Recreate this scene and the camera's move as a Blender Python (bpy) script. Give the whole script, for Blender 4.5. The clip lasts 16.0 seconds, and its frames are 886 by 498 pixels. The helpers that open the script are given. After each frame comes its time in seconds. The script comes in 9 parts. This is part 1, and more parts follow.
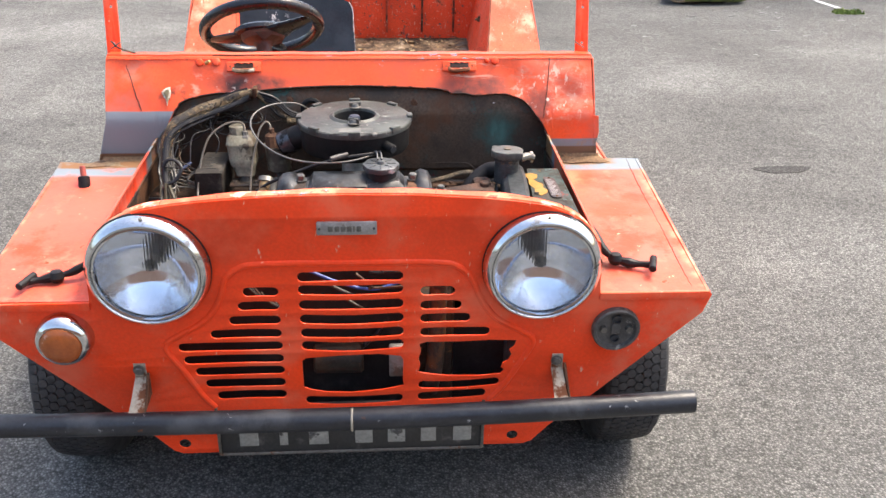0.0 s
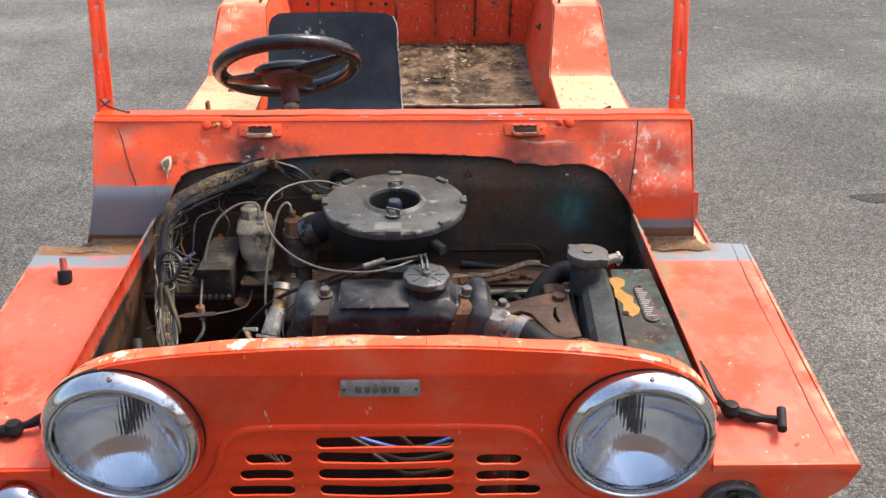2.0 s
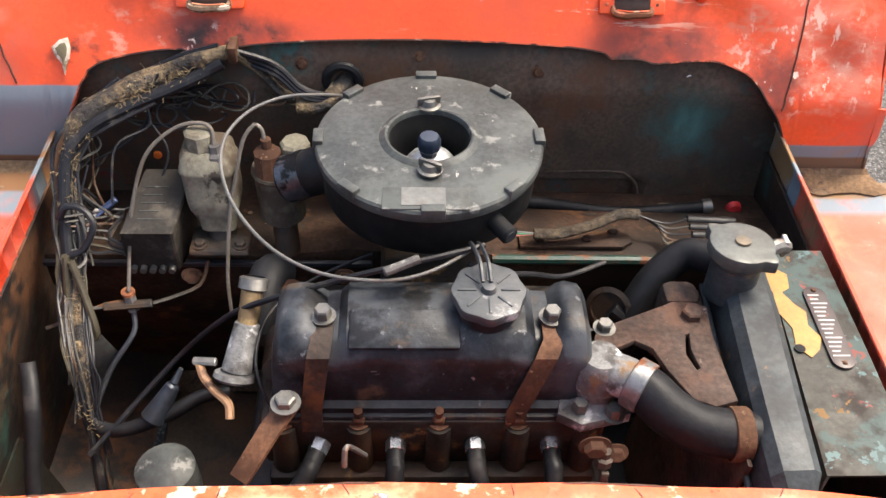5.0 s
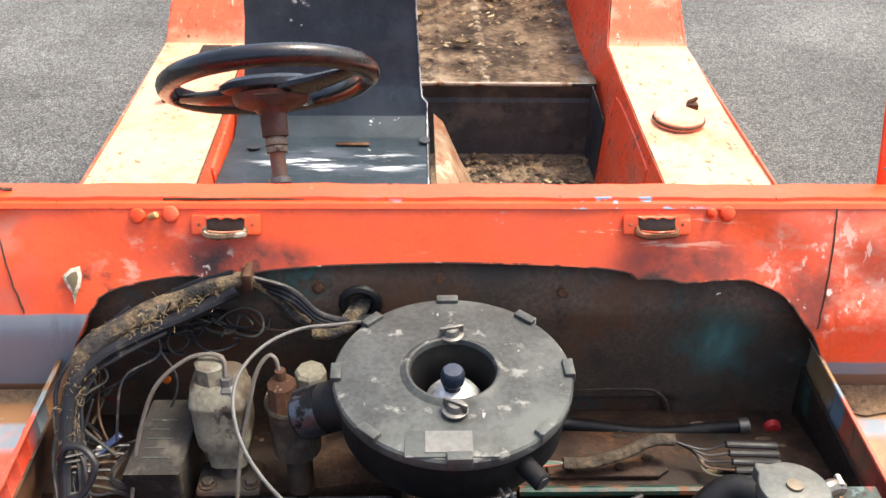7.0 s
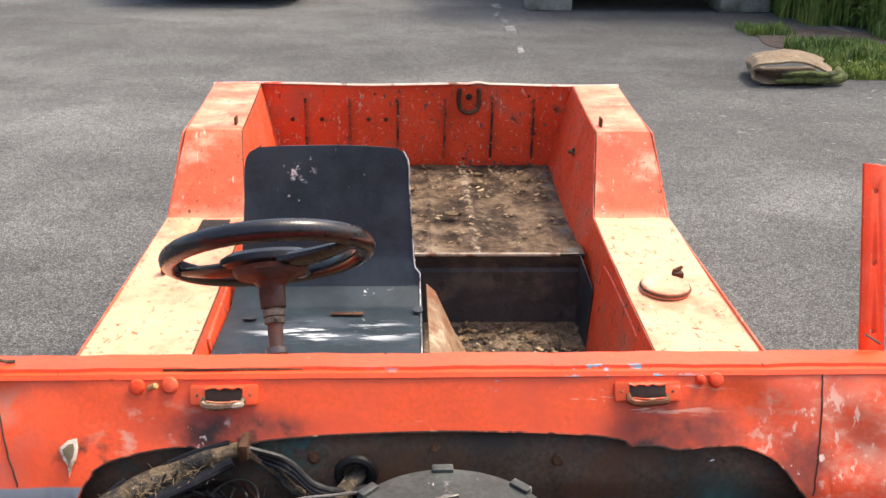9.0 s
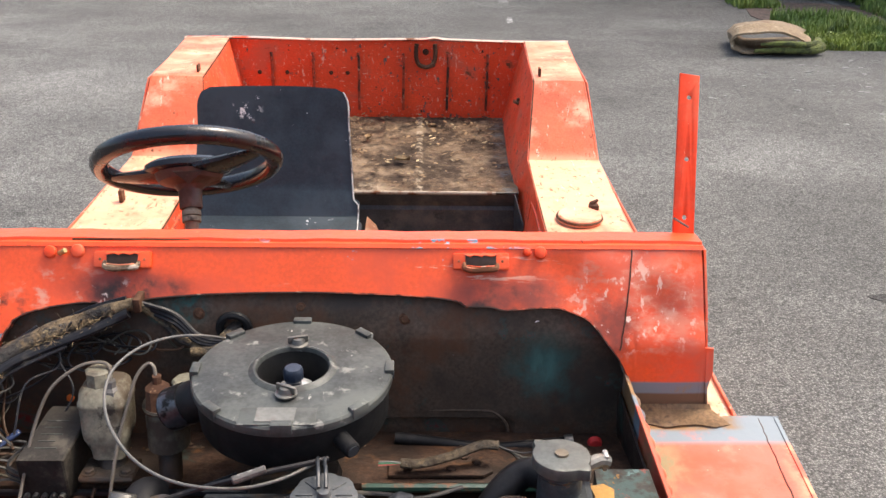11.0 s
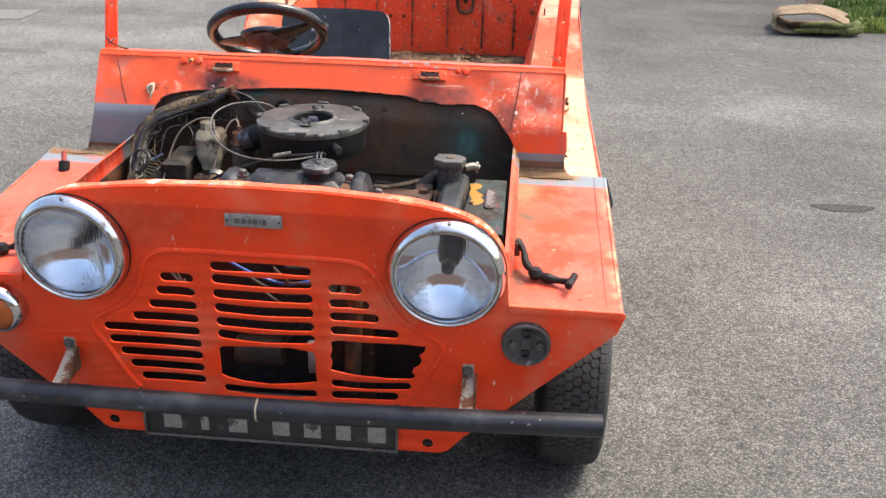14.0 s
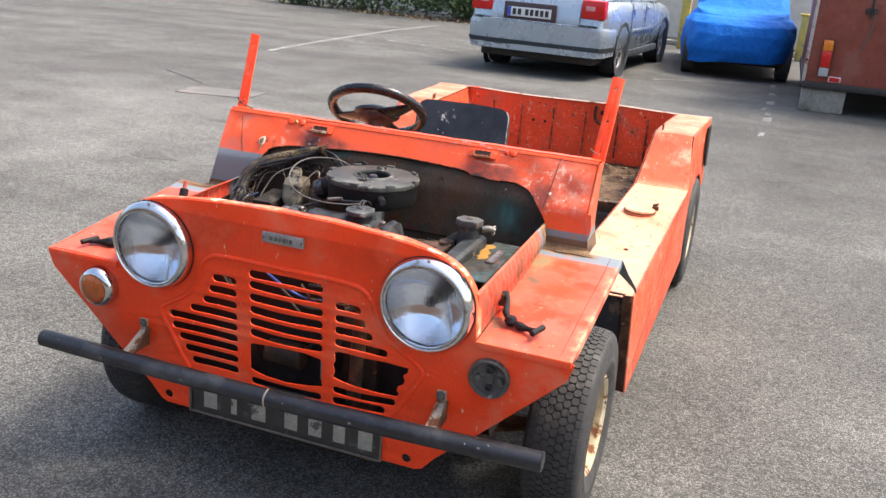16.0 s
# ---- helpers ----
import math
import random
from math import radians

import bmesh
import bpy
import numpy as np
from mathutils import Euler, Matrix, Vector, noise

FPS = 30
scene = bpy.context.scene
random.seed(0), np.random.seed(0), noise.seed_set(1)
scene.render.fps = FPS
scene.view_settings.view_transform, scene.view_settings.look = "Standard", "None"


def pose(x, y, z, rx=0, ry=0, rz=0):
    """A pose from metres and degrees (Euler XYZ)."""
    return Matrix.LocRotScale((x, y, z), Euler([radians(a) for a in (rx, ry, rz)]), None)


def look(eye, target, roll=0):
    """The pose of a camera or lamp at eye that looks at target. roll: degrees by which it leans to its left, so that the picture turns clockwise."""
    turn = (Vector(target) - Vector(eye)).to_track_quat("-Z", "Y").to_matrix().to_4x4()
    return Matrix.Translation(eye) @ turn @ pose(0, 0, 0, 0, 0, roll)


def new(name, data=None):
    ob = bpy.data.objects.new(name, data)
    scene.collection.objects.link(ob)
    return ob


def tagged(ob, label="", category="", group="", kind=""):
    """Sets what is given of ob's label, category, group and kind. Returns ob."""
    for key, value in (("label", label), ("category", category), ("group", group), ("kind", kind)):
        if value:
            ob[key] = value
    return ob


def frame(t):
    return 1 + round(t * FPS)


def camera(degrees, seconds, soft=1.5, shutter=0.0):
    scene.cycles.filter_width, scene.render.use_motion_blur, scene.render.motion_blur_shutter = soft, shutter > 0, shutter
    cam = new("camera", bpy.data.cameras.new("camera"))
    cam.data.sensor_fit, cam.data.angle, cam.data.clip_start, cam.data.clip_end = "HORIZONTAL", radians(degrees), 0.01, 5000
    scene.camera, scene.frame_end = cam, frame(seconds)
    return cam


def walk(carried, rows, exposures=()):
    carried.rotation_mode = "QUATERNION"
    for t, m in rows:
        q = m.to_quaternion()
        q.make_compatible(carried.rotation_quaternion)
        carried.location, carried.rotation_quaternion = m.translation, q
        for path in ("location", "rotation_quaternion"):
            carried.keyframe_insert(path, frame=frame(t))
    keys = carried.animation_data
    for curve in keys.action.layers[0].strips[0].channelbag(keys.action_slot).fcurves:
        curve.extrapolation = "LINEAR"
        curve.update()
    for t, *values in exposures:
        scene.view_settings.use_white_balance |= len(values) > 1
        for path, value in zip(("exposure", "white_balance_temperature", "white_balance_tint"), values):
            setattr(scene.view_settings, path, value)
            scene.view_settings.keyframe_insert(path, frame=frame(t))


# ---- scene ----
cam = camera(52.3, 16.0)
PATH = [
    (0, (0.063, -1.42, 1.381), (0.194, 0.376, 0.509), 0.9),
    (0.5, (0.075, -1.315, 1.399), (0.19, 0.479, 0.522), 0.4),
    (1, (0.011, -1.186, 1.437), (0.129, 0.604, 0.553), -0.7),
    (1.5, (0.001, -1.087, 1.439), (0.106, 0.685, 0.519), -0.6),
    (2, (0.066, -0.952, 1.444), (0.094, 0.814, 0.506), 0.1),
    (2.5, (0.068, -0.808, 1.437), (0.094, 0.93, 0.447), 0.4),
    (3, (-0.026, -0.631, 1.439), (0.067, 1.056, 0.369), 0.4),
    (3.2, (-0.047, -0.597, 1.432), (0.066, 1.064, 0.323), 0.7),
    (5.3, (-0.014, -0.286, 1.371), (0.058, 1.128, -0.041), 2.5),
    (5.5, (-0.021, -0.264, 1.38), (0.054, 1.139, -0.044), 2.2),
    (6, (-0.029, -0.246, 1.372), (0.053, 1.236, 0.032), 1.5),
    (6.5, (-0.029, -0.229, 1.396), (0.041, 1.332, 0.149), 1.1),
    (7, (-0.032, -0.238, 1.405), (0.027, 1.421, 0.289), 1.1),
    (7.5, (-0.033, -0.239, 1.412), (0.029, 1.486, 0.401), 1.1),
    (8, (-0.038, -0.249, 1.426), (0.029, 1.536, 0.526), 1.1),
    (8.2, (-0.042, -0.253, 1.428), (0.03, 1.552, 0.57), 1.1),
    (10.3, (0.062, -0.359, 1.398), (0.139, 1.486, 0.629), 0.6),
    (10.5, (0.104, -0.404, 1.395), (0.148, 1.432, 0.605), 0.9),
    (11, (0.16, -0.496, 1.386), (0.21, 1.323, 0.557), 1.0),
    (11.5, (0.136, -0.592, 1.368), (0.272, 1.213, 0.519), 0.6),
    (12, (0.185, -0.728, 1.353), (0.28, 1.068, 0.477), 0.9),
    (12.5, (0.31, -0.924, 1.356), (0.269, 0.86, 0.454), 1.0),
    (13, (0.343, -1.092, 1.357), (0.294, 0.699, 0.468), 0.6),
    (13.5, (0.346, -1.287, 1.363), (0.3, 0.514, 0.494), 0.6),
    (14, (0.462, -1.434, 1.36), (0.305, 0.378, 0.528), 1.3),
    (14.5, (0.628, -1.537, 1.369), (0.359, 0.289, 0.6), 1.6),
    (15, (0.655, -1.52, 1.365), (0.331, 0.329, 0.676), 1.6),
    (15.5, (0.74, -1.554, 1.359), (0.293, 0.284, 0.711), 2.1),
    (16, (0.95, -1.659, 1.354), (0.324, 0.137, 0.736), 4.6),
]
EXPOSURE = [(0, 1.80, 6900, 10), (0.5, 1.76, 6900, 10), (1.5, 1.38, 6900, 10), (3, 1.17, 6900, 11), (5.5, 1.76, 6900, 8), (6, 1.90, 6900, 6), (7, 1.68, 6900, 8), (8, 1.30, 6900, 10), (10.5, 1.30, 6900, 10), (11.5, 1.48, 6900, 10), (12.5, 1.33, 6900, 10), (14, 1.53, 6900, 10), (16, 1.53, 6900, 10)]
walk(cam, [(t, look(eye, target, roll)) for t, eye, target, roll in PATH], EXPOSURE)

# ---- light ----
SUN_AZ, SUN_EL = 58.0, 60.0          # degrees: to the right of straight behind the car, above the horizon
world = bpy.data.worlds.new("sky")
scene.world = world
world.use_nodes = True
wn = world.node_tree
sky = wn.nodes.new("ShaderNodeTexSky")
sky.sky_type, sky.sun_disc = "NISHITA", False
sky.sun_elevation, sky.sun_rotation = radians(SUN_EL), radians(SUN_AZ)
sky.dust_density, sky.air_density = 5.0, 1.0
wn.nodes["Background"].inputs["Strength"].default_value = 0.15
wn.links.new(sky.outputs["Color"], wn.nodes["Background"].inputs["Color"])
sun = new("sun", bpy.data.lights.new("sun", "SUN"))
sun.data.energy, sun.data.angle, sun.data.color = 1.3, radians(12), (1.0, 0.95, 0.88)
SUN_FROM = Vector((math.sin(radians(SUN_AZ)) * math.cos(radians(SUN_EL)), math.cos(radians(SUN_AZ)) * math.cos(radians(SUN_EL)), math.sin(radians(SUN_EL))))
sun.matrix_world = look(SUN_FROM * 30, (0, 0, 0))


# ---- mesh tools ----
def mesh_of(b, name, sharp=32):
    bmesh.ops.recalc_face_normals(b, faces=b.faces)
    lim = radians(sharp)
    for f in b.faces:
        f.smooth = True
    for e in b.edges:
        e.smooth = len(e.link_faces) == 2 and e.calc_face_angle(0) < lim
    me = bpy.data.meshes.new(name)
    b.to_mesh(me)
    b.free()
    return me


def part(name, b, material, parent=None, label="", sharp=32):
    """Links a bmesh as one mesh object under a thing or a part."""
    me = mesh_of(b, name, sharp)
    me.materials.append(material)
    ob = new(name, me)
    if parent is not None:
        ob.parent = parent
    return tagged(ob, label)


def thing(name, b, material, label, category, group="", kind="", sharp=32):
    ob = part(name, b, material, None, "", sharp)
    return tagged(ob, label, category, group, kind)


def empty(name, label, category, group=""):
    return tagged(new(name), label, category, group)


def B():
    return bmesh.new()


def add(b, src, m=None):
    """Adds the bmesh src to b, moved by m."""
    me = bpy.data.meshes.new("tmp")
    if m is not None:
        bmesh.ops.transform(src, matrix=m, verts=src.verts)
    src.to_mesh(me)
    src.free()
    b.from_mesh(me)
    bpy.data.meshes.remove(me)
    return b


def box(lo, hi, bev=0.0, m=None, seg=2):
    b = B()
    bmesh.ops.create_cube(b, size=1)
    for v in b.verts:
        v.co = Vector([(lo[i] + hi[i]) / 2 + v.co[i] * (hi[i] - lo[i]) for i in range(3)])
    if bev:
        bmesh.ops.bevel(b, geom=b.edges[:], offset=bev, segments=seg, affect="EDGES", profile=0.5)
    if m is not None:
        bmesh.ops.transform(b, matrix=m, verts=b.verts)
    return b


def axis_m(p0, p1):
    d = Vector(p1) - Vector(p0)
    return Matrix.Translation(p0) @ d.to_track_quat("Z", "Y").to_matrix().to_4x4(), d.length


def lathe(profile, m=None, seg=40, b=None):
    """Turns the profile [(radius, height)...] round z."""
    b = b or B()
    rings = []
    for r, h in profile:
        if r < 1e-6:
            rings.append([b.verts.new((0, 0, h))])
        else:
            rings.append([b.verts.new((r * math.cos(2 * math.pi * i / seg), r * math.sin(2 * math.pi * i / seg), h)) for i in range(seg)])
    for a, c in zip(rings, rings[1:]):
        for i in range(seg):
            j = (i + 1) % seg
            if len(a) == 1 and len(c) == 1:
                break
            if len(a) == 1:
                b.faces.new((a[0], c[i], c[j]))
            elif len(c) == 1:
                b.faces.new((a[i], a[j], c[0]))
            else:
                b.faces.new((a[i], a[j], c[j], c[i]))
    if m is not None:
        bmesh.ops.transform(b, matrix=m, verts=b.verts)
    return b


def rod(p0, p1, r, r2=None, seg=20, bev=0.0):
    m, n = axis_m(p0, p1)
    r2 = r if r2 is None else r2
    if bev:
        return lathe([(0, 0), (r - bev, 0), (r, bev), (r2, n - bev), (r2 - bev, n), (0, n)], m, seg)
    return lathe([(0, 0), (r, 0), (r2, n), (0, n)], m, seg)


def spline(pts, n=6, closed=False):
    pts = [Vector(p) for p in pts]
    out, k = [], len(pts)
    for i in range(k if closed else k - 1):
        p0 = pts[(i - 1) % k] if closed or i > 0 else pts[i] * 2 - pts[i + 1]
        p1, p2 = pts[i], pts[(i + 1) % k]
        p3 = pts[(i + 2) % k] if closed or i + 2 < k else p2 * 2 - p1
        for j in range(n):
            t = j / n
            out.append(0.5 * (2 * p1 + (p2 - p0) * t + (2 * p0 - 5 * p1 + 4 * p2 - p3) * t * t + (3 * p1 - p0 - 3 * p2 + p3) * t ** 3))
    if not closed:
        out.append(pts[-1])
    return out


def tube(pts, r, seg=10, n=6, closed=False, radii=None, b=None):
    """A round bar along a smooth line through pts."""
    b = b or B()
    line = spline(pts, n, closed) if n > 1 else [Vector(p) for p in pts]
    k = len(line)
    rings, up = [], None
    for i, p in enumerate(line):
        a = line[(i - 1) % k] if closed or i > 0 else p
        c = line[(i + 1) % k] if closed or i + 1 < k else p
        d = (c - a).normalized()
        if up is None:
            up = d.orthogonal().normalized()
        up = (up - d * up.dot(d)).normalized()
        side = d.cross(up)
        rr = r if radii is None else np.interp(i / (k - 1), np.linspace(0, 1, len(radii)), radii)
        rings.append([b.verts.new(p + (up * math.cos(2 * math.pi * j / seg) + side * math.sin(2 * math.pi * j / seg)) * rr) for j in range(seg)])
    for i in range(k if closed else k - 1):
        a, c = rings[i], rings[(i + 1) % k]
        for j in range(seg):
            b.faces.new((a[j], a[(j + 1) % seg], c[(j + 1) % seg], c[j]))
    if not closed:
        b.faces.new(rings[0][::-1])
        b.faces.new(rings[-1])
    return b


def sheet(f, nu, nv, thick):
    """A thin sheet: f(u, v) gives its points; it has a back face and rims."""
    P = [[Vector(f(i / nu, j / nv)) for j in range(nv + 1)] for i in range(nu + 1)]
    b = B()
    top, bot = [], []
    for i in range(nu + 1):
        r1, r2 = [], []
        for j in range(nv + 1):
            du = P[min(i + 1, nu)][j] - P[max(i - 1, 0)][j]
            dv = P[i][min(j + 1, nv)] - P[i][max(j - 1, 0)]
            nrm = du.cross(dv).normalized()
            r1.append(b.verts.new(P[i][j]))
            r2.append(b.verts.new(P[i][j] - nrm * thick))
        top.append(r1), bot.append(r2)
    for i in range(nu):
        for j in range(nv):
            b.faces.new((top[i][j], top[i + 1][j], top[i + 1][j + 1], top[i][j + 1]))
            b.faces.new((bot[i][j], bot[i][j + 1], bot[i + 1][j + 1], bot[i + 1][j]))
    for i in range(nu):
        b.faces.new((top[i][0], bot[i][0], bot[i + 1][0], top[i + 1][0]))
        b.faces.new((top[i][nv], top[i + 1][nv], bot[i + 1][nv], bot[i][nv]))
    for j in range(nv):
        b.faces.new((top[0][j], top[0][j + 1], bot[0][j + 1], bot[0][j]))
        b.faces.new((top[nu][j], bot[nu][j], bot[nu][j + 1], top[nu][j + 1]))
    return b


def strip(rows, thick, steps=1):
    """A folded sheet: rows of points, bent from row to row."""
    rows = [[Vector(p) for p in r] for r in rows]
    n, k = len(rows) - 1, len(rows[0]) - 1

    def f(u, v):
        return rows[round(u * n)][round(v * k)]
    return sheet(f, n, k, thick)


def plate(loops, thick, m, bevel=0.0):
    """A flat plate from outlines in its own plane; the inner ones are holes."""
    cu = bpy.data.curves.new("c", "CURVE")
    cu.dimensions, cu.fill_mode, cu.extrude, cu.bevel_depth, cu.bevel_resolution = "2D", "BOTH", thick / 2, bevel, 1
    for loop in loops:
        s = cu.splines.new("POLY")
        s.points.add(len(loop) - 1)
        for q, p in zip(s.points, loop):
            q.co = (p[0], p[1], 0, 1)
        s.use_cyclic_u = True
    ob = new("c", cu)
    dg = bpy.context.evaluated_depsgraph_get()
    me = bpy.data.meshes.new_from_object(ob.evaluated_get(dg))
    b = B()
    b.from_mesh(me)
    bpy.data.objects.remove(ob)
    bpy.data.curves.remove(cu)
    bpy.data.meshes.remove(me)
    bmesh.ops.remove_doubles(b, verts=b.verts, dist=1e-6)
    bmesh.ops.transform(b, matrix=m, verts=b.verts)
    return b


def basis(o, x, y):
    """Maps a plane's own x, y and its normal into the world."""
    x, y = Vector(x).normalized(), Vector(y).normalized()
    z = x.cross(y)
    return Matrix.Translation(o) @ Matrix((x, y, z)).transposed().to_4x4()


def ring(cx, cy, r, n=28, ry=None):
    return [(cx + r * math.cos(2 * math.pi * i / n), cy + (ry or r) * math.sin(2 * math.pi * i / n)) for i in range(n)]


def hexbolt(p, n, r=0.008, h=0.006, washer=True):
    m, _ = axis_m(p, Vector(p) + Vector(n))
    b = B()
    if washer:
        add(b, lathe([(0, 0), (r * 1.45, 0), (r * 1.45, 0.0016), (0, 0.0016)], m, 18))
    add(b, lathe([(0, 0.001), (r, 0.001), (r, h * 0.85), (r * 0.82, h), (0, h)], m, 6))
    return b


# ---- materials ----
def mat(name, base, rough=0.5, metal=0.0, layers=(), grain=(30, 0.12), bump=(90, 0.25, 0.002), coat=0.0, trans=0.0, spec=0.5, emit=None):
    """A node material: grain on the base colour, then layers of wear, each (colour, scale, low, high, rough, stretch, masks); a mask is (axis, from, to) or ("S", centre, radii)."""
    ma = bpy.data.materials.new(name)
    ma.use_nodes = True
    t = ma.node_tree
    N, L = t.nodes, t.links
    bs = N["Principled BSDF"]
    co = N.new("ShaderNodeTexCoord").outputs["Object"]
    bs.inputs["Metallic"].default_value = metal
    bs.inputs["Specular IOR Level"].default_value = spec
    bs.inputs["Coat Weight"].default_value = coat
    bs.inputs["Coat Roughness"].default_value = 0.12
    bs.inputs["Transmission Weight"].default_value = trans

    def tex(scale, detail=5.0, stretch=None, r=0.6):
        n = N.new("ShaderNodeTexNoise")
        n.inputs["Scale"].default_value, n.inputs["Detail"].default_value, n.inputs["Roughness"].default_value = scale, detail, r
        v = co
        if stretch:
            mp = N.new("ShaderNodeMapping")
            mp.inputs["Scale"].default_value = stretch
            mp.inputs["Location"].default_value = (scale * 0.37, 1.7, scale * 0.11)
            L.new(co, mp.inputs["Vector"])
            v = mp.outputs["Vector"]
        L.new(v, n.inputs["Vector"])
        return n.outputs["Fac"]

    def rng(src, a, c, lo=0.0, hi=1.0):
        r = N.new("ShaderNodeMapRange")
        r.interpolation_type = "SMOOTHSTEP"
        for k, v in zip(("From Min", "From Max", "To Min", "To Max"), (a, c, lo, hi)):
            r.inputs[k].default_value = v
        L.new(src, r.inputs["Value"])
        return r.outputs["Result"]

    def mix(fac, a, c):
        m = N.new("ShaderNodeMix")
        m.data_type = "RGBA"
        L.new(fac, m.inputs["Factor"])
        for s, v in ((6, a), (7, c)):
            if isinstance(v, tuple):
                m.inputs[s].default_value = (*v[:3], 1)
            else:
                L.new(v, m.inputs[s])
        return m.outputs[2]

    def mul(a, c):
        m = N.new("ShaderNodeMath")
        m.operation = "MULTIPLY"
        L.new(a, m.inputs[0]), L.new(c, m.inputs[1])
        return m.outputs[0]
    gs, gv = grain
    col = mix(rng(tex(gs), 0.3, 0.7), tuple(c * (1 - gv) for c in base), tuple(min(1, c * (1 + gv)) for c in base))
    if gv:
        fine = N.new("ShaderNodeMix")
        fine.data_type, fine.blend_type = "RGBA", "MULTIPLY"
        fine.inputs[0].default_value = 1
        L.new(col, fine.inputs[6])
        cmb = N.new("ShaderNodeCombineColor")
        speck = rng(tex(170, 4), 0.32, 0.68, 1 - 0.9 * gv, 1 + 0.9 * gv)
        for k in range(3):
            L.new(speck, cmb.inputs[k])
        L.new(cmb.outputs[0], fine.inputs[7])
        col = fine.outputs[2]
    ro = rng(tex(gs * 0.7 + 3, 3), 0.3, 0.7, max(0, rough * 0.8), min(1, rough * 1.2))
    for ly in layers:
        colour, scale, lo, hi, lr = ly[:5]
        f = rng(tex(scale, 8.0, ly[5] if len(ly) > 5 else None, 0.65), lo, hi)
        if len(ly) > 6:
            for ax, a, c in ly[6]:
                if ax == "S":
                    off, sc_, ln = N.new("ShaderNodeVectorMath"), N.new("ShaderNodeVectorMath"), N.new("ShaderNodeVectorMath")
                    off.operation, sc_.operation, ln.operation = "SUBTRACT", "DIVIDE", "LENGTH"
                    off.inputs[1].default_value, sc_.inputs[1].default_value = a, c
                    L.new(co, off.inputs[0]), L.new(off.outputs[0], sc_.inputs[0]), L.new(sc_.outputs[0], ln.inputs[0])
                    f = mul(f, rng(ln.outputs["Value"], 1.0, 0.35))
                    continue
                sp = N.new("ShaderNodeSeparateXYZ")
                L.new(co, sp.inputs[0])
                f = mul(f, rng(sp.outputs["XYZ".index(ax)], a, c))
        col = mix(f, col, colour)
        m = N.new("ShaderNodeMix")
        L.new(f, m.inputs[0]), L.new(ro, m.inputs[2])
        m.inputs[3].default_value = lr
        ro = m.outputs[0]
    L.new(col, bs.inputs["Base Color"])
    L.new(ro, bs.inputs["Roughness"])
    if bump:
        bn = N.new("ShaderNodeBump")
        bn.inputs["Strength"].default_value, bn.inputs["Distance"].default_value = bump[1], bump[2]
        L.new(tex(bump[0], 6), bn.inputs["Height"])
        L.new(bn.outputs["Normal"], bs.inputs["Normal"])
    if emit:
        bs.inputs["Emission Color"].default_value = (*emit[:3], 1)
        bs.inputs["Emission Strength"].default_value = emit[3]
    return ma


ORANGE = (0.90, 0.063, 0.014)
RUST, DARKRUST, PALE, SOOT = (0.16, 0.055, 0.02), (0.05, 0.022, 0.012), (0.75, 0.42, 0.26), (0.035, 0.022, 0.018)
paint = mat("orange_paint", ORANGE, 0.36, 0, (
    ((0.66, 0.05, 0.012), 3.0, 0.5, 0.72, 0.42), ((0.84, 0.135, 0.062), 4.5, 0.48, 0.68, 0.42), ((0.80, 0.16, 0.085), 7, 0.46, 0.66, 0.45, None, (("X", 0.42, 0.56),)), ((0.80, 0.16, 0.085), 7, 0.46, 0.66, 0.45, None, (("X", -0.42, -0.56),)), ((0.78, 0.40, 0.28), 90, 0.65, 0.70, 0.6, (1, 1, 0.3)), ((0.62, 0.20, 0.11), 45, 0.70, 0.74, 0.6), (RUST, 60, 0.72, 0.75, 0.75)), (5, 0.06), (12, 0.16, 0.004), spec=0.28)
PRIMER = (0.185, 0.222, 0.250)
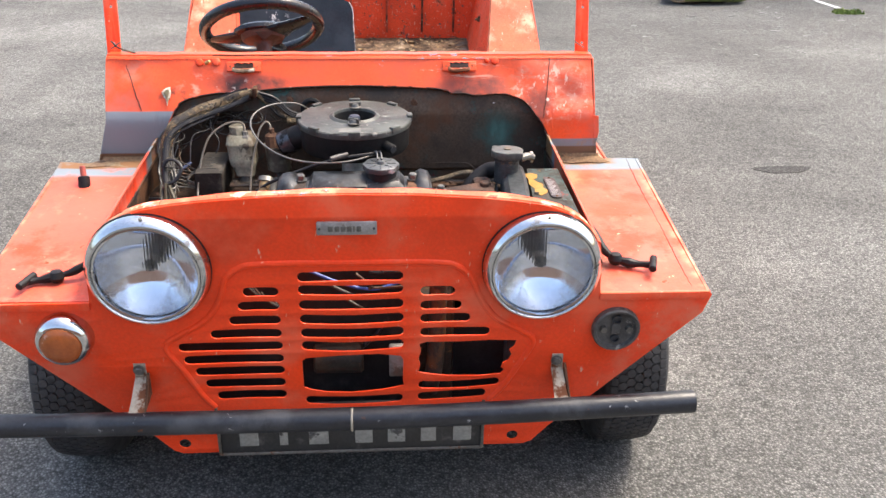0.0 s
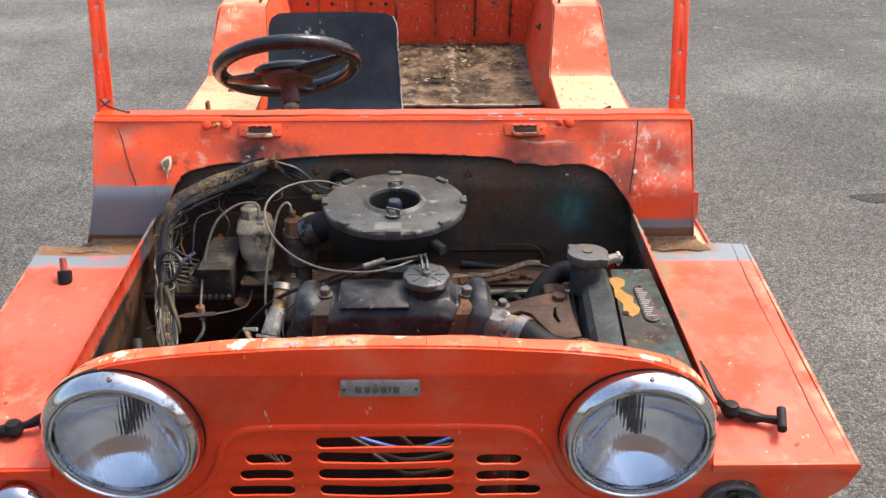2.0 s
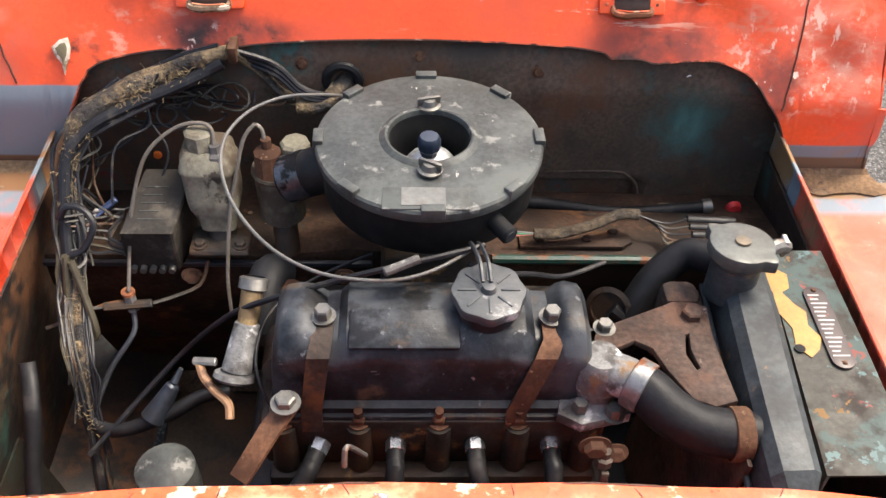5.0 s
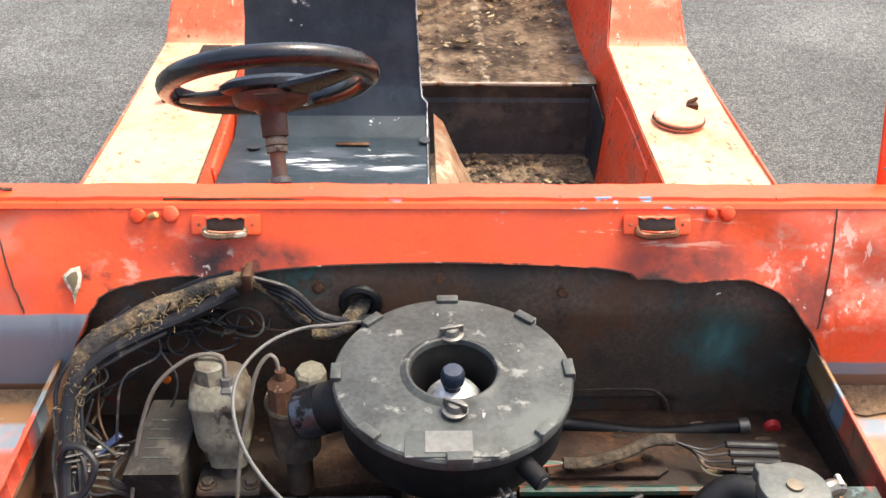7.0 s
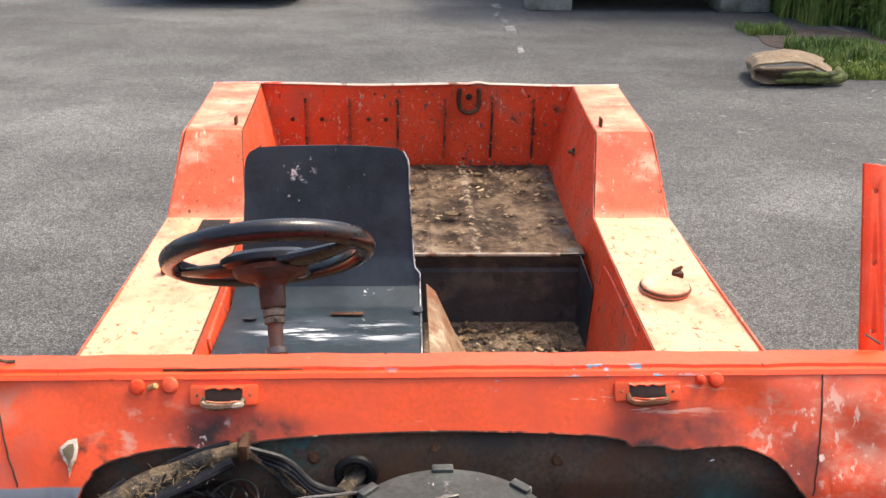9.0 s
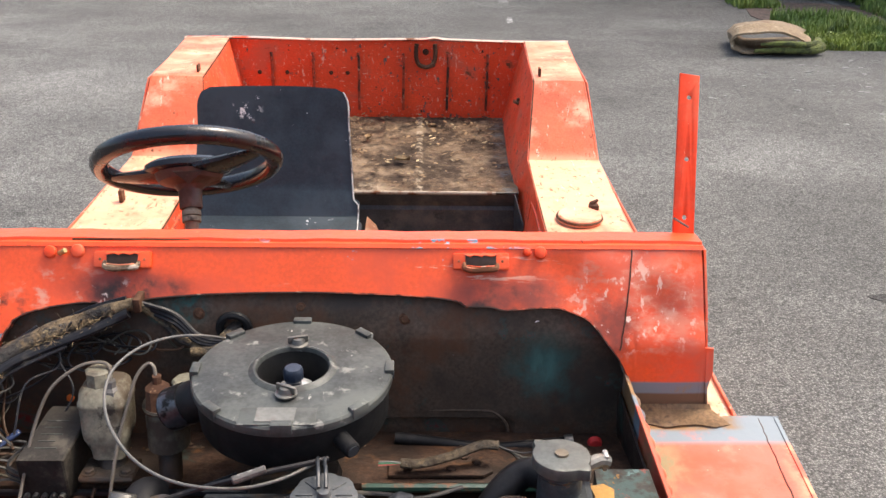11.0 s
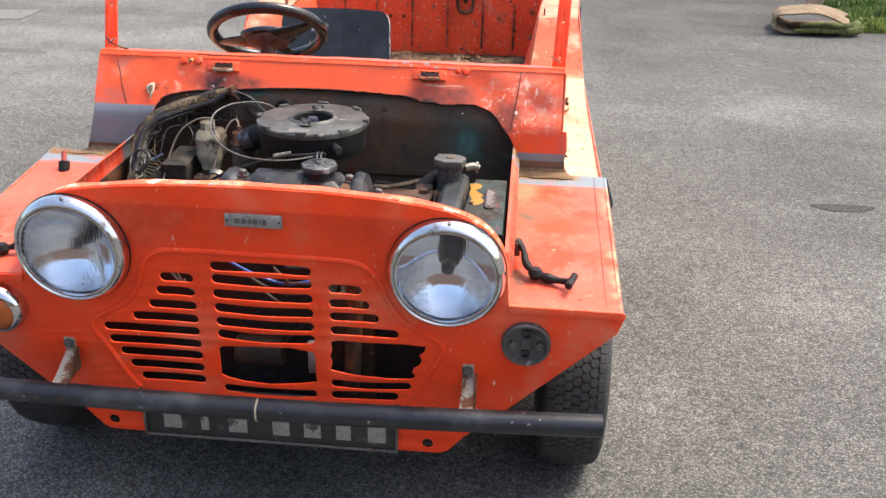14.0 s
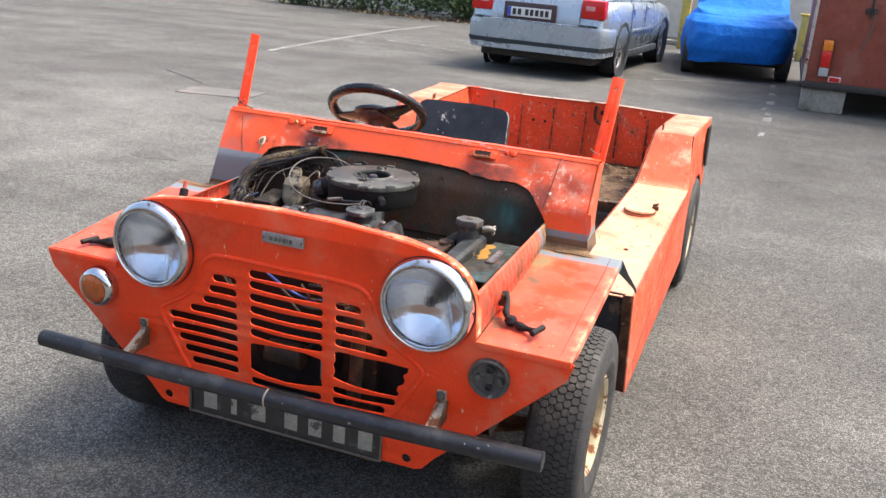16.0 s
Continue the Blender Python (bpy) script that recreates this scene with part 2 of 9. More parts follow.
paint_top = mat("weathered_orange_paint", (0.68, 0.092, 0.050), 0.40, 0, (
    ((0.58, 0.115, 0.075), 5.0, 0.40, 0.62, 0.5), ((0.60, 0.17, 0.11), 22, 0.54, 0.68, 0.5), ((0.70, 0.055, 0.018), 7, 0.50, 0.62, 0.4), ((0.72, 0.062, 0.022), 9, 0.36, 0.58, 0.4, (0.6, 1.6, 1), (("S", (0.555, 0.445, 0.64), (0.10, 0.050, 0.2)),)), ((0.24, 0.19, 0.10), 14, 0.40, 0.62, 0.6, None, (("S", (0.478, 0.44, 0.64), (0.05, 0.12, 0.2)),)),
    ((0.72, 0.065, 0.022), 9, 0.36, 0.58, 0.4, (0.6, 1.6, 1), (("S", (0.56, 0.315, 0.63), (0.11, 0.055, 0.2)),)), ((0.17, 0.10, 0.06), 18, 0.38, 0.60, 0.6, None, (("S", (0.485, 0.33, 0.62), (0.075, 0.11, 0.2)),)), ((0.17, 0.09, 0.06), 18, 0.40, 0.60, 0.6, None, (("S", (0.49, 0.10, 0.60), (0.09, 0.10, 0.2)),)),
    ((0.28, 0.07, 0.05), 14, 0.44, 0.62, 0.6, None, (("S", (-0.50, 0.07, 0.60), (0.09, 0.06, 0.2)),)), ((0.40, 0.06, 0.03), 14, 0.62, 0.70, 0.5), (PALE, 60, 0.67, 0.70, 0.55), (RUST, 40, 0.67, 0.70, 0.8), ((0.30, 0.10, 0.06), 11, 0.58, 0.68, 0.6), ((0.66, 0.30, 0.18), 20, 0.44, 0.62, 0.55, None, (("X", 0.635, 0.661),)), ((0.62, 0.26, 0.15), 26, 0.48, 0.60, 0.55, None, (("X", -0.654, -0.661),)),
    (PRIMER, 14, 0.25, 0.45, 0.55, None, (("Y", 0.492, 0.505), ("X", 0.0, 0.1))), (PRIMER, 14, 0.25, 0.50, 0.55, None, (("Y", 0.476, 0.492), ("X", 0.0, -0.1))),
    ((0.26, 0.15, 0.07), 12, 0.30, 0.5, 0.8, None, (("Y", 0.520, 0.528), ("X", 0.615, 0.585), ("X", 0.0, 0.1))), ((0.22, 0.11, 0.05), 12, 0.30, 0.5, 0.8, None, (("Y", 0.517, 0.524), ("X", 0.0, -0.1)))), (6, 0.10), (9, 0.4, 0.006), spec=0.25)
# chalked orange; sun glare on the flat tops is also put into the colour
chalky_glare = mat("chalky_sunlit_orange_paint", (0.70, 0.125, 0.05), 0.45, 0, (
    ((0.77, 0.37, 0.215), 5, 0.26, 0.54, 0.5, None, (("Y", 2.07, 2.04),)), ((0.42, 0.20, 0.10), 52, 0.60, 0.66, 0.6, (1, 0.5, 1), (("Y", 2.07, 2.04),)), ((0.74, 0.26, 0.145), 7, 0.40, 0.62, 0.5, None, (("Y", 2.20, 2.235),)), ((0.76, 0.42, 0.27), 9, 0.46, 0.74, 0.55, (1, 1.6, 1)), ((0.80, 0.55, 0.40), 70, 0.62, 0.70, 0.6, (1, 0.3, 0.3)),
    ((0.62, 0.085, 0.03), 40, 0.60, 0.67, 0.5, (1.6, 0.8, 1)), (RUST, 46, 0.625, 0.68, 0.8), (DARKRUST, 80, 0.67, 0.71, 0.8)), (8, 0.12), (18, 0.4, 0.005), spec=0.45)
paint_in = mat("scratched_orange_paint", (0.74, 0.072, 0.020), 0.45, 0, (
    ((0.55, 0.10, 0.05), 6, 0.5, 0.66, 0.5), ((0.70, 0.36, 0.26), 90, 0.61, 0.66, 0.6, (1, 1, 0.35)), ((0.74, 0.42, 0.32), 110, 0.63, 0.66, 0.6, (0.35, 1, 1)), (RUST, 12, 0.64, 0.69, 0.8), ((0.10, 0.085, 0.075), 58, 0.61, 0.635, 0.7, (1, 1, 0.6)), (DARKRUST, 26, 0.655, 0.68, 0.8)), (6, 0.12), (22, 0.4, 0.004))
grey_primer = mat("grey_primer", PRIMER, 0.55, 0, ((RUST, 20, 0.62, 0.66, 0.8),), (12, 0.1))
bay_rust = mat("oily_rusty_steel", (0.050, 0.027, 0.017), 0.75, 0.0, (((0.022, 0.014, 0.010), 9, 0.44, 0.58, 0.7), ((0.13, 0.060, 0.026), 14, 0.58, 0.68, 0.8), ((0.014, 0.030, 0.026), 11, 0.62, 0.68, 0.6)), (25, 0.3), (60, 0.6, 0.004), spec=0.2)
rusty = mat("rusty_steel", (0.115, 0.056, 0.030), 0.8, 0.0, ((DARKRUST, 10, 0.42, 0.60, 0.85), ((0.26, 0.16, 0.09), 40, 0.62, 0.68, 0.8)), (25, 0.25), (60, 0.6, 0.004), spec=0.25)
bay_paint = mat("dirty_bulkhead_paint", (0.085, 0.066, 0.052), 0.66, 0, (
    ((0.035, 0.085, 0.075), 6, 0.56, 0.64, 0.5), ((0.12, 0.065, 0.035), 8, 0.52, 0.66, 0.7), ((0.040, 0.030, 0.024), 5, 0.50, 0.64, 0.6), ((0.13, 0.03, 0.02), 11, 0.62, 0.68, 0.6), ((0.3, 0.28, 0.24), 38, 0.70, 0.72, 0.7)), (20, 0.25), (50, 0.4, 0.003), spec=0.2)
oily = mat("oily_engine_paint", (0.014, 0.016, 0.019), 0.42, 0.0, (
    ((0.045, 0.050, 0.056), 9, 0.46, 0.62, 0.5), ((0.008, 0.008, 0.009), 20, 0.52, 0.64, 0.4), ((0.070, 0.048, 0.030), 22, 0.56, 0.68, 0.65), ((0.10, 0.105, 0.11), 70, 0.62, 0.68, 0.6), ((0.10, 0.065, 0.03), 16, 0.40, 0.6, 0.7, None, (("Z", 0.632, 0.618),)), ((0.13, 0.13, 0.135), 45, 0.66, 0.70, 0.5)), (18, 0.3), (14, 0.6, 0.005), spec=0.3)
oily_iron = mat("oily_cast_iron", (0.018, 0.014, 0.011), 0.55, 0.0, (((0.045, 0.024, 0.012), 12, 0.46, 0.60, 0.6), ((0.17, 0.095, 0.035), 18, 0.60, 0.68, 0.7)), (20, 0.3), (50, 0.6, 0.004), spec=0.3)
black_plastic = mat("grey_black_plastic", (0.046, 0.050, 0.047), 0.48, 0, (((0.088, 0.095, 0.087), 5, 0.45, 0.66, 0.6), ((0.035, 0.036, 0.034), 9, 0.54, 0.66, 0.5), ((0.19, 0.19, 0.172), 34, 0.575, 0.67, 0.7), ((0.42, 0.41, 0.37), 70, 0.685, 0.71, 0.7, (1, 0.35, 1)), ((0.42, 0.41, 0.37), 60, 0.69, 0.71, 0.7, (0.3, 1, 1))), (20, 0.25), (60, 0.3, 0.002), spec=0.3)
# housing side and duct: nearly black, far darker than the lid
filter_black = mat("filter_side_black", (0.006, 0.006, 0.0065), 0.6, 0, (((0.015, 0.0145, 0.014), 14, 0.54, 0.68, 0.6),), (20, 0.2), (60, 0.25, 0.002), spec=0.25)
rubber = mat("black_rubber", (0.011, 0.011, 0.012), 0.5, 0, (((0.032, 0.030, 0.028), 15, 0.56, 0.7, 0.7),), (30, 0.2), (80, 0.3, 0.002), spec=0.2)
tyre_rubber = mat("tyre_rubber", (0.036, 0.036, 0.037), 0.7, 0, (((0.075, 0.072, 0.066), 9, 0.5, 0.7, 0.8), ((0.022, 0.022, 0.022), 30, 0.55, 0.66, 0.7)), (30, 0.2), (120, 0.4, 0.002))
wire_black = mat("black_cable", (0.014, 0.014, 0.016), 0.35, 0, (((0.05, 0.045, 0.038), 30, 0.54, 0.66, 0.6),), spec=0.2)
wire_grey = mat("grey_cable", (0.105, 0.102, 0.095), 0.45, 0, (((0.12, 0.1, 0.08), 30, 0.55, 0.65, 0.6),), spec=0.3)
wrap = mat("frayed_cloth_wrap", (0.13, 0.092, 0.05), 0.85, 0, (((0.018, 0.015, 0.012), 18, 0.44, 0.54, 0.7), ((0.36, 0.28, 0.15), 40, 0.58, 0.64, 0.9)), (60, 0.3), (150, 0.9, 0.006))
chrome = mat("chrome", (0.62, 0.64, 0.66), 0.08, 1, (((0.30, 0.28, 0.26), 30, 0.56, 0.68, 0.35), ((0.16, 0.13, 0.10), 90, 0.66, 0.70, 0.6)), (20, 0.06), (14, 0.08, 0.003))
reflector = mat("silvered_reflector", (0.76, 0.81, 0.88), 0.03, 1, (((0.30, 0.30, 0.29), 16, 0.60, 0.72, 0.3),), (20, 0.04), (16, 0.06, 0.003))
glass = mat("lamp_glass", (0.97, 0.98, 0.98), 0.02, 0, (), (20, 0.0), None, trans=1.0)
amber = mat("amber_lens", (0.60, 0.17, 0.04), 0.15, 0, (((0.5, 0.3, 0.18), 24, 0.55, 0.65, 0.4),), (40, 0.1), (150, 0.3, 0.002), trans=0.5)
alloy = mat("oxidised_aluminium", (0.32, 0.31, 0.295), 0.5, 0.5, (((0.16, 0.13, 0.1), 18, 0.55, 0.66, 0.6),), (30, 0.15), (60, 0.5, 0.003))
steel = mat("grey_steel", (0.15, 0.145, 0.132), 0.45, 0.7, ((RUST, 20, 0.58, 0.68, 0.7),), (30, 0.15))
dull_clip = mat("dull_clip_steel", (0.20, 0.205, 0.20), 0.4, 0.6, ((RUST, 30, 0.52, 0.62, 0.7), ((0.45, 0.45, 0.43), 24, 0.58, 0.66, 0.6)), (30, 0.2))
zinc = mat("bright_zinc", (0.50, 0.53, 0.56), 0.25, 0.9, (), (30, 0.1))
blackpipe = mat("chipped_black_paint", (0.017, 0.019, 0.023), 0.38, 0, (((0.055, 0.058, 0.062), 7, 0.50, 0.66, 0.5), ((0.30, 0.30, 0.29), 60, 0.66, 0.69, 0.5), (RUST, 25, 0.66, 0.71, 0.8)), (20, 0.2), (60, 0.3, 0.002))
ivory = mat("chipped_cream_paint", (0.40, 0.35, 0.27), 0.5, 0.2, ((RUST, 18, 0.54, 0.62, 0.8),), (20, 0.15))
corroded = mat("white_corroded_aluminium", (0.14, 0.14, 0.135), 0.6, 0.25, (((0.06, 0.055, 0.05), 26, 0.50, 0.60, 0.6), ((0.45, 0.45, 0.43), 40, 0.57, 0.65, 0.7), ((0.20, 0.12, 0.06), 18, 0.60, 0.68, 0.7)), (30, 0.25), (50, 0.8, 0.004))
wheel_cream = mat("cream_wheel_paint", (0.50, 0.44, 0.31), 0.5, 0, (((0.36, 0.29, 0.17), 8, 0.44, 0.62, 0.6), (RUST, 16, 0.54, 0.59, 0.8), (DARKRUST, 28, 0.58, 0.62, 0.8)), (20, 0.15))
vinyl = mat("black_vinyl", (0.022, 0.033, 0.041), 0.44, 0, (((0.042, 0.056, 0.066), 4, 0.46, 0.66, 0.45), ((0.55, 0.56, 0.55), 34, 0.68, 0.69, 0.6), ((0.7, 0.7, 0.66), 40, 0.57, 0.60, 0.6, None, (("S", (-0.30, 1.83, 0.725), (0.05, 0.1, 0.035)),)), ((0.065, 0.078, 0.095), 9, 0.46, 0.62, 0.4, (0.7, 1.5, 1), (("S", (-0.22, 1.545, 0.445), (0.22, 0.10, 0.1)),)), ((0.62, 0.66, 0.68), 20, 0.53, 0.59, 0.5, (0.35, 2.0, 1), (("S", (-0.20, 1.535, 0.445), (0.24, 0.075, 0.1)),))), (15, 0.15), (8, 0.5, 0.007), spec=0.3)
black_steel = mat("black_painted_steel", (0.025, 0.028, 0.033), 0.5, 0, (((0.14, 0.10, 0.07), 14, 0.58, 0.68, 0.7),), (15, 0.2))
dirt = mat("dirt_and_leaf_litter", (0.18, 0.125, 0.078), 0.9, 0, (((0.040, 0.028, 0.018), 7, 0.50, 0.60, 0.95), ((0.34, 0.25, 0.15), 9, 0.54, 0.66, 0.9)), (30, 0.3), (50, 1.0, 0.012))
leafm = mat("dry_leaf", (0.21, 0.135, 0.065), 0.8, 0, (((0.06, 0.036, 0.02), 24, 0.44, 0.54, 0.8), ((0.45, 0.36, 0.2), 12, 0.55, 0.65, 0.8)), (40, 0.3))
white_plastic = mat("yellowed_plastic", (0.15, 0.14, 0.105), 0.5, 0, (((0.07, 0.052, 0.035), 12, 0.46, 0.60, 0.7), ((0.03, 0.024, 0.018), 28, 0.56, 0.64, 0.6)), (20, 0.2), spec=0.25)
plate_black = mat("number_plate_black", (0.025, 0.026, 0.026), 0.4, 0, (((0.16, 0.15, 0.14), 14, 0.55, 0.7, 0.7),), (30, 0.2))
plate_white = mat("worn_plate_characters", (0.31, 0.315, 0.29), 0.5, 0.2, (((0.08, 0.08, 0.08), 30, 0.58, 0.64, 0.6),))
yellow_paint = mat("mixed_yellow_green_paint", (0.030, 0.028, 0.021), 0.55, 0, (((0.026, 0.052, 0.048), 14, 0.46, 0.52, 0.5), ((0.17, 0.040, 0.030), 24, 0.60, 0.62, 0.6), ((0.020, 0.014, 0.010), 18, 0.50, 0.62, 0.7), ((0.14, 0.07, 0.014), 26, 0.63, 0.645, 0.6), ((0.06, 0.11, 0.11), 30, 0.62, 0.645, 0.5)), (25, 0.3), (40, 0.5, 0.003), spec=0.3)


# ---- the orange car: body ----
car = empty("car", "worn rusty orange open utility car with its bonnet off", "car")
PANEL_M = basis((0, 0.0454, 0), (1, 0, 0), (0, -0.055, 1))


def panel_y(z):
    return 0.0454 - 0.055 * z


def slot(x0, x1, z, h=0.0135, wave=0.0, drop=0.0, rag=0.0):
    """The outline of a rounded slot with slightly bent edges."""
    n, r, lo, hi = 10, h / 2 + 0.0024, [], []
    for i in range(n + 1):
        t = i / n
        x = x0 + r + (x1 - x0 - 2 * r) * t
        w = wave * math.sin(t * math.pi) + 0.0003 * math.sin(40 * x + z * 90) - drop * (1 - t)
        j1, j2 = random.uniform(-rag, rag), random.uniform(-rag, rag)
        lo.append((x, z + w - r + j1)), hi.append((x, z + w + r + j2))
    zl, zr = (lo[0][1] + hi[0][1]) / 2, (lo[-1][1] + hi[-1][1]) / 2
    left = [(x0 + r - r * math.cos(a), zl + r * math.sin(a)) for a in (1.05, 0.52, 0.0, -0.52, -1.05)]
    right = [(x1 - r + r * math.cos(a), zr + r * math.sin(a)) for a in (-1.05, -0.52, 0.0, 0.52, 1.05)]
    return left + lo + right + hi[::-1]


half = [(0.0, 0.797), (0.12, 0.795), (0.24, 0.787), (0.30, 0.780), (0.345, 0.772), (0.385, 0.757), (0.418, 0.733), (0.440, 0.703), (0.452, 0.668), (0.457, 0.60),
        (0.459, 0.594), (0.664, 0.590), (0.668, 0.584), (0.656, 0.546), (0.560, 0.452), (0.458, 0.352), (0.385, 0.286), (0.352, 0.247), (0.335, 0.240), (0.24, 0.240)]
outline = half + [(-x, z) for x, z in half[::-1][:-1]]
holes = []
for z, wv in zip((0.637, 0.610, 0.579, 0.548, 0.518, 0.490), (0.001, -0.002, -0.002, -0.003, -0.003, -0.005)):
    holes.append(slot(-0.092, 0.098, z, 0.0165, wv))
holes.append([(-0.093, 0.455), (-0.085, 0.462), (-0.02, 0.466), (0.05, 0.468), (0.092, 0.462), (0.097, 0.452), (0.096, 0.405), (0.098, 0.392), (0.06, 0.384), (0.0, 0.378), (-0.05, 0.381), (-0.08, 0.388), (-0.093, 0.394)])
holes.append(slot(-0.091, 0.096, 0.364, 0.0145, -0.004))
for z, a in zip((0.608, 0.578, 0.548, 0.519, 0.491, 0.463, 0.436, 0.408, 0.380), (-0.190, -0.201, -0.219, -0.255, -0.316, -0.309, -0.291, -0.275, -0.256)):
    holes.append(slot(a, -0.125, z, 0.0150, 0.0008))
for z, c in zip((0.604, 0.573, 0.545, 0.514), (0.191, 0.204, 0.221, 0.258)):
    holes.append(slot(0.127, c, z, 0.0150, 0.0008))
holes.append([(0.126, 0.488), (0.14, 0.493), (0.20, 0.492), (0.26, 0.494), (0.310, 0.492), (0.306, 0.478), (0.297, 0.470), (0.302, 0.458), (0.296, 0.446), (0.286, 0.44), (0.283, 0.43), (0.290, 0.423),
              (0.282, 0.414), (0.24, 0.411), (0.18, 0.413), (0.15, 0.417), (0.124, 0.423), (0.128, 0.44), (0.124, 0.455), (0.129, 0.47)])
holes.append(slot(0.124, 0.281, 0.397, 0.0135, -0.003, 0.004))
holes.append(slot(0.123, 0.256, 0.371, 0.0150, 0.0, 0.006))
holes += [ring(-0.345, 0.659, 0.094, 48), ring(0.345, 0.653, 0.094, 48), ring(0.313, 0.262, 0.0115), ring(-0.330, 0.264, 0.0115)]
front = part("front_panel", plate([outline] + holes, 0.0018, PANEL_M, 0.0006), paint, car, "orange front panel with a slotted grille, two bars broken out")
# pressed edge round the grille
emb = [(-0.262, 0.352), (-0.285, 0.385), (-0.312, 0.44), (-0.336, 0.482), (-0.333, 0.503), (-0.312, 0.518), (-0.262, 0.548), (-0.232, 0.59), (-0.218, 0.632), (-0.195, 0.655), (-0.155, 0.664),
       (0, 0.664), (0.155, 0.662), (0.196, 0.652), (0.222, 0.625), (0.238, 0.585), (0.268, 0.543), (0.318, 0.512), (0.337, 0.496), (0.338, 0.478), (0.314, 0.432), (0.288, 0.385), (0.262, 0.352)]
part("pressed_edge", tube([(x, panel_y(z) - 0.0002, z) for x, z in emb], 0.0062, 10, 4), paint, front)
# rolled top lip of the front panel
top = [p for p in half if p[1] > 0.594]
top = spline([(-x, 0, z) for x, z in top[::-1]] + [(x, 0, z) for x, z in top[1:]], 4)
lip = [[], [], [], [], []]
for p in top:
    y = panel_y(p.z)
    inw = Vector((-p.x * 0.35, 0, -0.6)).normalized() if abs(p.x) > 0.3 else Vector((0, 0, -1))
    for k, (back, down) in enumerate(((0.0008, 0.0062), (0.003, 0.0), (0.014, -0.0008), (0.027, 0.0016 + 0.0014 * math.sin(p.x * 41)), (0.030, 0.010))):
        lip[k].append(p + Vector((0, y + back, 0)) + inw * down)
brass_dull = mat("dull_brass_stud", (0.45, 0.30, 0.12), 0.45, 0.5)
paint_lip = mat("chipped_orange_edge", (0.76, 0.10, 0.028), 0.45, 0, (((0.74, 0.30, 0.16), 9, 0.50, 0.62, 0.6), ((0.78, 0.56, 0.40), 24, 0.57, 0.62, 0.7), ((0.40, 0.05, 0.02), 18, 0.60, 0.66, 0.6), (RUST, 34, 0.64, 0.68, 0.8), ((0.2, 0.32, 0.4), 36, 0.66, 0.69, 0.6)), (20, 0.15), (30, 0.5, 0.004))
top_lip = part("top_lip", strip(lip, 0.0015), paint_lip, front, "chipped pale orange rolled edge")
lip_crack = mat("dark_rusty_paint_crack", (0.085, 0.032, 0.018), 0.8)
for cx in (-0.405, -0.312, -0.222, -0.142, -0.058, 0.071, 0.165, 0.262, 0.375):
    k = min(range(len(top)), key=lambda q: abs(top[q].x - cx))
    if 1 < k < len(top) - 2:
        dx = Vector((0.004 * math.sin(cx * 90), 0, 0))
        part("cross_crack", tube([lip[1][k] + Vector((0, 0, 0.0006)), lip[2][k] + dx + Vector((0, 0, 0.0006)), lip[3][k] - dx + Vector((0, 0, 0.0006))], 0.0010, 5, 3), lip_crack, top_lip)
for x0, x1, row in ((-0.312, -0.222, 3), (-0.142, -0.03, 3), (-0.43, -0.36, 2), (0.071, 0.20, 3), (0.262, 0.33, 2)):
    ks = [k for k in range(len(top)) if x0 <= top[k].x <= x1]
    if len(ks) > 2:
        part("edge_crack", tube([lip[row][k] + Vector((0, 0.0012 * noise.noise((k * 0.9, x0 * 30, 0)), 0.0006)) for k in ks], 0.0011, 5, 2, radii=[0.0006, 0.0016, 0.0010, 0.0018, 0.0006]), lip_crack, top_lip)

# badge
badge = part("badge", box((-0.052, -0.0035, 0.722), (0.052, 0.004, 0.747), 0.0025), alloy, car, "worn metal name badge")
for x, w in ((-0.028, 0.009), (-0.0165, 0.008), (-0.006, 0.008), (0.0045, 0.008), (0.0125, 0.003), (0.021, 0.008)):
    part("raised_bar", box((x - w / 2, -0.0048, 0.7295), (x + w / 2, -0.003, 0.7395), 0.0005), steel, badge)
for x in (-0.047, 0.047):
    part("rivet", lathe([(0, 0.002), (0.0015, 0.0018), (0.0025, 0)], basis((x, -0.0034, 0.7345), (1, 0, 0), (0, 0, 1)), 12), black_steel, badge)

# headlamps
lens_glass = mat("ribbed_lamp_glass", (0.97, 0.98, 0.99), 0.03, 0, (), (20, 0.0), None, trans=1.0)
_n, _l = lens_glass.node_tree.nodes, lens_glass.node_tree.links
_w = _n.new("ShaderNodeTexWave")
_w.wave_type, _w.bands_direction, _w.wave_profile = "BANDS", "X", "SIN"
_w.inputs["Scale"].default_value, _w.inputs["Distortion"].default_value = 62, 0.6
_b = _n.new("ShaderNodeBump")
_b.inputs["Strength"].default_value, _b.inputs["Distance"].default_value = 0.33, 0.001
_l.new(_n.new("ShaderNodeTexCoord").outputs["Object"], _w.inputs["Vector"])
_l.new(_w.outputs["Fac"], _b.inputs["Height"])
_l.new(_b.outputs["Normal"], _n["Principled BSDF"].inputs["Normal"])
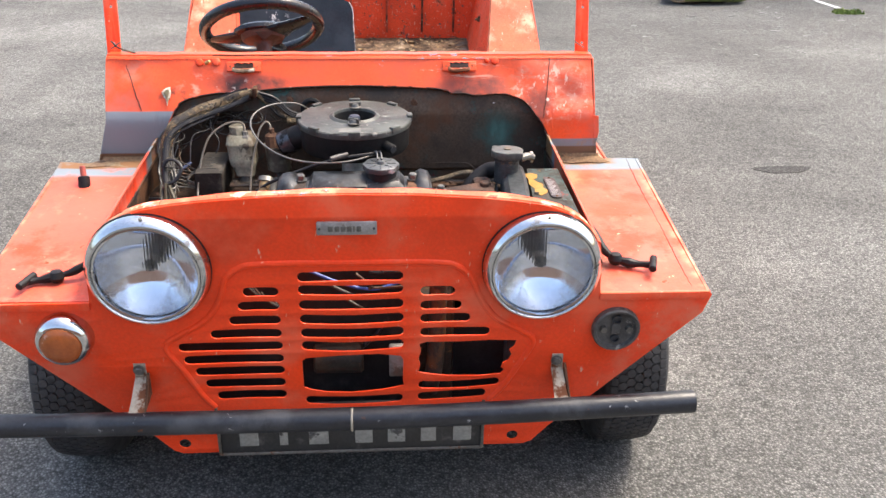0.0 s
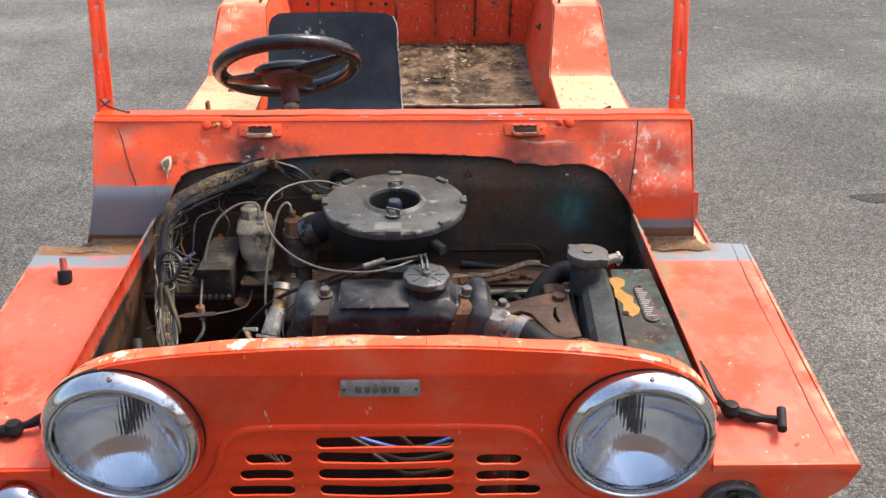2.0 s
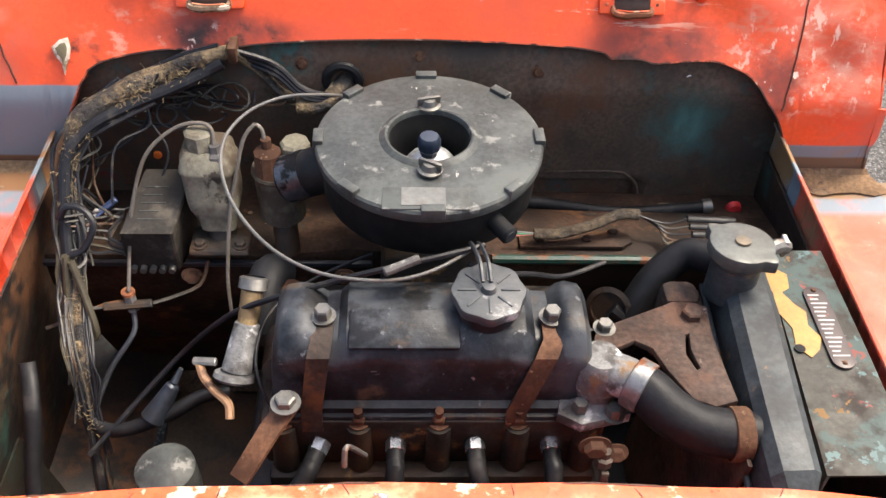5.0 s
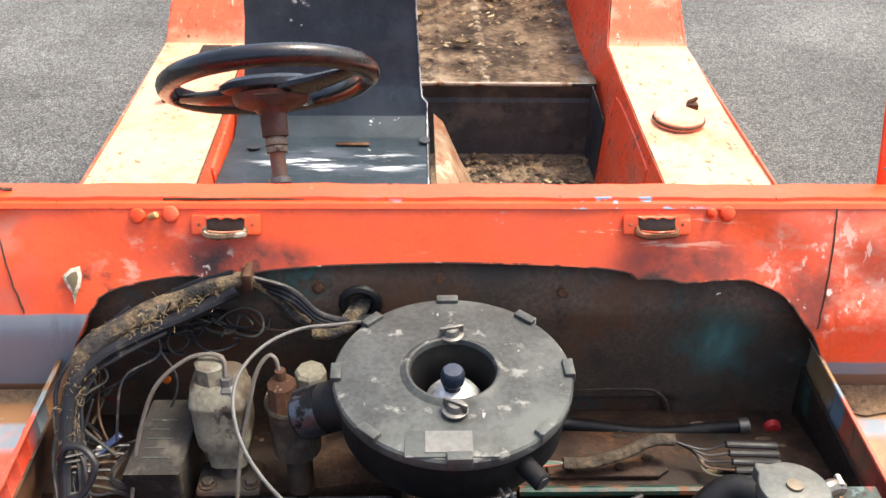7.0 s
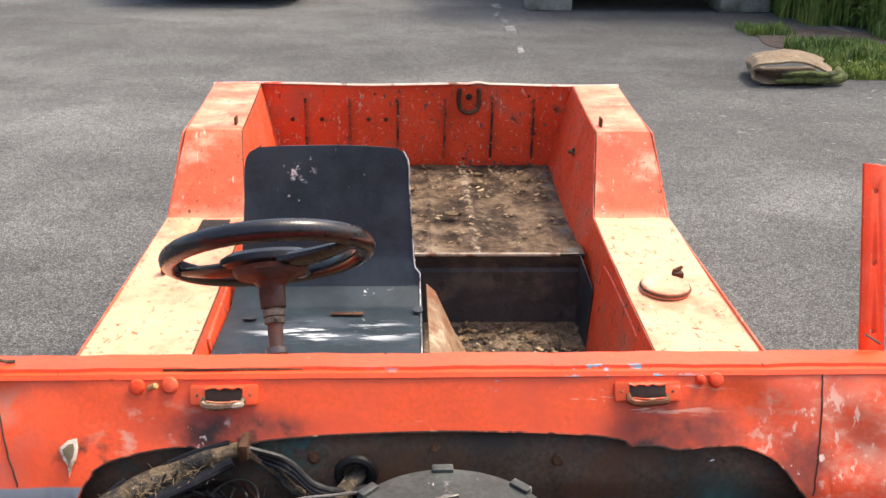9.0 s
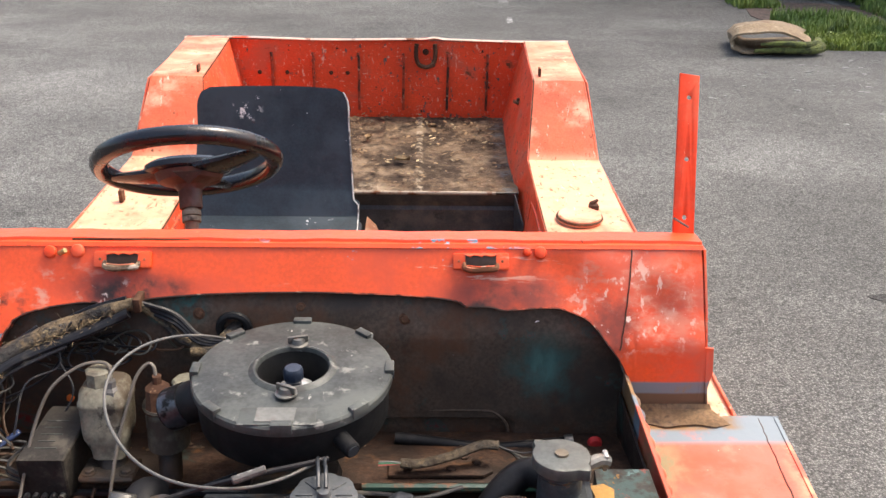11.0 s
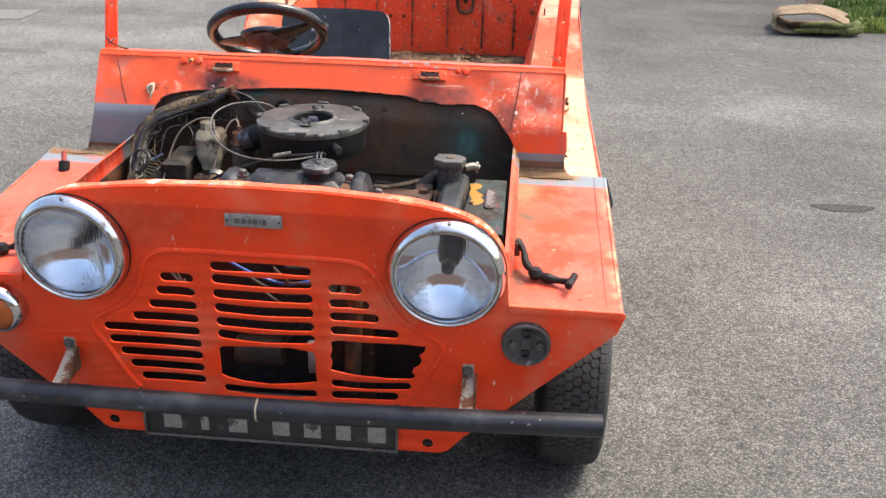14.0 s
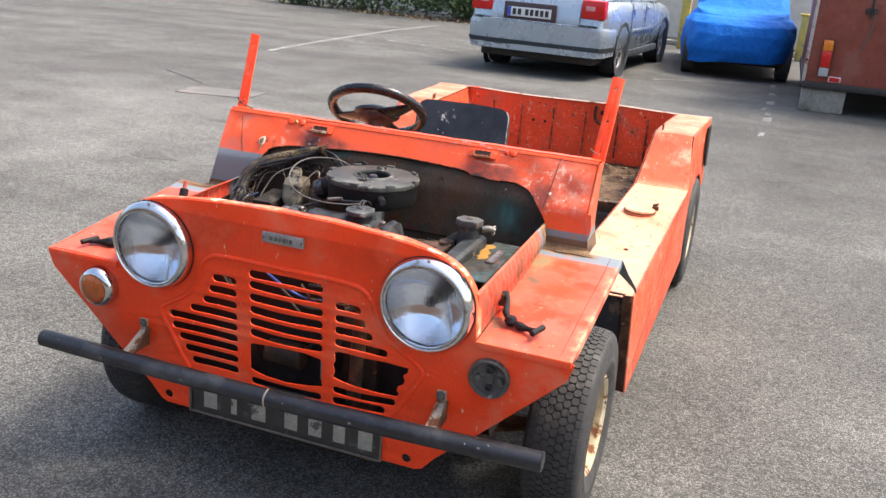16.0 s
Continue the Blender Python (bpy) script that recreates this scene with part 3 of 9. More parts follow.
for s, cz in ((-1, 0.659), (1, 0.653)):
    m = basis((s * 0.345, panel_y(cz) - 0.001, cz), (1, 0, 0), (0, -0.055, 1))
    lamp = part("headlamp", lathe([(0.100, -0.004), (0.1062, 0.0), (0.1070, 0.008), (0.1055, 0.017), (0.1015, 0.0245), (0.0970, 0.0285), (0.0940, 0.0290), (0.0925, 0.0270), (0.0918, 0.0225), (0.0890, 0.0225), (0.0875, 0.020), (0.097, 0.012), (0.100, -0.004)], m, 72), chrome, car, "round headlamp with a chrome rim")
    part("rubber_seal", lathe([(0.1035, -0.003), (0.1078, -0.002), (0.1078, 0.003), (0.106, 0.004), (0.1035, -0.003)], m, 64), rubber, lamp)
    rim2 = tube([(0.0895 * math.cos(a / 36 * math.pi), 0.0895 * math.sin(a / 36 * math.pi), 0.0245) for a in range(72)], 0.0024, 8, 1, True)
    bmesh.ops.transform(rim2, matrix=m, verts=rim2.verts)
    part("inner_rim", rim2, chrome, lamp)
    part("reflector", lathe([(r_, -0.034 + r_ * r_ / 0.157) for r_ in (0.012, 0.02, 0.03, 0.04, 0.05, 0.06, 0.07, 0.08, 0.0868)] + [(0.0874, 0.0215)], m, 64), reflector, lamp)
    part("bulb_holder", lathe([(0, 0.0), (0.006, -0.001), (0.0085, -0.006), (0.0125, -0.012), (0.0125, -0.033), (0, -0.034)], m, 20), black_steel, lamp)
    # domed lens
    b = B()
    n, prev = 96, None
    rows = []
    for k in range(13):
        r = 0.0862 * k / 12
        row = []
        for i in range(n):
            a = 2 * math.pi * i / n
            x, y = r * math.cos(a), r * math.sin(a)
            dome = 0.0235 + 0.013 * (1 - (r / 0.0862) ** 2)
            row.append((x, y, dome))
        rows.append(row)
    front_v = [[b.verts.new(q) for q in row] for row in rows[1:]]
    tip = b.verts.new((0, 0, 0.0365))
    for i in range(n):
        b.faces.new((tip, front_v[0][i], front_v[0][(i + 1) % n]))
        for k in range(11):
            b.faces.new((front_v[k][i], front_v[k + 1][i], front_v[k + 1][(i + 1) % n], front_v[k][(i + 1) % n]))

    def inner(x, y):
        return 0.0205 + 0.013 * (1 - (x * x + y * y) / 0.0862 ** 2)
    back_v = []
    for k in range(1, 13):
        r = 0.0862 * k / 12
        back_v.append([b.verts.new((r * math.cos(2 * math.pi * i / n), r * math.sin(2 * math.pi * i / n), inner(r * math.cos(2 * math.pi * i / n), r * math.sin(2 * math.pi * i / n)))) for i in range(n)])
    tip2 = b.verts.new((0, 0, inner(0, 0)))
    for i in range(n):
        j = (i + 1) % n
        b.faces.new((tip2, back_v[0][j], back_v[0][i]))
        for k in range(11):
            b.faces.new((back_v[k][i], back_v[k][j], back_v[k + 1][j], back_v[k + 1][i]))
        b.faces.new((front_v[11][i], back_v[11][i], back_v[11][j], front_v[11][j]))
    bmesh.ops.transform(b, matrix=m, verts=b.verts)
    le = part("lens", b, lens_glass, lamp, "ribbed glass lens", 60)
    le.visible_shadow = False
    add_screw = hexbolt(m @ Vector((0.004, 0.1045, 0.0185)), (0, -0.5, 0.9), 0.0035, 0.003, False)
    part("rim_screw", add_screw, steel, lamp)

# indicators: one with its amber lens, one bare
m = basis((-0.510, panel_y(0.525) - 0.001, 0.523), (1, 0, 0), (0, -0.055, 1))
ind = part("indicator_lamp", lathe([(0.040, -0.002), (0.050, 0.0), (0.0505, 0.014), (0.048, 0.024), (0.042, 0.032), (0.037, 0.034), (0.036, 0.028), (0.036, 0.0)], m, 48), chrome, car, "round indicator with an amber lens")
part("amber_lens", lathe([(0.0365, 0.026), (0.0355, 0.036), (0.030, 0.042), (0.018, 0.0455), (0, 0.0465)], m, 48), amber, ind)
m = basis((0.494, panel_y(0.515) - 0.001, 0.515), (1, 0, 0), (0, -0.055, 1))
grey_cast = mat("grey_cast_backplate", (0.085, 0.08, 0.075), 0.55, 0.2, (((0.05, 0.045, 0.04), 18, 0.5, 0.6, 0.7), ((0.26, 0.25, 0.23), 50, 0.6, 0.66, 0.5)), (30, 0.2))
ind = part("indicator_base", lathe([(0, 0.004), (0.030, 0.004), (0.036, 0.006), (0.038, 0.013), (0.0425, 0.014), (0.045, 0.011), (0.0455, 0.0), (0.04, -0.002)], m, 48), grey_cast, car, "bare indicator base with its lens missing")
for dx, dz, r in ((0, 0.021, 0.009), (0, -0.021, 0.0085)):
    part("bulb_socket", lathe([(r, 0.003), (r, 0.009), (r * 0.72, 0.0095), (r * 0.7, 0.005), (0, 0.005)], m @ Matrix.Translation((dx, dz, 0)), 20), black_steel, ind)
for dx in (-0.023, 0.025):
    part("screw_boss", lathe([(0, 0.011), (0.006, 0.011), (0.007, 0.004)], m @ Matrix.Translation((dx, 0.0, 0)), 16), steel, ind)
part("raised_ridge", box((-0.009, -0.012, 0.004), (0.009, 0.012, 0.008), 0.002, m), grey_cast, ind)

# bumper pipe, its brackets and the number plate
bl = spline([(-0.640, -0.050, 0.376), (-0.3, -0.052, 0.373), (0, -0.052, 0.372), (0.3, -0.051, 0.377), (0.640, -0.049, 0.388)], 8)
b = tube(bl, 0.0215, 24, 1)
bumper = part("bumper", b, blackpipe, car, "chipped black steel pipe bumper")
part("weld_mark", tube([(0, -0.052 + 0.0219 * math.cos(a), 0.372 + 0.0219 * math.sin(a)) for a in np.linspace(1.6, 4.6, 9)], 0.0022, 6, 1), ivory, bumper)
for x in (-0.640, 0.640):
    z = 0.376 if x < 0 else 0.388
    part("pipe_end", lathe([(0, 0.0), (0.017, 0.0), (0.0175, 0.001), (0.0, 0.0012)], basis((x + math.copysign(0.0005, x), -0.05, z), (0, 1, 0), (0, 0, 1 if x > 0 else -1)), 20), black_steel, bumper)
for s in (-1, 1):
    x = 0.390 * s
    rows = [[(x - 0.011, panel_y(0.455) - 0.004, 0.458), (x + 0.010, panel_y(0.455) - 0.004, 0.458)],
            [(x - 0.011, panel_y(0.43) - 0.004, 0.428), (x + 0.011, panel_y(0.43) - 0.004, 0.428)],
            [(x - 0.012, -0.030, 0.402), (x + 0.013, -0.030, 0.402)], [(x - 0.013, -0.056, 0.391), (x + 0.014, -0.056, 0.391)]]
    br = part("bumper_bracket", strip(rows, 0.004), ivory, car, "rusty cream bumper bracket")
    part("bolt", hexbolt((x - 0.002, panel_y(0.445) - 0.004, 0.445), (0, -1, 0), 0.0075, 0.007), steel, br)
    part("web", strip([[(x + 0.014, -0.050, 0.393), (x + 0.012, 0.016, 0.393)], [(x + 0.014, -0.028, 0.404), (x + 0.012, 0.016, 0.404)], [(x + 0.012, 0.012, 0.438), (x + 0.012, 0.018, 0.438)]], 0.004), rusty, br)
b = plate([[(-0.262, 0.0), (0.252, 0.0), (0.252, 0.112), (-0.262, 0.112)]], 0.003, basis((0, 0.0265, 0.240), (1, 0, 0), (0, 0.02, 1)), 0.0012)
nplate = part("number_plate", b, plate_black, car, "bent black number plate with worn pale characters")
b = B()
for c in (((-0.262, 0.240), (0.252, 0.240)), ((0.252, 0.240), (0.252, 0.352)), ((-0.262, 0.240), (-0.262, 0.352))):
    add(b, tube([(c[0][0], 0.0225, c[0][1]), (c[1][0], 0.0225, c[1][1])], 0.0032, 8, 1))
part("plate_border", b, steel, nplate)
for x, w in ((-0.205, 0.036), (-0.138, 0.016), (-0.070, 0.038), (0.018, 0.034), (0.082, 0.034), (0.145, 0.030), (0.212, 0.036)):
    part("plain_bar", box((x - w / 2, 0.0225, 0.258), (x + w / 2, 0.0255, 0.335), 0.001), plate_white, nplate)

# wings
crack_dark = mat("dark_paint_crack", (0.07, 0.03, 0.018), 0.8)
seam_rust = mat("rusty_orange_seam", (0.40, 0.10, 0.04), 0.7, 0, ((RUST, 20, 0.45, 0.55, 0.8),))
for s in (-1, 1):
    def wing(u, v):
        x = 0.457 + 0.205 * u
        y = 0.012 + 0.538 * v
        z = 0.592 + 0.061 * v + 0.0025 * math.sin(x * 37 + s) * math.sin(y * 19) - 0.002 * math.sin(v * 3.14)
        return (s * x, y, z)
    wg = part("wing", sheet(wing, 14, 34, 0.003), paint_top, car, "faded orange flat wing with a cracked seam")
    edge = [[], [], []]
    for k in range(24):
        y = 0.010 + 0.538 * k / 23
        z = 0.592 + 0.1134 * (y - 0.012)
        edge[0].append((s * 0.657, y, z + 0.001)), edge[1].append((s * 0.6635, y, z - 0.001)), edge[2].append((s * (0.664 - 0.012 * (y < 0.05)), y + (0.0 if s else 0), z - 0.018))
    part("wing_edge", strip(edge, 0.002), paint_top, wg)
    b = B()
    pts = []
    for k in range(60):
        y = 0.03 + 0.515 * k / 59
        uu = (0.634 + 0.0034 * noise.noise((k * 0.83, s, 0)) - 0.457) / 0.205
        pts.append(Vector(wing(uu, (y - 0.012) / 0.538)) + Vector((0, 0, 0.0001)))
    part("seam", tube(pts, 0.0013, 5, 1, radii=[0.0005, 0.0011, 0.0006, 0.0013, 0.0005]), crack_dark, wg)
    if s < 0:
        part("cross_crack", tube([Vector(wing((x - 0.457) / 0.205, (0.418 + 0.002 * noise.noise((x * 80, 0, 0)) - 0.012) / 0.538)) + Vector((0, 0, 0.0001)) for x in np.linspace(0.465, 0.632, 30)], 0.0008, 5, 1), crack_dark, wg)
    part("front_flange", box((s * 0.56 - 0.103, 0.006, 0.578), (s * 0.56 + 0.103, 0.0125, 0.5935), 0.002), paint, wg)
    fl = [[(s * 0.615, 0.552, 0.652), (s * 0.6645, 0.550, 0.652)], [(s * 0.652, 0.585, 0.608), (s * 0.680, 0.585, 0.606)], [(s * 0.682, 0.640, 0.560), (s * 0.695, 0.640, 0.558)], [(s * 0.694, 0.680, 0.527), (s * 0.698, 0.680, 0.527)]]
    part("torn_flap", strip(fl, 0.002), grey_primer, wg, "torn grey-primed metal flap", 15)
    # ribbed side of the engine bay
    rib = [0.0045 * (1 - math.cos(2 * math.pi * k / 5)) * (4 < k < 92) for k in range(101)]
    ry_ = [0.020 + 0.590 * k / 100 for k in range(101)]
    rows = [[(s * 0.455, ry_[k], 0.596 + 0.05 * k / 100) for k in range(101)],
            [(s * (0.4535 + rib[k] * 0.3), ry_[k], 0.622 + 0.040 * k / 100) for k in range(101)],
            [(s * (0.4530 + rib[k]), ry_[k], 0.634 + 0.034 * k / 100) for k in range(101)],
            [(s * (0.4520 + rib[k]), ry_[k], 0.668 + 0.024 * k / 100) for k in range(101)],
            [(s * (0.4510 + rib[k] * 0.3), ry_[k], 0.680 + 0.018 * k / 100) for k in range(101)],
            [(s * 0.450, ry_[k], 0.690 + 0.016 * k / 100) for k in range(101)],
            [(s * 0.445, ry_[k], 0.6925 + 0.016 * k / 100) for k in range(101)]]
    part("bay_side_rail", strip(rows, 0.002), paint_top, car, "ribbed orange edge rail beside the engine bay")
    # inner wing below, towards the engine
    wing_inside = bpy.data.materials.get("rusty_inner_wing") or mat("rusty_inner_wing", (0.026, 0.016, 0.011), 0.6, 0, (((0.11, 0.045, 0.018), 9, 0.5, 0.62, 0.7), ((0.03, 0.07, 0.055), 6, 0.56, 0.66, 0.6), ((0.012, 0.010, 0.009), 14, 0.52, 0.62, 0.6)), (30, 0.25), (60, 0.5, 0.004))
    part("inner_wing", strip([[(s * 0.4495, 0.03 + 0.578 * k / 6, 0.648 + 0.016 * k / 6) for k in range(7)], [(s * 0.453, 0.03 + 0.578 * k / 6, 0.60) for k in range(7)], [(s * 0.478, 0.05 + 0.555 * k / 6, 0.45) for k in range(7)], [(s * 0.485, 0.10 + 0.48 * k / 6, 0.33) for k in range(7)], [(s * 0.37, 0.14 + 0.44 * k / 6, 0.295) for k in range(7)]], 0.003), wing_inside, car, "rusty brown inner wing with green paint remains")

# rubber hold-down straps on the wings
for s in (-1, 1):
    x0 = 0.462 if s > 0 else -0.462
    hk = part("hook_bracket", box((x0 - 0.012, 0.155, 0.622), (x0 + 0.012, 0.185, 0.652), 0.004), rusty, car)
    if s > 0:
        pts = [(0.468, 0.168, 0.648), (0.480, 0.15, 0.640), (0.487, 0.12, 0.626), (0.505, 0.10, 0.617), (0.528, 0.09, 0.613), (0.548, 0.083, 0.613), (0.570, 0.075, 0.615)]
    else:
        pts = [(-0.468, 0.10, 0.640), (-0.482, 0.09, 0.628), (-0.505, 0.082, 0.617), (-0.53, 0.075, 0.613), (-0.555, 0.066, 0.611), (-0.577, 0.055, 0.612)]
    b = tube(pts, 0.0075, 10, 4, radii=[0.010, 0.006, 0.0085, 0.0055, 0.0105, 0.006, 0.007])
    st = part("hold_down_strap", b, rubber, car, "black rubber bonnet strap")
    e = Vector(pts[-1])
    part("toggle", rod(e + Vector((-0.006, -0.024, 0.002)), e + Vector((0.008, 0.022, 0.004)), 0.0070, None, 12, 0.002), rubber, st)
    part("knuckle", lathe([(0, -0.012), (0.010, -0.01), (0.0155, 0), (0.010, 0.01), (0, 0.012)], Matrix.Translation(Vector(pts[3])), 14), rubber, st)
b = rod((-0.579, 0.437, 0.638), (-0.581, 0.449, 0.662), 0.0125, None, 16, 0.002)
red_brown_pin = mat("faded_red_pin", (0.34, 0.07, 0.05), 0.6)
stud = part("rubber_stud", b, rubber, car)
part("stud_pin", rod((-0.581, 0.448, 0.660), (-0.584, 0.459, 0.682), 0.0065, 0.006, 12, 0.001), red_brown_pin, stud)

# scuttle
SC = basis((0, 0.572, 0.750), (1, 0, 0), (0, 0.6, 1))
V0 = -0.004
op = [(0.460, -0.1065), (0.456, -0.07), (0.450, -0.045), (0.435, -0.015), (0.416, 0.0112), (0.397, 0.0362), (0.373, 0.0498), (0.346, 0.0567), (0.309, 0.0555), (0.278, 0.0527), (0.268, 0.0545), (0.255, 0.0579), (0.224, 0.0579), (0.216, 0.064),
      (0.205, 0.0665), (0.174, 0.0707), (0.110, 0.0744), (0.0, 0.0768), (-0.113, 0.0744), (-0.157, 0.0719), (-0.201, 0.0682), (-0.228, 0.0637), (-0.262, 0.0625), (-0.273, 0.057), (-0.284, 0.0626), (-0.324, 0.0588), (-0.363, 0.0506),
      (-0.393, 0.0366), (-0.414, -0.0029), (-0.430, -0.035), (-0.438, -0.055), (-0.450, -0.1065)]
DENTS = ((-0.50, 0.118, 0.030, -0.006), (-0.47, 0.060, 0.035, 0.004), (0.50, 0.050, 0.028, -0.006), (0.495, 0.105, 0.022, 0.005), (0.53, 0.010, 0.025, 0.005), (0.47, -0.02, 0.025, -0.005), (-0.31, 0.080, 0.032, -0.004), (0.36, 0.095, 0.04, -0.004), (0.515, 0.078, 0.016, 0.004), (0.40, 0.12, 0.03, 0.003))


def scuttle_at(x, v, off=0.0):
    """A point of the scuttle: sloped above, upright below the fold."""
    w = min(1.0, max(0.0, (abs(x) - 0.25) / 0.15))
    d = 0.0010 * noise.noise((x * 6, v * 6, 1)) + 0.0032 * w * noise.noise((x * 15, v * 15, 2)) + sum(h * math.exp(-((x - cx) ** 2 + (v - cv) ** 2) / r ** 2) for cx, cv, r, h in DENTS)
    d = d * min(1.0, (0.141 - v) / 0.02) + off
    if v >= V0:
        return SC @ Vector((x, v, d))
    base = SC @ Vector((x, V0, 0))
    x += math.copysign(max(0.0, abs(x) - 0.45) / 0.103 * (0.030 if x < 0 else 0.013) * (V0 - v) / 0.10, x)
    return Vector((x, base.y - d * 0.86, base.z + (v - V0)))


xs = sorted({round(-0.553 + 1.106 * k / 78, 4) for k in range(79)} | {q[0] for q in op} | {0.4605, -0.4505})
ox, ov = [q[0] for q in op[::-1]], [q[1] for q in op[::-1]]


def scuttle_f(u, v):
    x = xs[round(u * (len(xs) - 1))]
    low = float(np.interp(x, ox, ov)) if ox[0] <= x <= ox[-1] else -0.1065
    return scuttle_at(x, low + (0.141 - low) * v)


WORN, PINK, GLOW = (0.66, 0.19, 0.11), (0.62, 0.125, 0.07), (0.74, 0.33, 0.22)
soot_paint = mat("sooted_orange_paint", (0.84, 0.096, 0.020), 0.34, 0, (
    ((0.72, 0.09, 0.03), 6, 0.46, 0.66, 0.42), (PINK, 8, 0.40, 0.60, 0.45, None, (("X", 0.36, 0.50),)), (PINK, 10, 0.44, 0.62, 0.45, None, (("X", -0.40, -0.52),)), (WORN, 24, 0.46, 0.62, 0.42, (1, 1, 2.2), (("S", (0.50, 0.60, 0.80), (0.085, 0.2, 0.085)),)), (GLOW, 22, 0.50, 0.66, 0.4, (1, 1, 1.4), (("S", (0.47, 0.60, 0.80), (0.13, 0.25, 0.09)),)), ((0.80, 0.52, 0.40), 70, 0.56, 0.62, 0.5, (1, 1, 0.4), (("S", (0.46, 0.60, 0.80), (0.13, 0.25, 0.08)),)),
    (WORN, 26, 0.48, 0.64, 0.42, (1, 1, 2.5), (("S", (0.40, 0.62, 0.845), (0.10, 0.2, 0.030)),)), (GLOW, 30, 0.52, 0.64, 0.45, (1, 1, 1.6), (("S", (-0.31, 0.61, 0.815), (0.11, 0.2, 0.040)),)), (WORN, 12, 0.40, 0.56, 0.42, None, (("S", (-0.50, 0.62, 0.845), (0.035, 0.2, 0.028)),)),
    ((0.22, 0.04, 0.025), 10, 0.26, 0.60, 0.6, (1, 1, 1.4), (("S", (0.285, 0.605, 0.812), (0.13, 0.2, 0.038)),)), ((0.22, 0.04, 0.025), 10, 0.28, 0.62, 0.6, (1, 1, 1.4), (("S", (-0.245, 0.605, 0.818), (0.12, 0.2, 0.034)),)), ((0.25, 0.05, 0.03), 12, 0.36, 0.62, 0.6, None, (("S", (0.425, 0.59, 0.775), (0.05, 0.2, 0.060)),)),
    (SOOT, 22, 0.40, 0.62, 0.7, None, (("S", (0.275, 0.60, 0.808), (0.10, 0.2, 0.028)),)), (SOOT, 22, 0.42, 0.64, 0.7, None, (("S", (-0.225, 0.60, 0.815), (0.10, 0.2, 0.026)),)), (SOOT, 20, 0.46, 0.62, 0.7, None, (("S", (-0.40, 0.60, 0.785), (0.05, 0.2, 0.04)),)), ((0.85, 0.66, 0.55), 46, 0.58, 0.62, 0.6, None, (("S", (-0.27, 0.605, 0.815), (0.05, 0.2, 0.022)),)), ((0.85, 0.66, 0.55), 46, 0.58, 0.62, 0.6, None, (("S", (0.43, 0.59, 0.775), (0.05, 0.2, 0.05)),)), (PALE, 60, 0.70, 0.72, 0.6), (DARKRUST, 50, 0.70, 0.72, 0.7), ((0.22, 0.46, 0.55), 60, 0.63, 0.645, 0.5, (0.6, 1, 1), (("S", (0.16, 0.645, 0.862), (0.17, 0.2, 0.016)),)), ((0.80, 0.55, 0.40), 60, 0.60, 0.64, 0.5, (0.12, 1, 1), (("S", (0.12, 0.63, 0.845), (0.30, 0.2, 0.03)),)),
    (PRIMER, 12, 0.10, 0.2, 0.55, None, (("Z", 0.699, 0.695), ("X", 0.0, 0.1))), (PRIMER, 12, 0.10, 0.2, 0.55, None, (("Z", 0.767, 0.764), ("X", 0.0, -0.1))), ((0.27, 0.20, 0.12), 18, 0.52, 0.60, 0.7, None, (("Z", 0.70, 0.68), ("X", -0.46, -0.44))),
    ((0.17, 0.10, 0.055), 12, 0.10, 0.2, 0.8, None, (("Z", 0.681, 0.677), ("X", 0.0, 0.1))), ((0.17, 0.08, 0.035), 12, 0.10, 0.2, 0.8, None, (("Z", 0.672, 0.668), ("X", 0.0, -0.1))), ((0.07, 0.04, 0.025), 16, 0.46, 0.62, 0.8, None, (("Z", 0.670, 0.655),))), (6, 0.08), (26, 0.25, 0.003), spec=0.5)
paint_chip = mat("chipped_scuttle_paint", (0.78, 0.075, 0.016), 0.38, 0, (((0.72, 0.22, 0.12), 14, 0.62, 0.70, 0.5), (DARKRUST, 34, 0.665, 0.69, 0.8), ((0.16, 0.36, 0.46), 30, 0.57, 0.59, 0.6, (0.5, 1, 1), (("X", -0.1, 0.0), ("X", 0.32, 0.26), ("Y", 0.658, 0.654)))), (8, 0.1), (20, 0.4, 0.004))
scut = part("scuttle", sheet(scuttle_f, len(xs) - 1, 18, 0.003), soot_paint, car, "dented orange scuttle panel with soot stains", 50)
fold = [[], [], [], [], [], [], []]
for k in range(41):
    x = -0.555 + 1.11 * k / 40
    w = 0.0005 * math.sin(x * 31) + 0.0005 * math.sin(x * 77)
    for j, (y, z) in enumerate(((0.6425, 0.8675), (0.646, 0.8712), (0.653, 0.8708), (0.655, 0.8745), (0.662, 0.8740), (0.689, 0.872), (0.692, 0.850))):
        fold[j].append((x, y + w * 0.5, z + w * (j > 1)))
part("scuttle_top", strip(fold, 0.002), paint_chip, scut, "chipped folded edge")
part("dash_back", box((-0.545, 0.688, 0.60), (0.545, 0.692, 0.866)), paint_in, scut)
foot_rust = mat("dusty_rust", (0.16, 0.095, 0.048), 0.85, 0, ((DARKRUST, 22, 0.56, 0.66, 0.85), ((0.25, 0.19, 0.115), 10, 0.5, 0.66, 0.9)), (18, 0.25), (40, 0.7, 0.004))
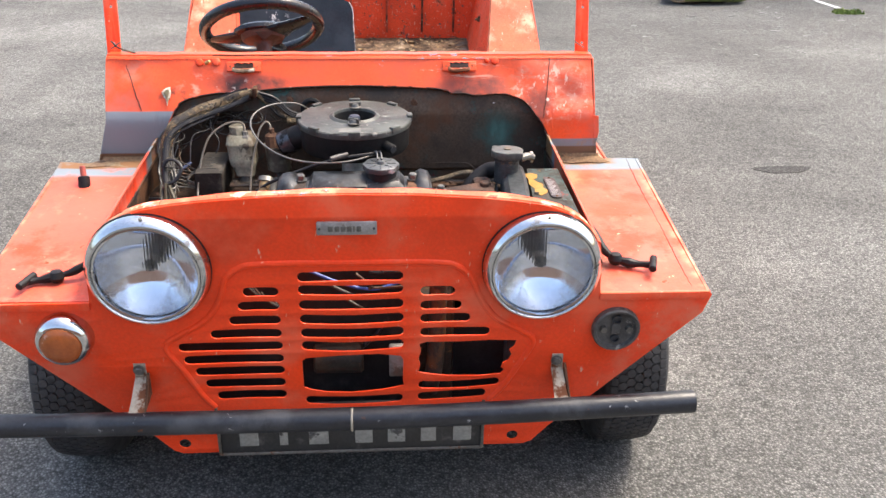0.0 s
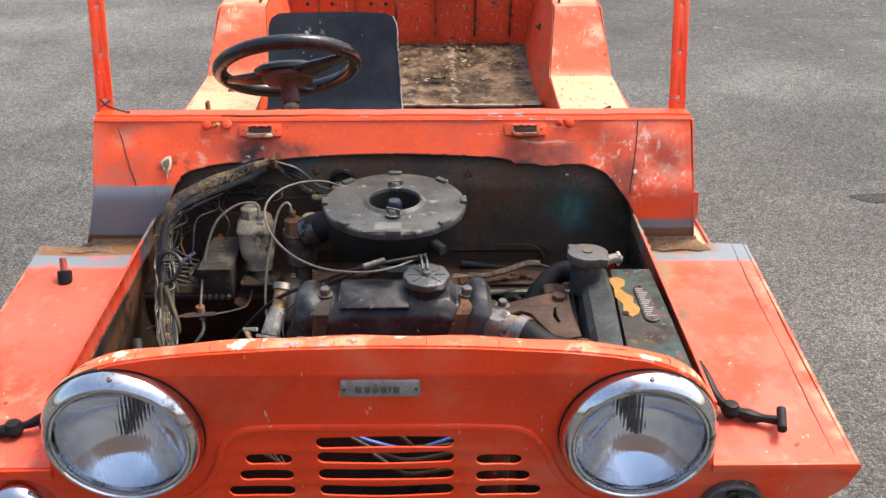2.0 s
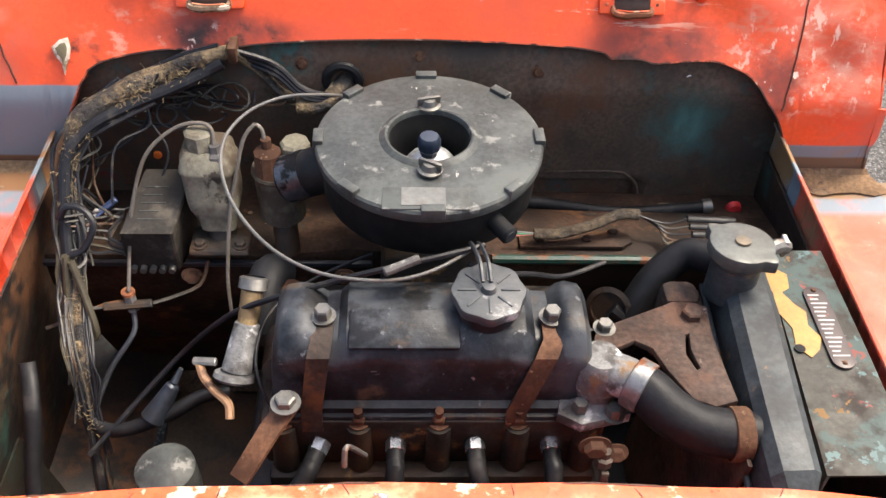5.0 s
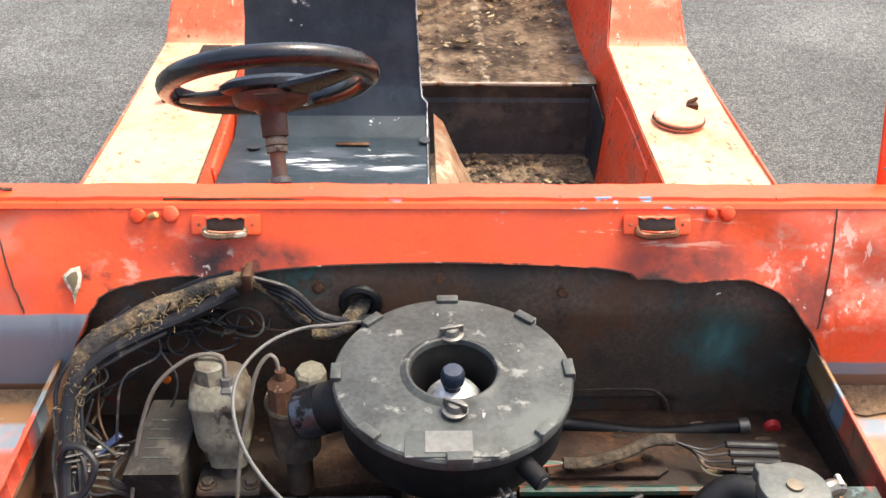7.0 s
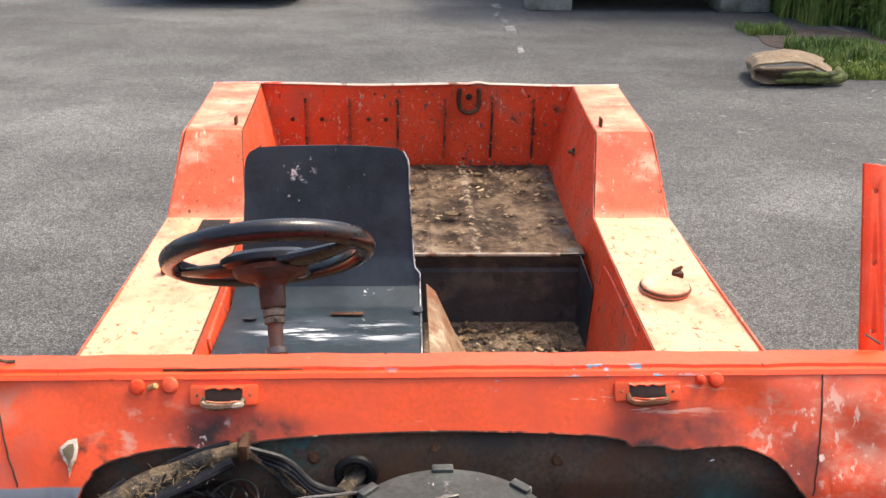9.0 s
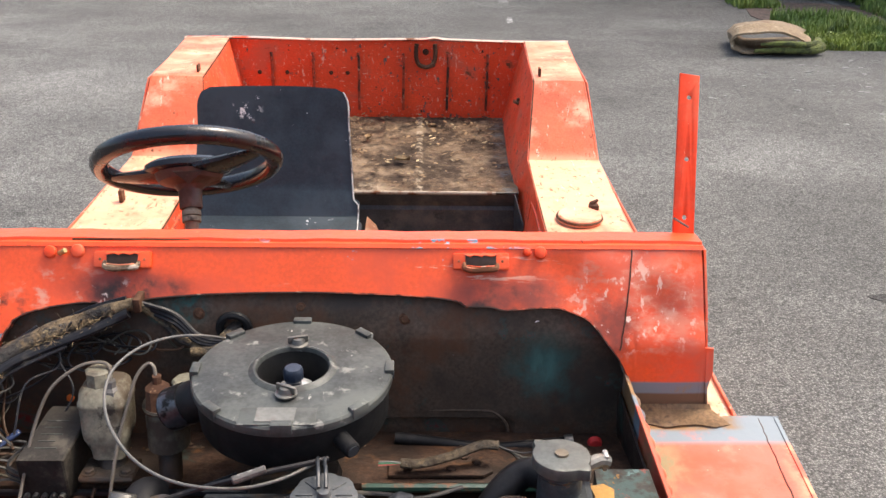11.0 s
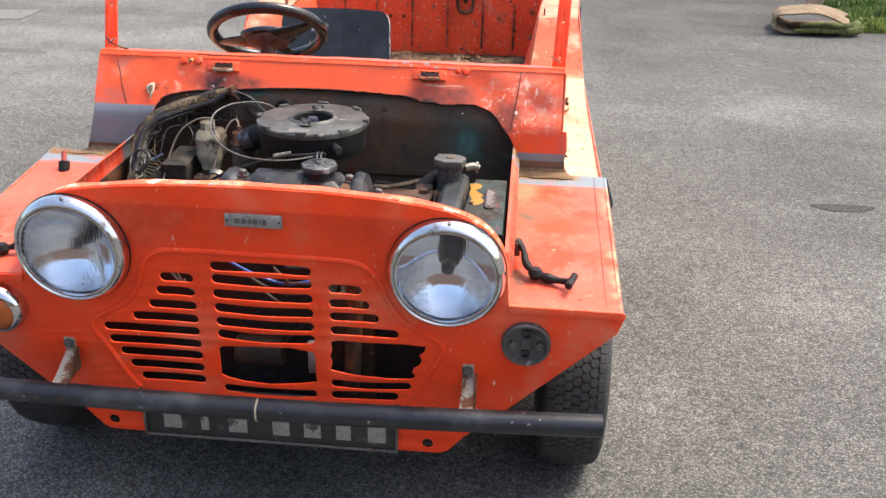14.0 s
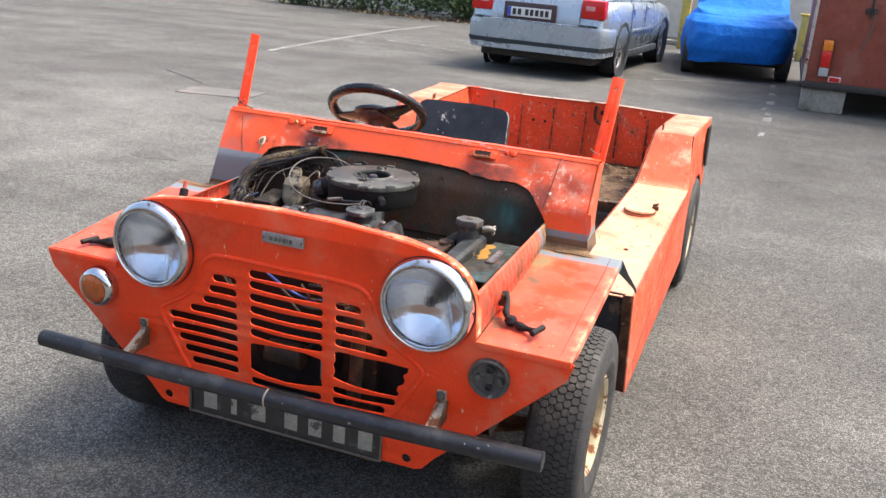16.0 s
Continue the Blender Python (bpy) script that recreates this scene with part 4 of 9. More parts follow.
for s in (-1, 1):
    part("scuttle_side", strip([[(s * (0.585 if s < 0 else 0.567), 0.568, 0.642), (s * 0.566, 0.69, 0.642)], [(s * 0.5545, 0.571, 0.746), (s * 0.5545, 0.69, 0.70)], [(s * 0.5555, 0.60, 0.80), (s * 0.5555, 0.69, 0.78)], [(s * 0.556, 0.643, 0.868), (s * 0.556, 0.692, 0.868)]], 0.003), soot_paint, scut)
    part("rusty_foot", strip([[(s * (0.456 + 0.115 * k / 6), 0.569, 0.662) for k in range(7)], [(s * (0.456 + 0.117 * k / 6), 0.563, 0.6565) for k in range(7)], [(s * (0.456 + (0.135 if s > 0 else 0.16) * k / 6), 0.530 + 0.004 * math.sin(k * 2.2), 0.6528) for k in range(7)]], 0.0015), foot_rust, scut, "bare rusty steel")
part("side_tab", strip([[(0.553, 0.571, 0.752), (0.566, 0.573, 0.750)], [(0.553, 0.5705, 0.71), (0.570, 0.573, 0.71)], [(0.553, 0.570, 0.668), (0.562, 0.572, 0.664)]], 0.0025), soot_paint, scut)
crack = crack_dark
for line in ([(0.455, 0.139), (0.450, 0.09), (0.442, 0.03), (0.436, -0.003)], [(-0.512, 0.125), (-0.497, 0.085), (-0.486, 0.05), (-0.475, 0.019)]):
    pts = spline([(q[0], q[1], 0) for q in line], 8)
    part("seam", tube([scuttle_at(q.x + 0.0014 * noise.noise((q.y * 90, 0, 0)), q.y, 0.0002) for q in pts], 0.0011, 5, 1), crack, scut)
# bent flange along the opening
lipo = [[], []]
for q in spline([(o_[0], o_[1], 0) for o_ in op], 2):
    lipo[0].append(scuttle_at(q.x, q.y, 0.0006))
    lipo[1].append(scuttle_at(q.x, q.y, -0.009))
part("opening_flange", strip(lipo, 0.0018), mat("dark_rusty_edge", (0.06, 0.027, 0.018), 0.7, 0, (((0.55, 0.10, 0.04), 18, 0.54, 0.6, 0.5), ((0.4, 0.3, 0.2), 30, 0.62, 0.66, 0.6)), (20, 0.2)), scut)
# catches, studs and scars
# solid dark fill: the shade inside open slots and holes, put into colour
hole_shade = mat("dark_hole_fill", (0.035, 0.018, 0.012), 0.8)
tongue_metal = mat("worn_tongue_metal", (0.30, 0.20, 0.12), 0.45, 0.4, ((DARKRUST, 60, 0.50, 0.58, 0.7), ((0.55, 0.45, 0.34), 40, 0.58, 0.64, 0.5)), (60, 0.3))
for x in (-0.247, 0.244):
    cm = SC @ Matrix.Translation((x, 0.1195, 0.0025))
    hb = part("bonnet_catch", plate([[(-0.037, -0.010), (0.036, -0.0108), (0.0375, -0.009), (0.037, 0.009), (0.0355, 0.0105), (-0.0365, 0.010), (-0.038, 0.008), (-0.0375, -0.009)]], 0.003, cm, 0.0012), soot_paint, car, "bonnet catch plate with worn edges")
    part("slot", box((-0.022, -0.0085, 0.0010), (0.021, 0.0088, 0.0032), 0.0008, cm), hole_shade, hb)
    rows = [[], [], [], []]
    for k in range(9):
        t = -1 + k / 4
        j = 0.0008 * math.sin(k * 2.3 + x * 9)
        rows[0].append(cm @ Vector((0.0225 * t, 0.0100 + j, 0.002))), rows[1].append(cm @ Vector((0.0225 * t, 0.0098 + j, 0.0038))), rows[2].append(cm @ Vector((0.022 * t, 0.0080 + j, 0.0048))), rows[3].append(cm @ Vector((0.021 * t, 0.0068 + 2 * j, 0.0046)))
    part("upper_tongue", strip(rows, 0.0012), soot_paint, hb)
    lp = tube([(-0.0235, -0.002, 0.003), (-0.022, -0.010, 0.0065), (-0.010, -0.0125, 0.0075), (0.004, -0.0118, 0.008), (0.020, -0.0105, 0.0065), (0.0225, -0.003, 0.003)], 0.0048, 8, 4, radii=[0.002, 0.0046, 0.0054, 0.0048, 0.0044, 0.002])
    bmesh.ops.transform(lp, matrix=cm, verts=lp.verts)
    part("rolled_loop", lp, tongue_metal if x < 0 else seam_rust, hb)
    part("bright_edge", tube([cm @ Vector(q) for q in ((-0.019, -0.0068, 0.0092), (-0.004, -0.0085, 0.0118), (0.010, -0.0078, 0.0118), (0.018, -0.0070, 0.0092))], 0.0008, 6, 3), paint_lip, hb)
    for dx in (-0.0305, 0.0295):
        part("rivet", lathe([(0, 0.0020), (0.0016, 0.0018), (0.0026, 0)], cm @ Matrix.Translation((dx, 0.0, 0.0016)), 10), seam_rust, hb)
for x, v, r in ((-0.347, 0.1295, 0.0092), (-0.310, 0.131, 0.0098), (0.308, 0.1325, 0.0060), (0.3265, 0.132, 0.0092)):
    m = SC @ Matrix.Translation((x, v, 0.0012))
    part("blind_rivet", lathe([(0, 0.0052), (r * 0.45, 0.0050), (r * 0.8, 0.0038), (r * 0.95, 0.0018), (r, 0)], m, 18), paint, scut)
part("bolt_stub", rod(SC @ Vector((-0.334, 0.1275, 0.002)), SC @ Vector((-0.323, 0.1305, 0.010)), 0.0038, None, 10, 0.001), brass_dull, scut)
torn = [(-0.011, 0.006), (-0.006, 0.010), (-0.002, 0.014), (0.006, 0.016), (0.008, 0.006), (0.006, -0.006), (0.003, -0.012), (0.001, -0.020), (-0.001, -0.011), (-0.007, -0.004)]
buf = part("rubber_buffer", plate([torn], 0.0022, Matrix.Translation(scuttle_at(-0.419, 0.055, 0.0022)) @ SC.to_3x3().to_4x4(), 0.0012), mat("pale_torn_filler", (0.62, 0.55, 0.44), 0.7, 0, (((0.25, 0.2, 0.12), 40, 0.5, 0.6, 0.8),)), scut, "torn pale rubber buffer")
part("buffer_core", plate([[(q[0] * 0.62, q[1] * 0.62 + 0.001) for q in torn]], 0.002, Matrix.Translation(scuttle_at(-0.419, 0.055, 0.0040)) @ SC.to_3x3().to_4x4(), 0.0008), mat("olive_rubber", (0.16, 0.13, 0.07), 0.8), buf)
part("cut_edge_strip", tube([(-0.32, 0.6535, 0.8735), (-0.28, 0.654, 0.8738), (-0.16, 0.6545, 0.8734)], 0.0020, 6, 3), rusty, scut)

# screen posts: pierced angle iron
for s in (-1, 1):
    o, t_ = (Vector((0.541, 0.697, 0.862)), Vector((0.550, 0.798, 1.075))) if s > 0 else (Vector((-0.549, 0.692, 0.862)), Vector((-0.564, 0.790, 1.078)))
    ax = (t_ - o).normalized()
    L_ = (t_ - o).length
    m = basis(o, (1, 0, 0), ax)
    hs = [ring(0.001, v, 0.0042, 12) for v in (0.03, 0.115, 0.205)]
    post = part("screen_post", plate([[(-0.015, -0.03), (0.015, -0.03), (0.014, L_), (-0.013, L_ + 0.004)]] + hs, 0.004, m, 0.0006), paint, car, "cut-off angle-iron screen post")
    b = plate([[(0, -0.045), (0.022, -0.045), (0.022, L_ - 0.004), (0, L_)]], 0.004, basis(o + Vector((s * 0.014, 0.002, 0)), (0, 1, 0), ax) , 0.0006)
    part("flange", b, paint, post)
    if s < 0:
        part("string_end", tube([(-0.545, 0.665, 0.905), (-0.534, 0.662, 0.893), (-0.522, 0.664, 0.886), (-0.505, 0.668, 0.879), (-0.496, 0.672, 0.876)], 0.0022, 6, 4), wrap, post, "frayed string end")
    part("split_pin", rod(o + Vector((s * 0.004, -0.006, 0.02)), o + Vector((-s * 0.02, -0.012, 0.036)), 0.0018, None, 6), steel, post)

# side boxes
side_paint = mat("scuffed_side_orange_paint", (0.68, 0.090, 0.032), 0.45, 0, (((0.60, 0.16, 0.09), 5, 0.44, 0.64, 0.5), ((0.72, 0.36, 0.24), 30, 0.58, 0.66, 0.55), ((0.62, 0.055, 0.02), 9, 0.52, 0.64, 0.45), (RUST, 36, 0.64, 0.68, 0.8), (DARKRUST, 70, 0.67, 0.70, 0.8)), (8, 0.1), (16, 0.35, 0.005), spec=0.4)
for s in (-1, 1):
    prof = [(0.690, 0.464, 0.684, 0.507), (1.2, 0.466, 0.685, 0.508), (1.6, 0.470, 0.686, 0.511), (2.045, 0.478, 0.686, 0.521), (2.225, 0.504, 0.657, 0.714), (2.50, 0.516, 0.667, 0.717), (2.790, 0.532, 0.684, 0.719)]
    ys, nu, nv = [p[0] for p in prof], 10, 80

    def top_f(u, v):
        y = prof[0][0] + (prof[-1][0] - prof[0][0]) * v
        for kk in ys:
            if abs(y - kk) < 0.014:
                y = kk
        a, c, z = (float(np.interp(y, ys, [p[i] for p in prof])) for i in (1, 2, 3))
        return (s * (a + (c - a) * u), y, z + 0.0022 * math.sin(y * 11 + u * 3) * math.sin(3.1 * u + 0.3))
    side = part("side_box", sheet(top_f, nu, nv, 0.003), chalky_glare, car, "worn orange side box with chipped pale edges")
    out_m = basis((s * 0.7125, 0, 0), (0, 1, 0), (-s * 0.048, 0, 1))
    arch = [(2.05, 0.225), (2.08, 0.33), (2.14, 0.43), (2.24, 0.49), (2.40, 0.505), (2.56, 0.495), (2.66, 0.45), (2.71, 0.40)]
    b = plate([[(0.690, 0.515), (0.688, 0.40), (0.690, 0.225)] + arch + [(2.79, 0.40), (2.79, 0.715), (2.50, 0.713), (2.225, 0.711), (2.045, 0.518)]], 0.003, out_m, 0.0008)
    for v in b.verts:
        v.co.x += s * float(np.interp(v.co.y, [2.0, 2.225, 2.5, 2.79], [0.0, -0.011, -0.006, 0.010])) * min(1, max(0, (v.co.z - 0.5) / 0.2))
    part("outer_side", b, side_paint, side)
    part("edge_gap", tube([(s * (p[2] + 0.0035), p[0], p[3] - 0.0095) for p in prof[:4]], 0.0022, 6, 1), crack_dark, side)
    # dark panel laid on the outer side, placed to fit the camera's view
    part("mud_flap", strip([[(s * 0.6935, 2.655, 0.690), (s * 0.6985, 2.752, 0.694)], [(s * 0.697, 2.66, 0.60), (s * 0.701, 2.752, 0.60)], [(s * 0.700, 2.69, 0.505), (s * 0.704, 2.752, 0.495)]], 0.004), rubber, side, "black rubber mud flap")
    # black sheet standing in for the shade of the open wheel well
    part("front_closing", box((s * 0.565 - 0.10, 0.700, 0.225), (s * 0.565 + 0.10, 0.704, 0.512)), black_steel, side)
    part("front_flange", strip([[(s * 0.686, 0.689, 0.514), (s * 0.660, 0.691, 0.512)], [(s * 0.692, 0.688, 0.40), (s * 0.667, 0.690, 0.40)], [(s * 0.700, 0.690, 0.228), (s * 0.676, 0.692, 0.228)]], 0.003), rusty, side, "rusty front flange")
    part("sill_seam", tube([(s * 0.7005, 0.72, 0.27), (s * 0.698, 1.1, 0.33), (s * 0.6935, 1.5, 0.42), (s * 0.690, 1.75, 0.49)], 0.0018, 6, 5), crack_dark, side)
    part("edge_bead", tube([(s * p[2], p[0], p[3] - 0.003) for p in prof], 0.0035, 8, 1), chalky_glare, side)
    part("inner_bead", tube([(s * p[1], p[0], p[3] - 0.002) for p in prof], 0.0030, 8, 1), rusty, side)
    inn = [[], [], []]
    for k in range(60):
        y = 0.692 + 2.096 * k / 59
        a, c, z = (float(np.interp(y, ys, [p[i] for p in prof])) for i in (1, 2, 3))
        base = float(np.interp(y, [0.69, 1.98, 2.06, 2.79], [0.225, 0.225, 0.425, 0.430]))
        bx = float(np.interp(y, [0.69, 1.98, 2.3, 2.79], [0.445, 0.444, 0.444, 0.466]))
        inn[0].append((s * a, y, z)), inn[1].append((s * (a * 0.5 + bx * 0.5), y, (z + base) / 2)), inn[2].append((s * bx, y, base))
    part("inner_side", strip(inn, 0.003), paint_in, side, "scratched orange inner side")
    # pressed panels in the inner side
    for y0, y1 in ((0.98, 1.38), (1.45, 1.85)):
        lo = [(s * 0.453, y0 + 0.03, 0.28), (s * 0.454, y1 - 0.02, 0.28), (s * 0.456, y1, 0.30), (s * 0.467, y1 - 0.02, 0.44), (s * 0.469, y1 - 0.06, 0.475), (s * 0.465, y0 + 0.03, 0.475), (s * 0.463, y0, 0.45), (s * 0.4545, y0, 0.31)]
        part("pressed_ridge", tube([(x - s * 0.001, y, z) for x, y, z in lo], 0.0048, 8, 3, True), paint_in, side)
    part("eye_bolt", add(hexbolt((s * 0.488, 2.42, 0.595), (-s, 0, 0), 0.013, 0.012), rod((s * 0.485, 2.405, 0.592), (s * 0.470, 2.44, 0.590), 0.006, None, 8)), rusty, side)
    part("lashing_hook", box((s * 0.528 - 0.003, 2.27, 0.700), (s * 0.528 + 0.003, 2.30, 0.740), 0.001), rusty, side)
    part("rubber_flap", strip([[(s * 0.60, 2.795, 0.62), (s * 0.692, 2.795, 0.62)], [(s * 0.60, 2.80, 0.52), (s * 0.694, 2.80, 0.52)], [(s * 0.61, 2.81, 0.42), (s * 0.690, 2.805, 0.40)]], 0.004), rubber, side)
    for y, x in ((1.12, 0.575), (0.86, 0.56)):
        part("screw", hexbolt((s * (x + 0.02), y, 0.509), (0, 0, 1), 0.006, 0.005), rusty, side)
    if s > 0:
        c = Vector((0.562, 1.608, 0.5125))
        cap = part("fuel_cap", lathe([(0, 0.012), (0.04, 0.0125), (0.05, 0.015), (0.0545, 0.013), (0.057, 0.004), (0.057, 0)], Matrix.Translation(c), 40), chalky_glare, side, "round orange filler cap")
        part("rusty_rim", tube([c + Vector((0.056 * math.cos(a), 0.056 * math.sin(a), 0.007)) for a in np.linspace(0, 2 * math.pi, 40, endpoint=False)], 0.0035, 6, 1, True), rusty, cap)
        part("hinge_lug", box((0.597, 1.662, 0.5125), (0.622, 1.686, 0.528), 0.004), rusty, cap)
        part("wing_bolt", rod((0.600, 1.674, 0.527), (0.620, 1.678, 0.538), 0.007, 0.004, 8, 0.001), rusty, cap)
    else:
        # near-black box on top; the opening's shade is its colour, nothing is cut
        part("cut_out", box((-0.590, 1.885, 0.505), (-0.512, 2.030, 0.5235), 0.003), mat("opening_shade", (0.01, 0.009, 0.008), 0.9), side, "dark box painted as the shade of a cut-out hole")
        part("lug", box((-0.615, 1.68, 0.519), (-0.605, 1.705, 0.552), 0.002), rusty, side)

# cabin floor, load bed and tail panel
part("cabin_floor", box((-0.449, 0.55, 0.217), (0.449, 2.0, 0.221)), dirt, car, "dirt-covered footwell floor")
part("riser", strip([[(-0.448 + 0.896 * k / 8, 1.985, 0.438) for k in range(9)], [(-0.448 + 0.896 * k / 8, 1.990, 0.425) for k in range(9)], [(-0.448 + 0.896 * k / 8, 2.012, 0.385) for k in range(9)], [(-0.448 + 0.896 * k / 8, 2.004, 0.375) for k in range(9)], [(-0.448 + 0.896 * k / 8, 2.008, 0.31) for k in range(9)], [(-0.448 + 0.896 * k / 8, 1.998, 0.222) for k in range(9)]], 0.003), mat("dusty_black_steel", (0.050, 0.052, 0.052), 0.55, 0, (((0.13, 0.115, 0.09), 7, 0.50, 0.66, 0.8), ((0.02, 0.02, 0.02), 12, 0.56, 0.66, 0.5)), (15, 0.2)), car, "black ribbed riser under the load bed")
for s in (-1, 1):
    part("corner_gusset", strip([[(s * 0.436, 1.984, 0.432), (s * 0.452, 1.87, 0.385)], [(s * 0.437, 1.984, 0.33), (s * 0.446, 1.855, 0.31)], [(s * 0.436, 1.986, 0.225), (s * 0.441, 1.84, 0.225)]], 0.003), black_steel, car)


def bed(u, v):
    x, y = -0.472 + 0.944 * u, 1.985 + 0.795 * v
    rib = 0.0045 * sum(math.exp(-((x - c) / 0.008) ** 2) for c in (-0.29, -0.13, 0.03, 0.155, 0.29))
    return (x * (0.952 + 0.045 * v), y, 0.434 + rib + 0.002 * noise.noise((x * 9, y * 9, 0)))


bed_ob = part("load_bed", sheet(bed, 90, 16, 0.003), mat("muddy_bed_paint", (0.125, 0.082, 0.050), 0.85, 0, (((0.20, 0.145, 0.095), 8, 0.44, 0.62, 0.9), ((0.045, 0.030, 0.020), 7, 0.44, 0.58, 0.95), ((0.038, 0.026, 0.018), 12, 0.36, 0.60, 0.95, None, (("S", (0.13, 2.30, 0.44), (0.17, 0.22, 0.3)),)), ((0.30, 0.24, 0.17), 26, 0.48, 0.62, 0.8, None, (("X", 0.139, 0.149), ("X", 0.170, 0.160))), ((0.30, 0.24, 0.17), 26, 0.46, 0.60, 0.8, None, (("Y", 2.10, 2.03), ("X", 0.07, 0.0))), ((0.10, 0.105, 0.105), 20, 0.48, 0.62, 0.7, None, (("X", 0.38, 0.43),))), (30, 0.3), (36, 1.0, 0.014), spec=0.2), car, "muddy ribbed load bed")
part("bed_front_edge", tube([(-0.44, 1.983, 0.436), (0.0, 1.983, 0.437), (0.38, 1.984, 0.436)], 0.006, 8, 4), mat("bare_worn_edge", (0.30, 0.24, 0.18), 0.6, 0.2, ((RUST, 12, 0.5, 0.6, 0.8),)), bed_ob)
tail = part("tail_panel", sheet(lambda u, v: (-0.545 + 1.09 * u, 2.786 - 0.004 * math.sin(u * 9), 0.20 + 0.516 * v), 24, 12, 0.003), paint_in, car, "scratched orange tail panel")
b = [[], [], [], []]
for k in range(41):
    x = -0.69 + 1.38 * k / 40
    w = 0.003 * math.sin(x * 9) + (0.006 if abs(x - 0.205) < 0.03 else 0)
    b[0].append((x, 2.778, 0.7185 + w)), b[1].append((x, 2.783, 0.7215 + w)), b[2].append((x, 2.797, 0.7205 + w)), b[3].append((x, 2.799, 0.708))
part("tail_lip", strip(b, 0.002), mat("pale_bent_lip", (0.50, 0.36, 0.28), 0.5, 0, ((RUST, 14, 0.55, 0.63, 0.8), (ORANGE, 9, 0.56, 0.62, 0.5))), tail, "bent pale metal lip")
# dark ridge colour: the stiffeners' shadow edges are painted in
stiff_paint = mat("shadow_edged_ridge", (0.34, 0.05, 0.02), 0.6, 0, ((DARKRUST, 16, 0.44, 0.54, 0.8), ((0.5, 0.3, 0.2), 40, 0.6, 0.65, 0.7)), (20, 0.2))
for x in (-0.385, -0.235, -0.07, 0.093, 0.255, 0.40):
    part("stiffener", tube([(x, 2.779, 0.672), (x + 0.002, 2.777, 0.64), (x, 2.777, 0.50), (x, 2.778, 0.462)], 0.0048, 8, 4), stiff_paint, tail)
part("filler_ring", tube([(0.142, 2.776, 0.708), (0.140, 2.774, 0.665), (0.150, 2.772, 0.635), (0.175, 2.772, 0.624), (0.20, 2.772, 0.635), (0.210, 2.774, 0.665), (0.208, 2.776, 0.708)], 0.008, 8, 4), rusty, tail)
part("ring_bolt", hexbolt((0.175, 2.781, 0.678), (0, -1, 0), 0.008, 0.01), rusty, tail)
for x in (-0.43, -0.33, -0.17, -0.11):
    part("rivet", lathe([(0, 0.003), (0.006, 0.002), (0.008, 0)], basis((x, 2.7815, 0.598), (1, 0, 0), (0, 0, 1)), 12), rusty, tail)
# underside
part("underbody", box((-0.40, 0.70, 0.16), (0.40, 2.75, 0.215), 0.01), black_steel, car)

# driver's seat
def seat_f(u, v):
    # v: 0 front edge of the base, 1 top of the back
    pts = [(1.40, 0.452), (1.55, 0.445), (1.665, 0.440), (1.735, 0.462), (1.77, 0.53), (1.815, 0.672), (1.845, 0.786)]
    k = v * (len(pts) - 1)
    i = min(int(k), len(pts) - 2)
    y = pts[i][0] + (pts[i + 1][0] - pts[i][0]) * (k - i)
    z = pts[i][1] + (pts[i + 1][1] - pts[i][1]) * (k - i)
    w = 0.226
    if v > 0.86:
        q = (v - 0.86) / 0.14
        w = 0.200 - 0.034 * (1 - math.sqrt(max(0, 1 - (max(0, q - 0.45) / 0.55) ** 2)))
    elif v > 0.6:
        w = 0.214 - 0.014 * (v - 0.6) / 0.26
    x = -0.230 + w * (2 * u - 1)
    n_ = 0.004 * noise.noise((x * 7, v * 6, 3))
    return (x, y + n_, z + n_ * 0.4 - 0.004 * (2 * u - 1) ** 4 * (v > 0.5))


seat = part("seat", sheet(seat_f, 26, 60, 0.022), vinyl, car, "torn black vinyl bucket seat with scuffs")
# black discs on the seat, painting the shade of its bolt holes
for x0, y0, w, h in ((-0.40, 1.60, 0.016, 0.012), (-0.012, 1.635, 0.012, 0.016), (-0.018, 1.455, 0.016, 0.012), (-0.37, 1.45, 0.014, 0.01)):
    part("bolt_hole", lathe([(0, 0.002), (w, 0.002), (w, 0)], Matrix.Translation((x0, y0, 0.4478)) @ Matrix.Diagonal((1, h / w, 1, 1)), 14), black_steel, seat)
pipe_pts = [Vector(seat_f(0.995, v)) + Vector((0, -0.002, 0.003)) for v in np.linspace(0.02, 0.985, 34)]
part("piping", tube(pipe_pts, 0.0019, 6, 1), mat("worn_pale_piping", (0.10, 0.10, 0.10), 0.6, 0, (((0.5, 0.49, 0.46), 14, 0.48, 0.58, 0.7),)), seat, "worn pale edge piping")
part("seat_slit", box((-0.215, 1.612, 0.4455), (-0.14, 1.626, 0.4485), 0.001), rusty, seat)
part("seat_box", box((-0.43, 1.42, 0.222), (0.0, 1.80, 0.424), 0.01), black_steel, car)
tun = [[], [], [], []]
for k in range(13):
    y = 1.40 + 0.42 * k / 12
    w = 0.010 * noise.noise((y * 9, 0, 4))
    for r_, (x, z) in zip(tun, ((0.012, 0.428), (0.040 + w, 0.405), (0.085 + w, 0.300), (0.125 + w, 0.224))):
        r_.append((x, y, z))
part("tunnel_side", strip(tun, 0.003), mat("dusty_tan_paint", (0.24, 0.155, 0.09), 0.8, 0, ((RUST, 9, 0.46, 0.60, 0.8), ((0.40, 0.32, 0.22), 14, 0.56, 0.66, 0.8), (DARKRUST, 30, 0.62, 0.68, 0.8)), (14, 0.2), (20, 0.7, 0.006)), car, "dusty tan and rusty tunnel side", 60)

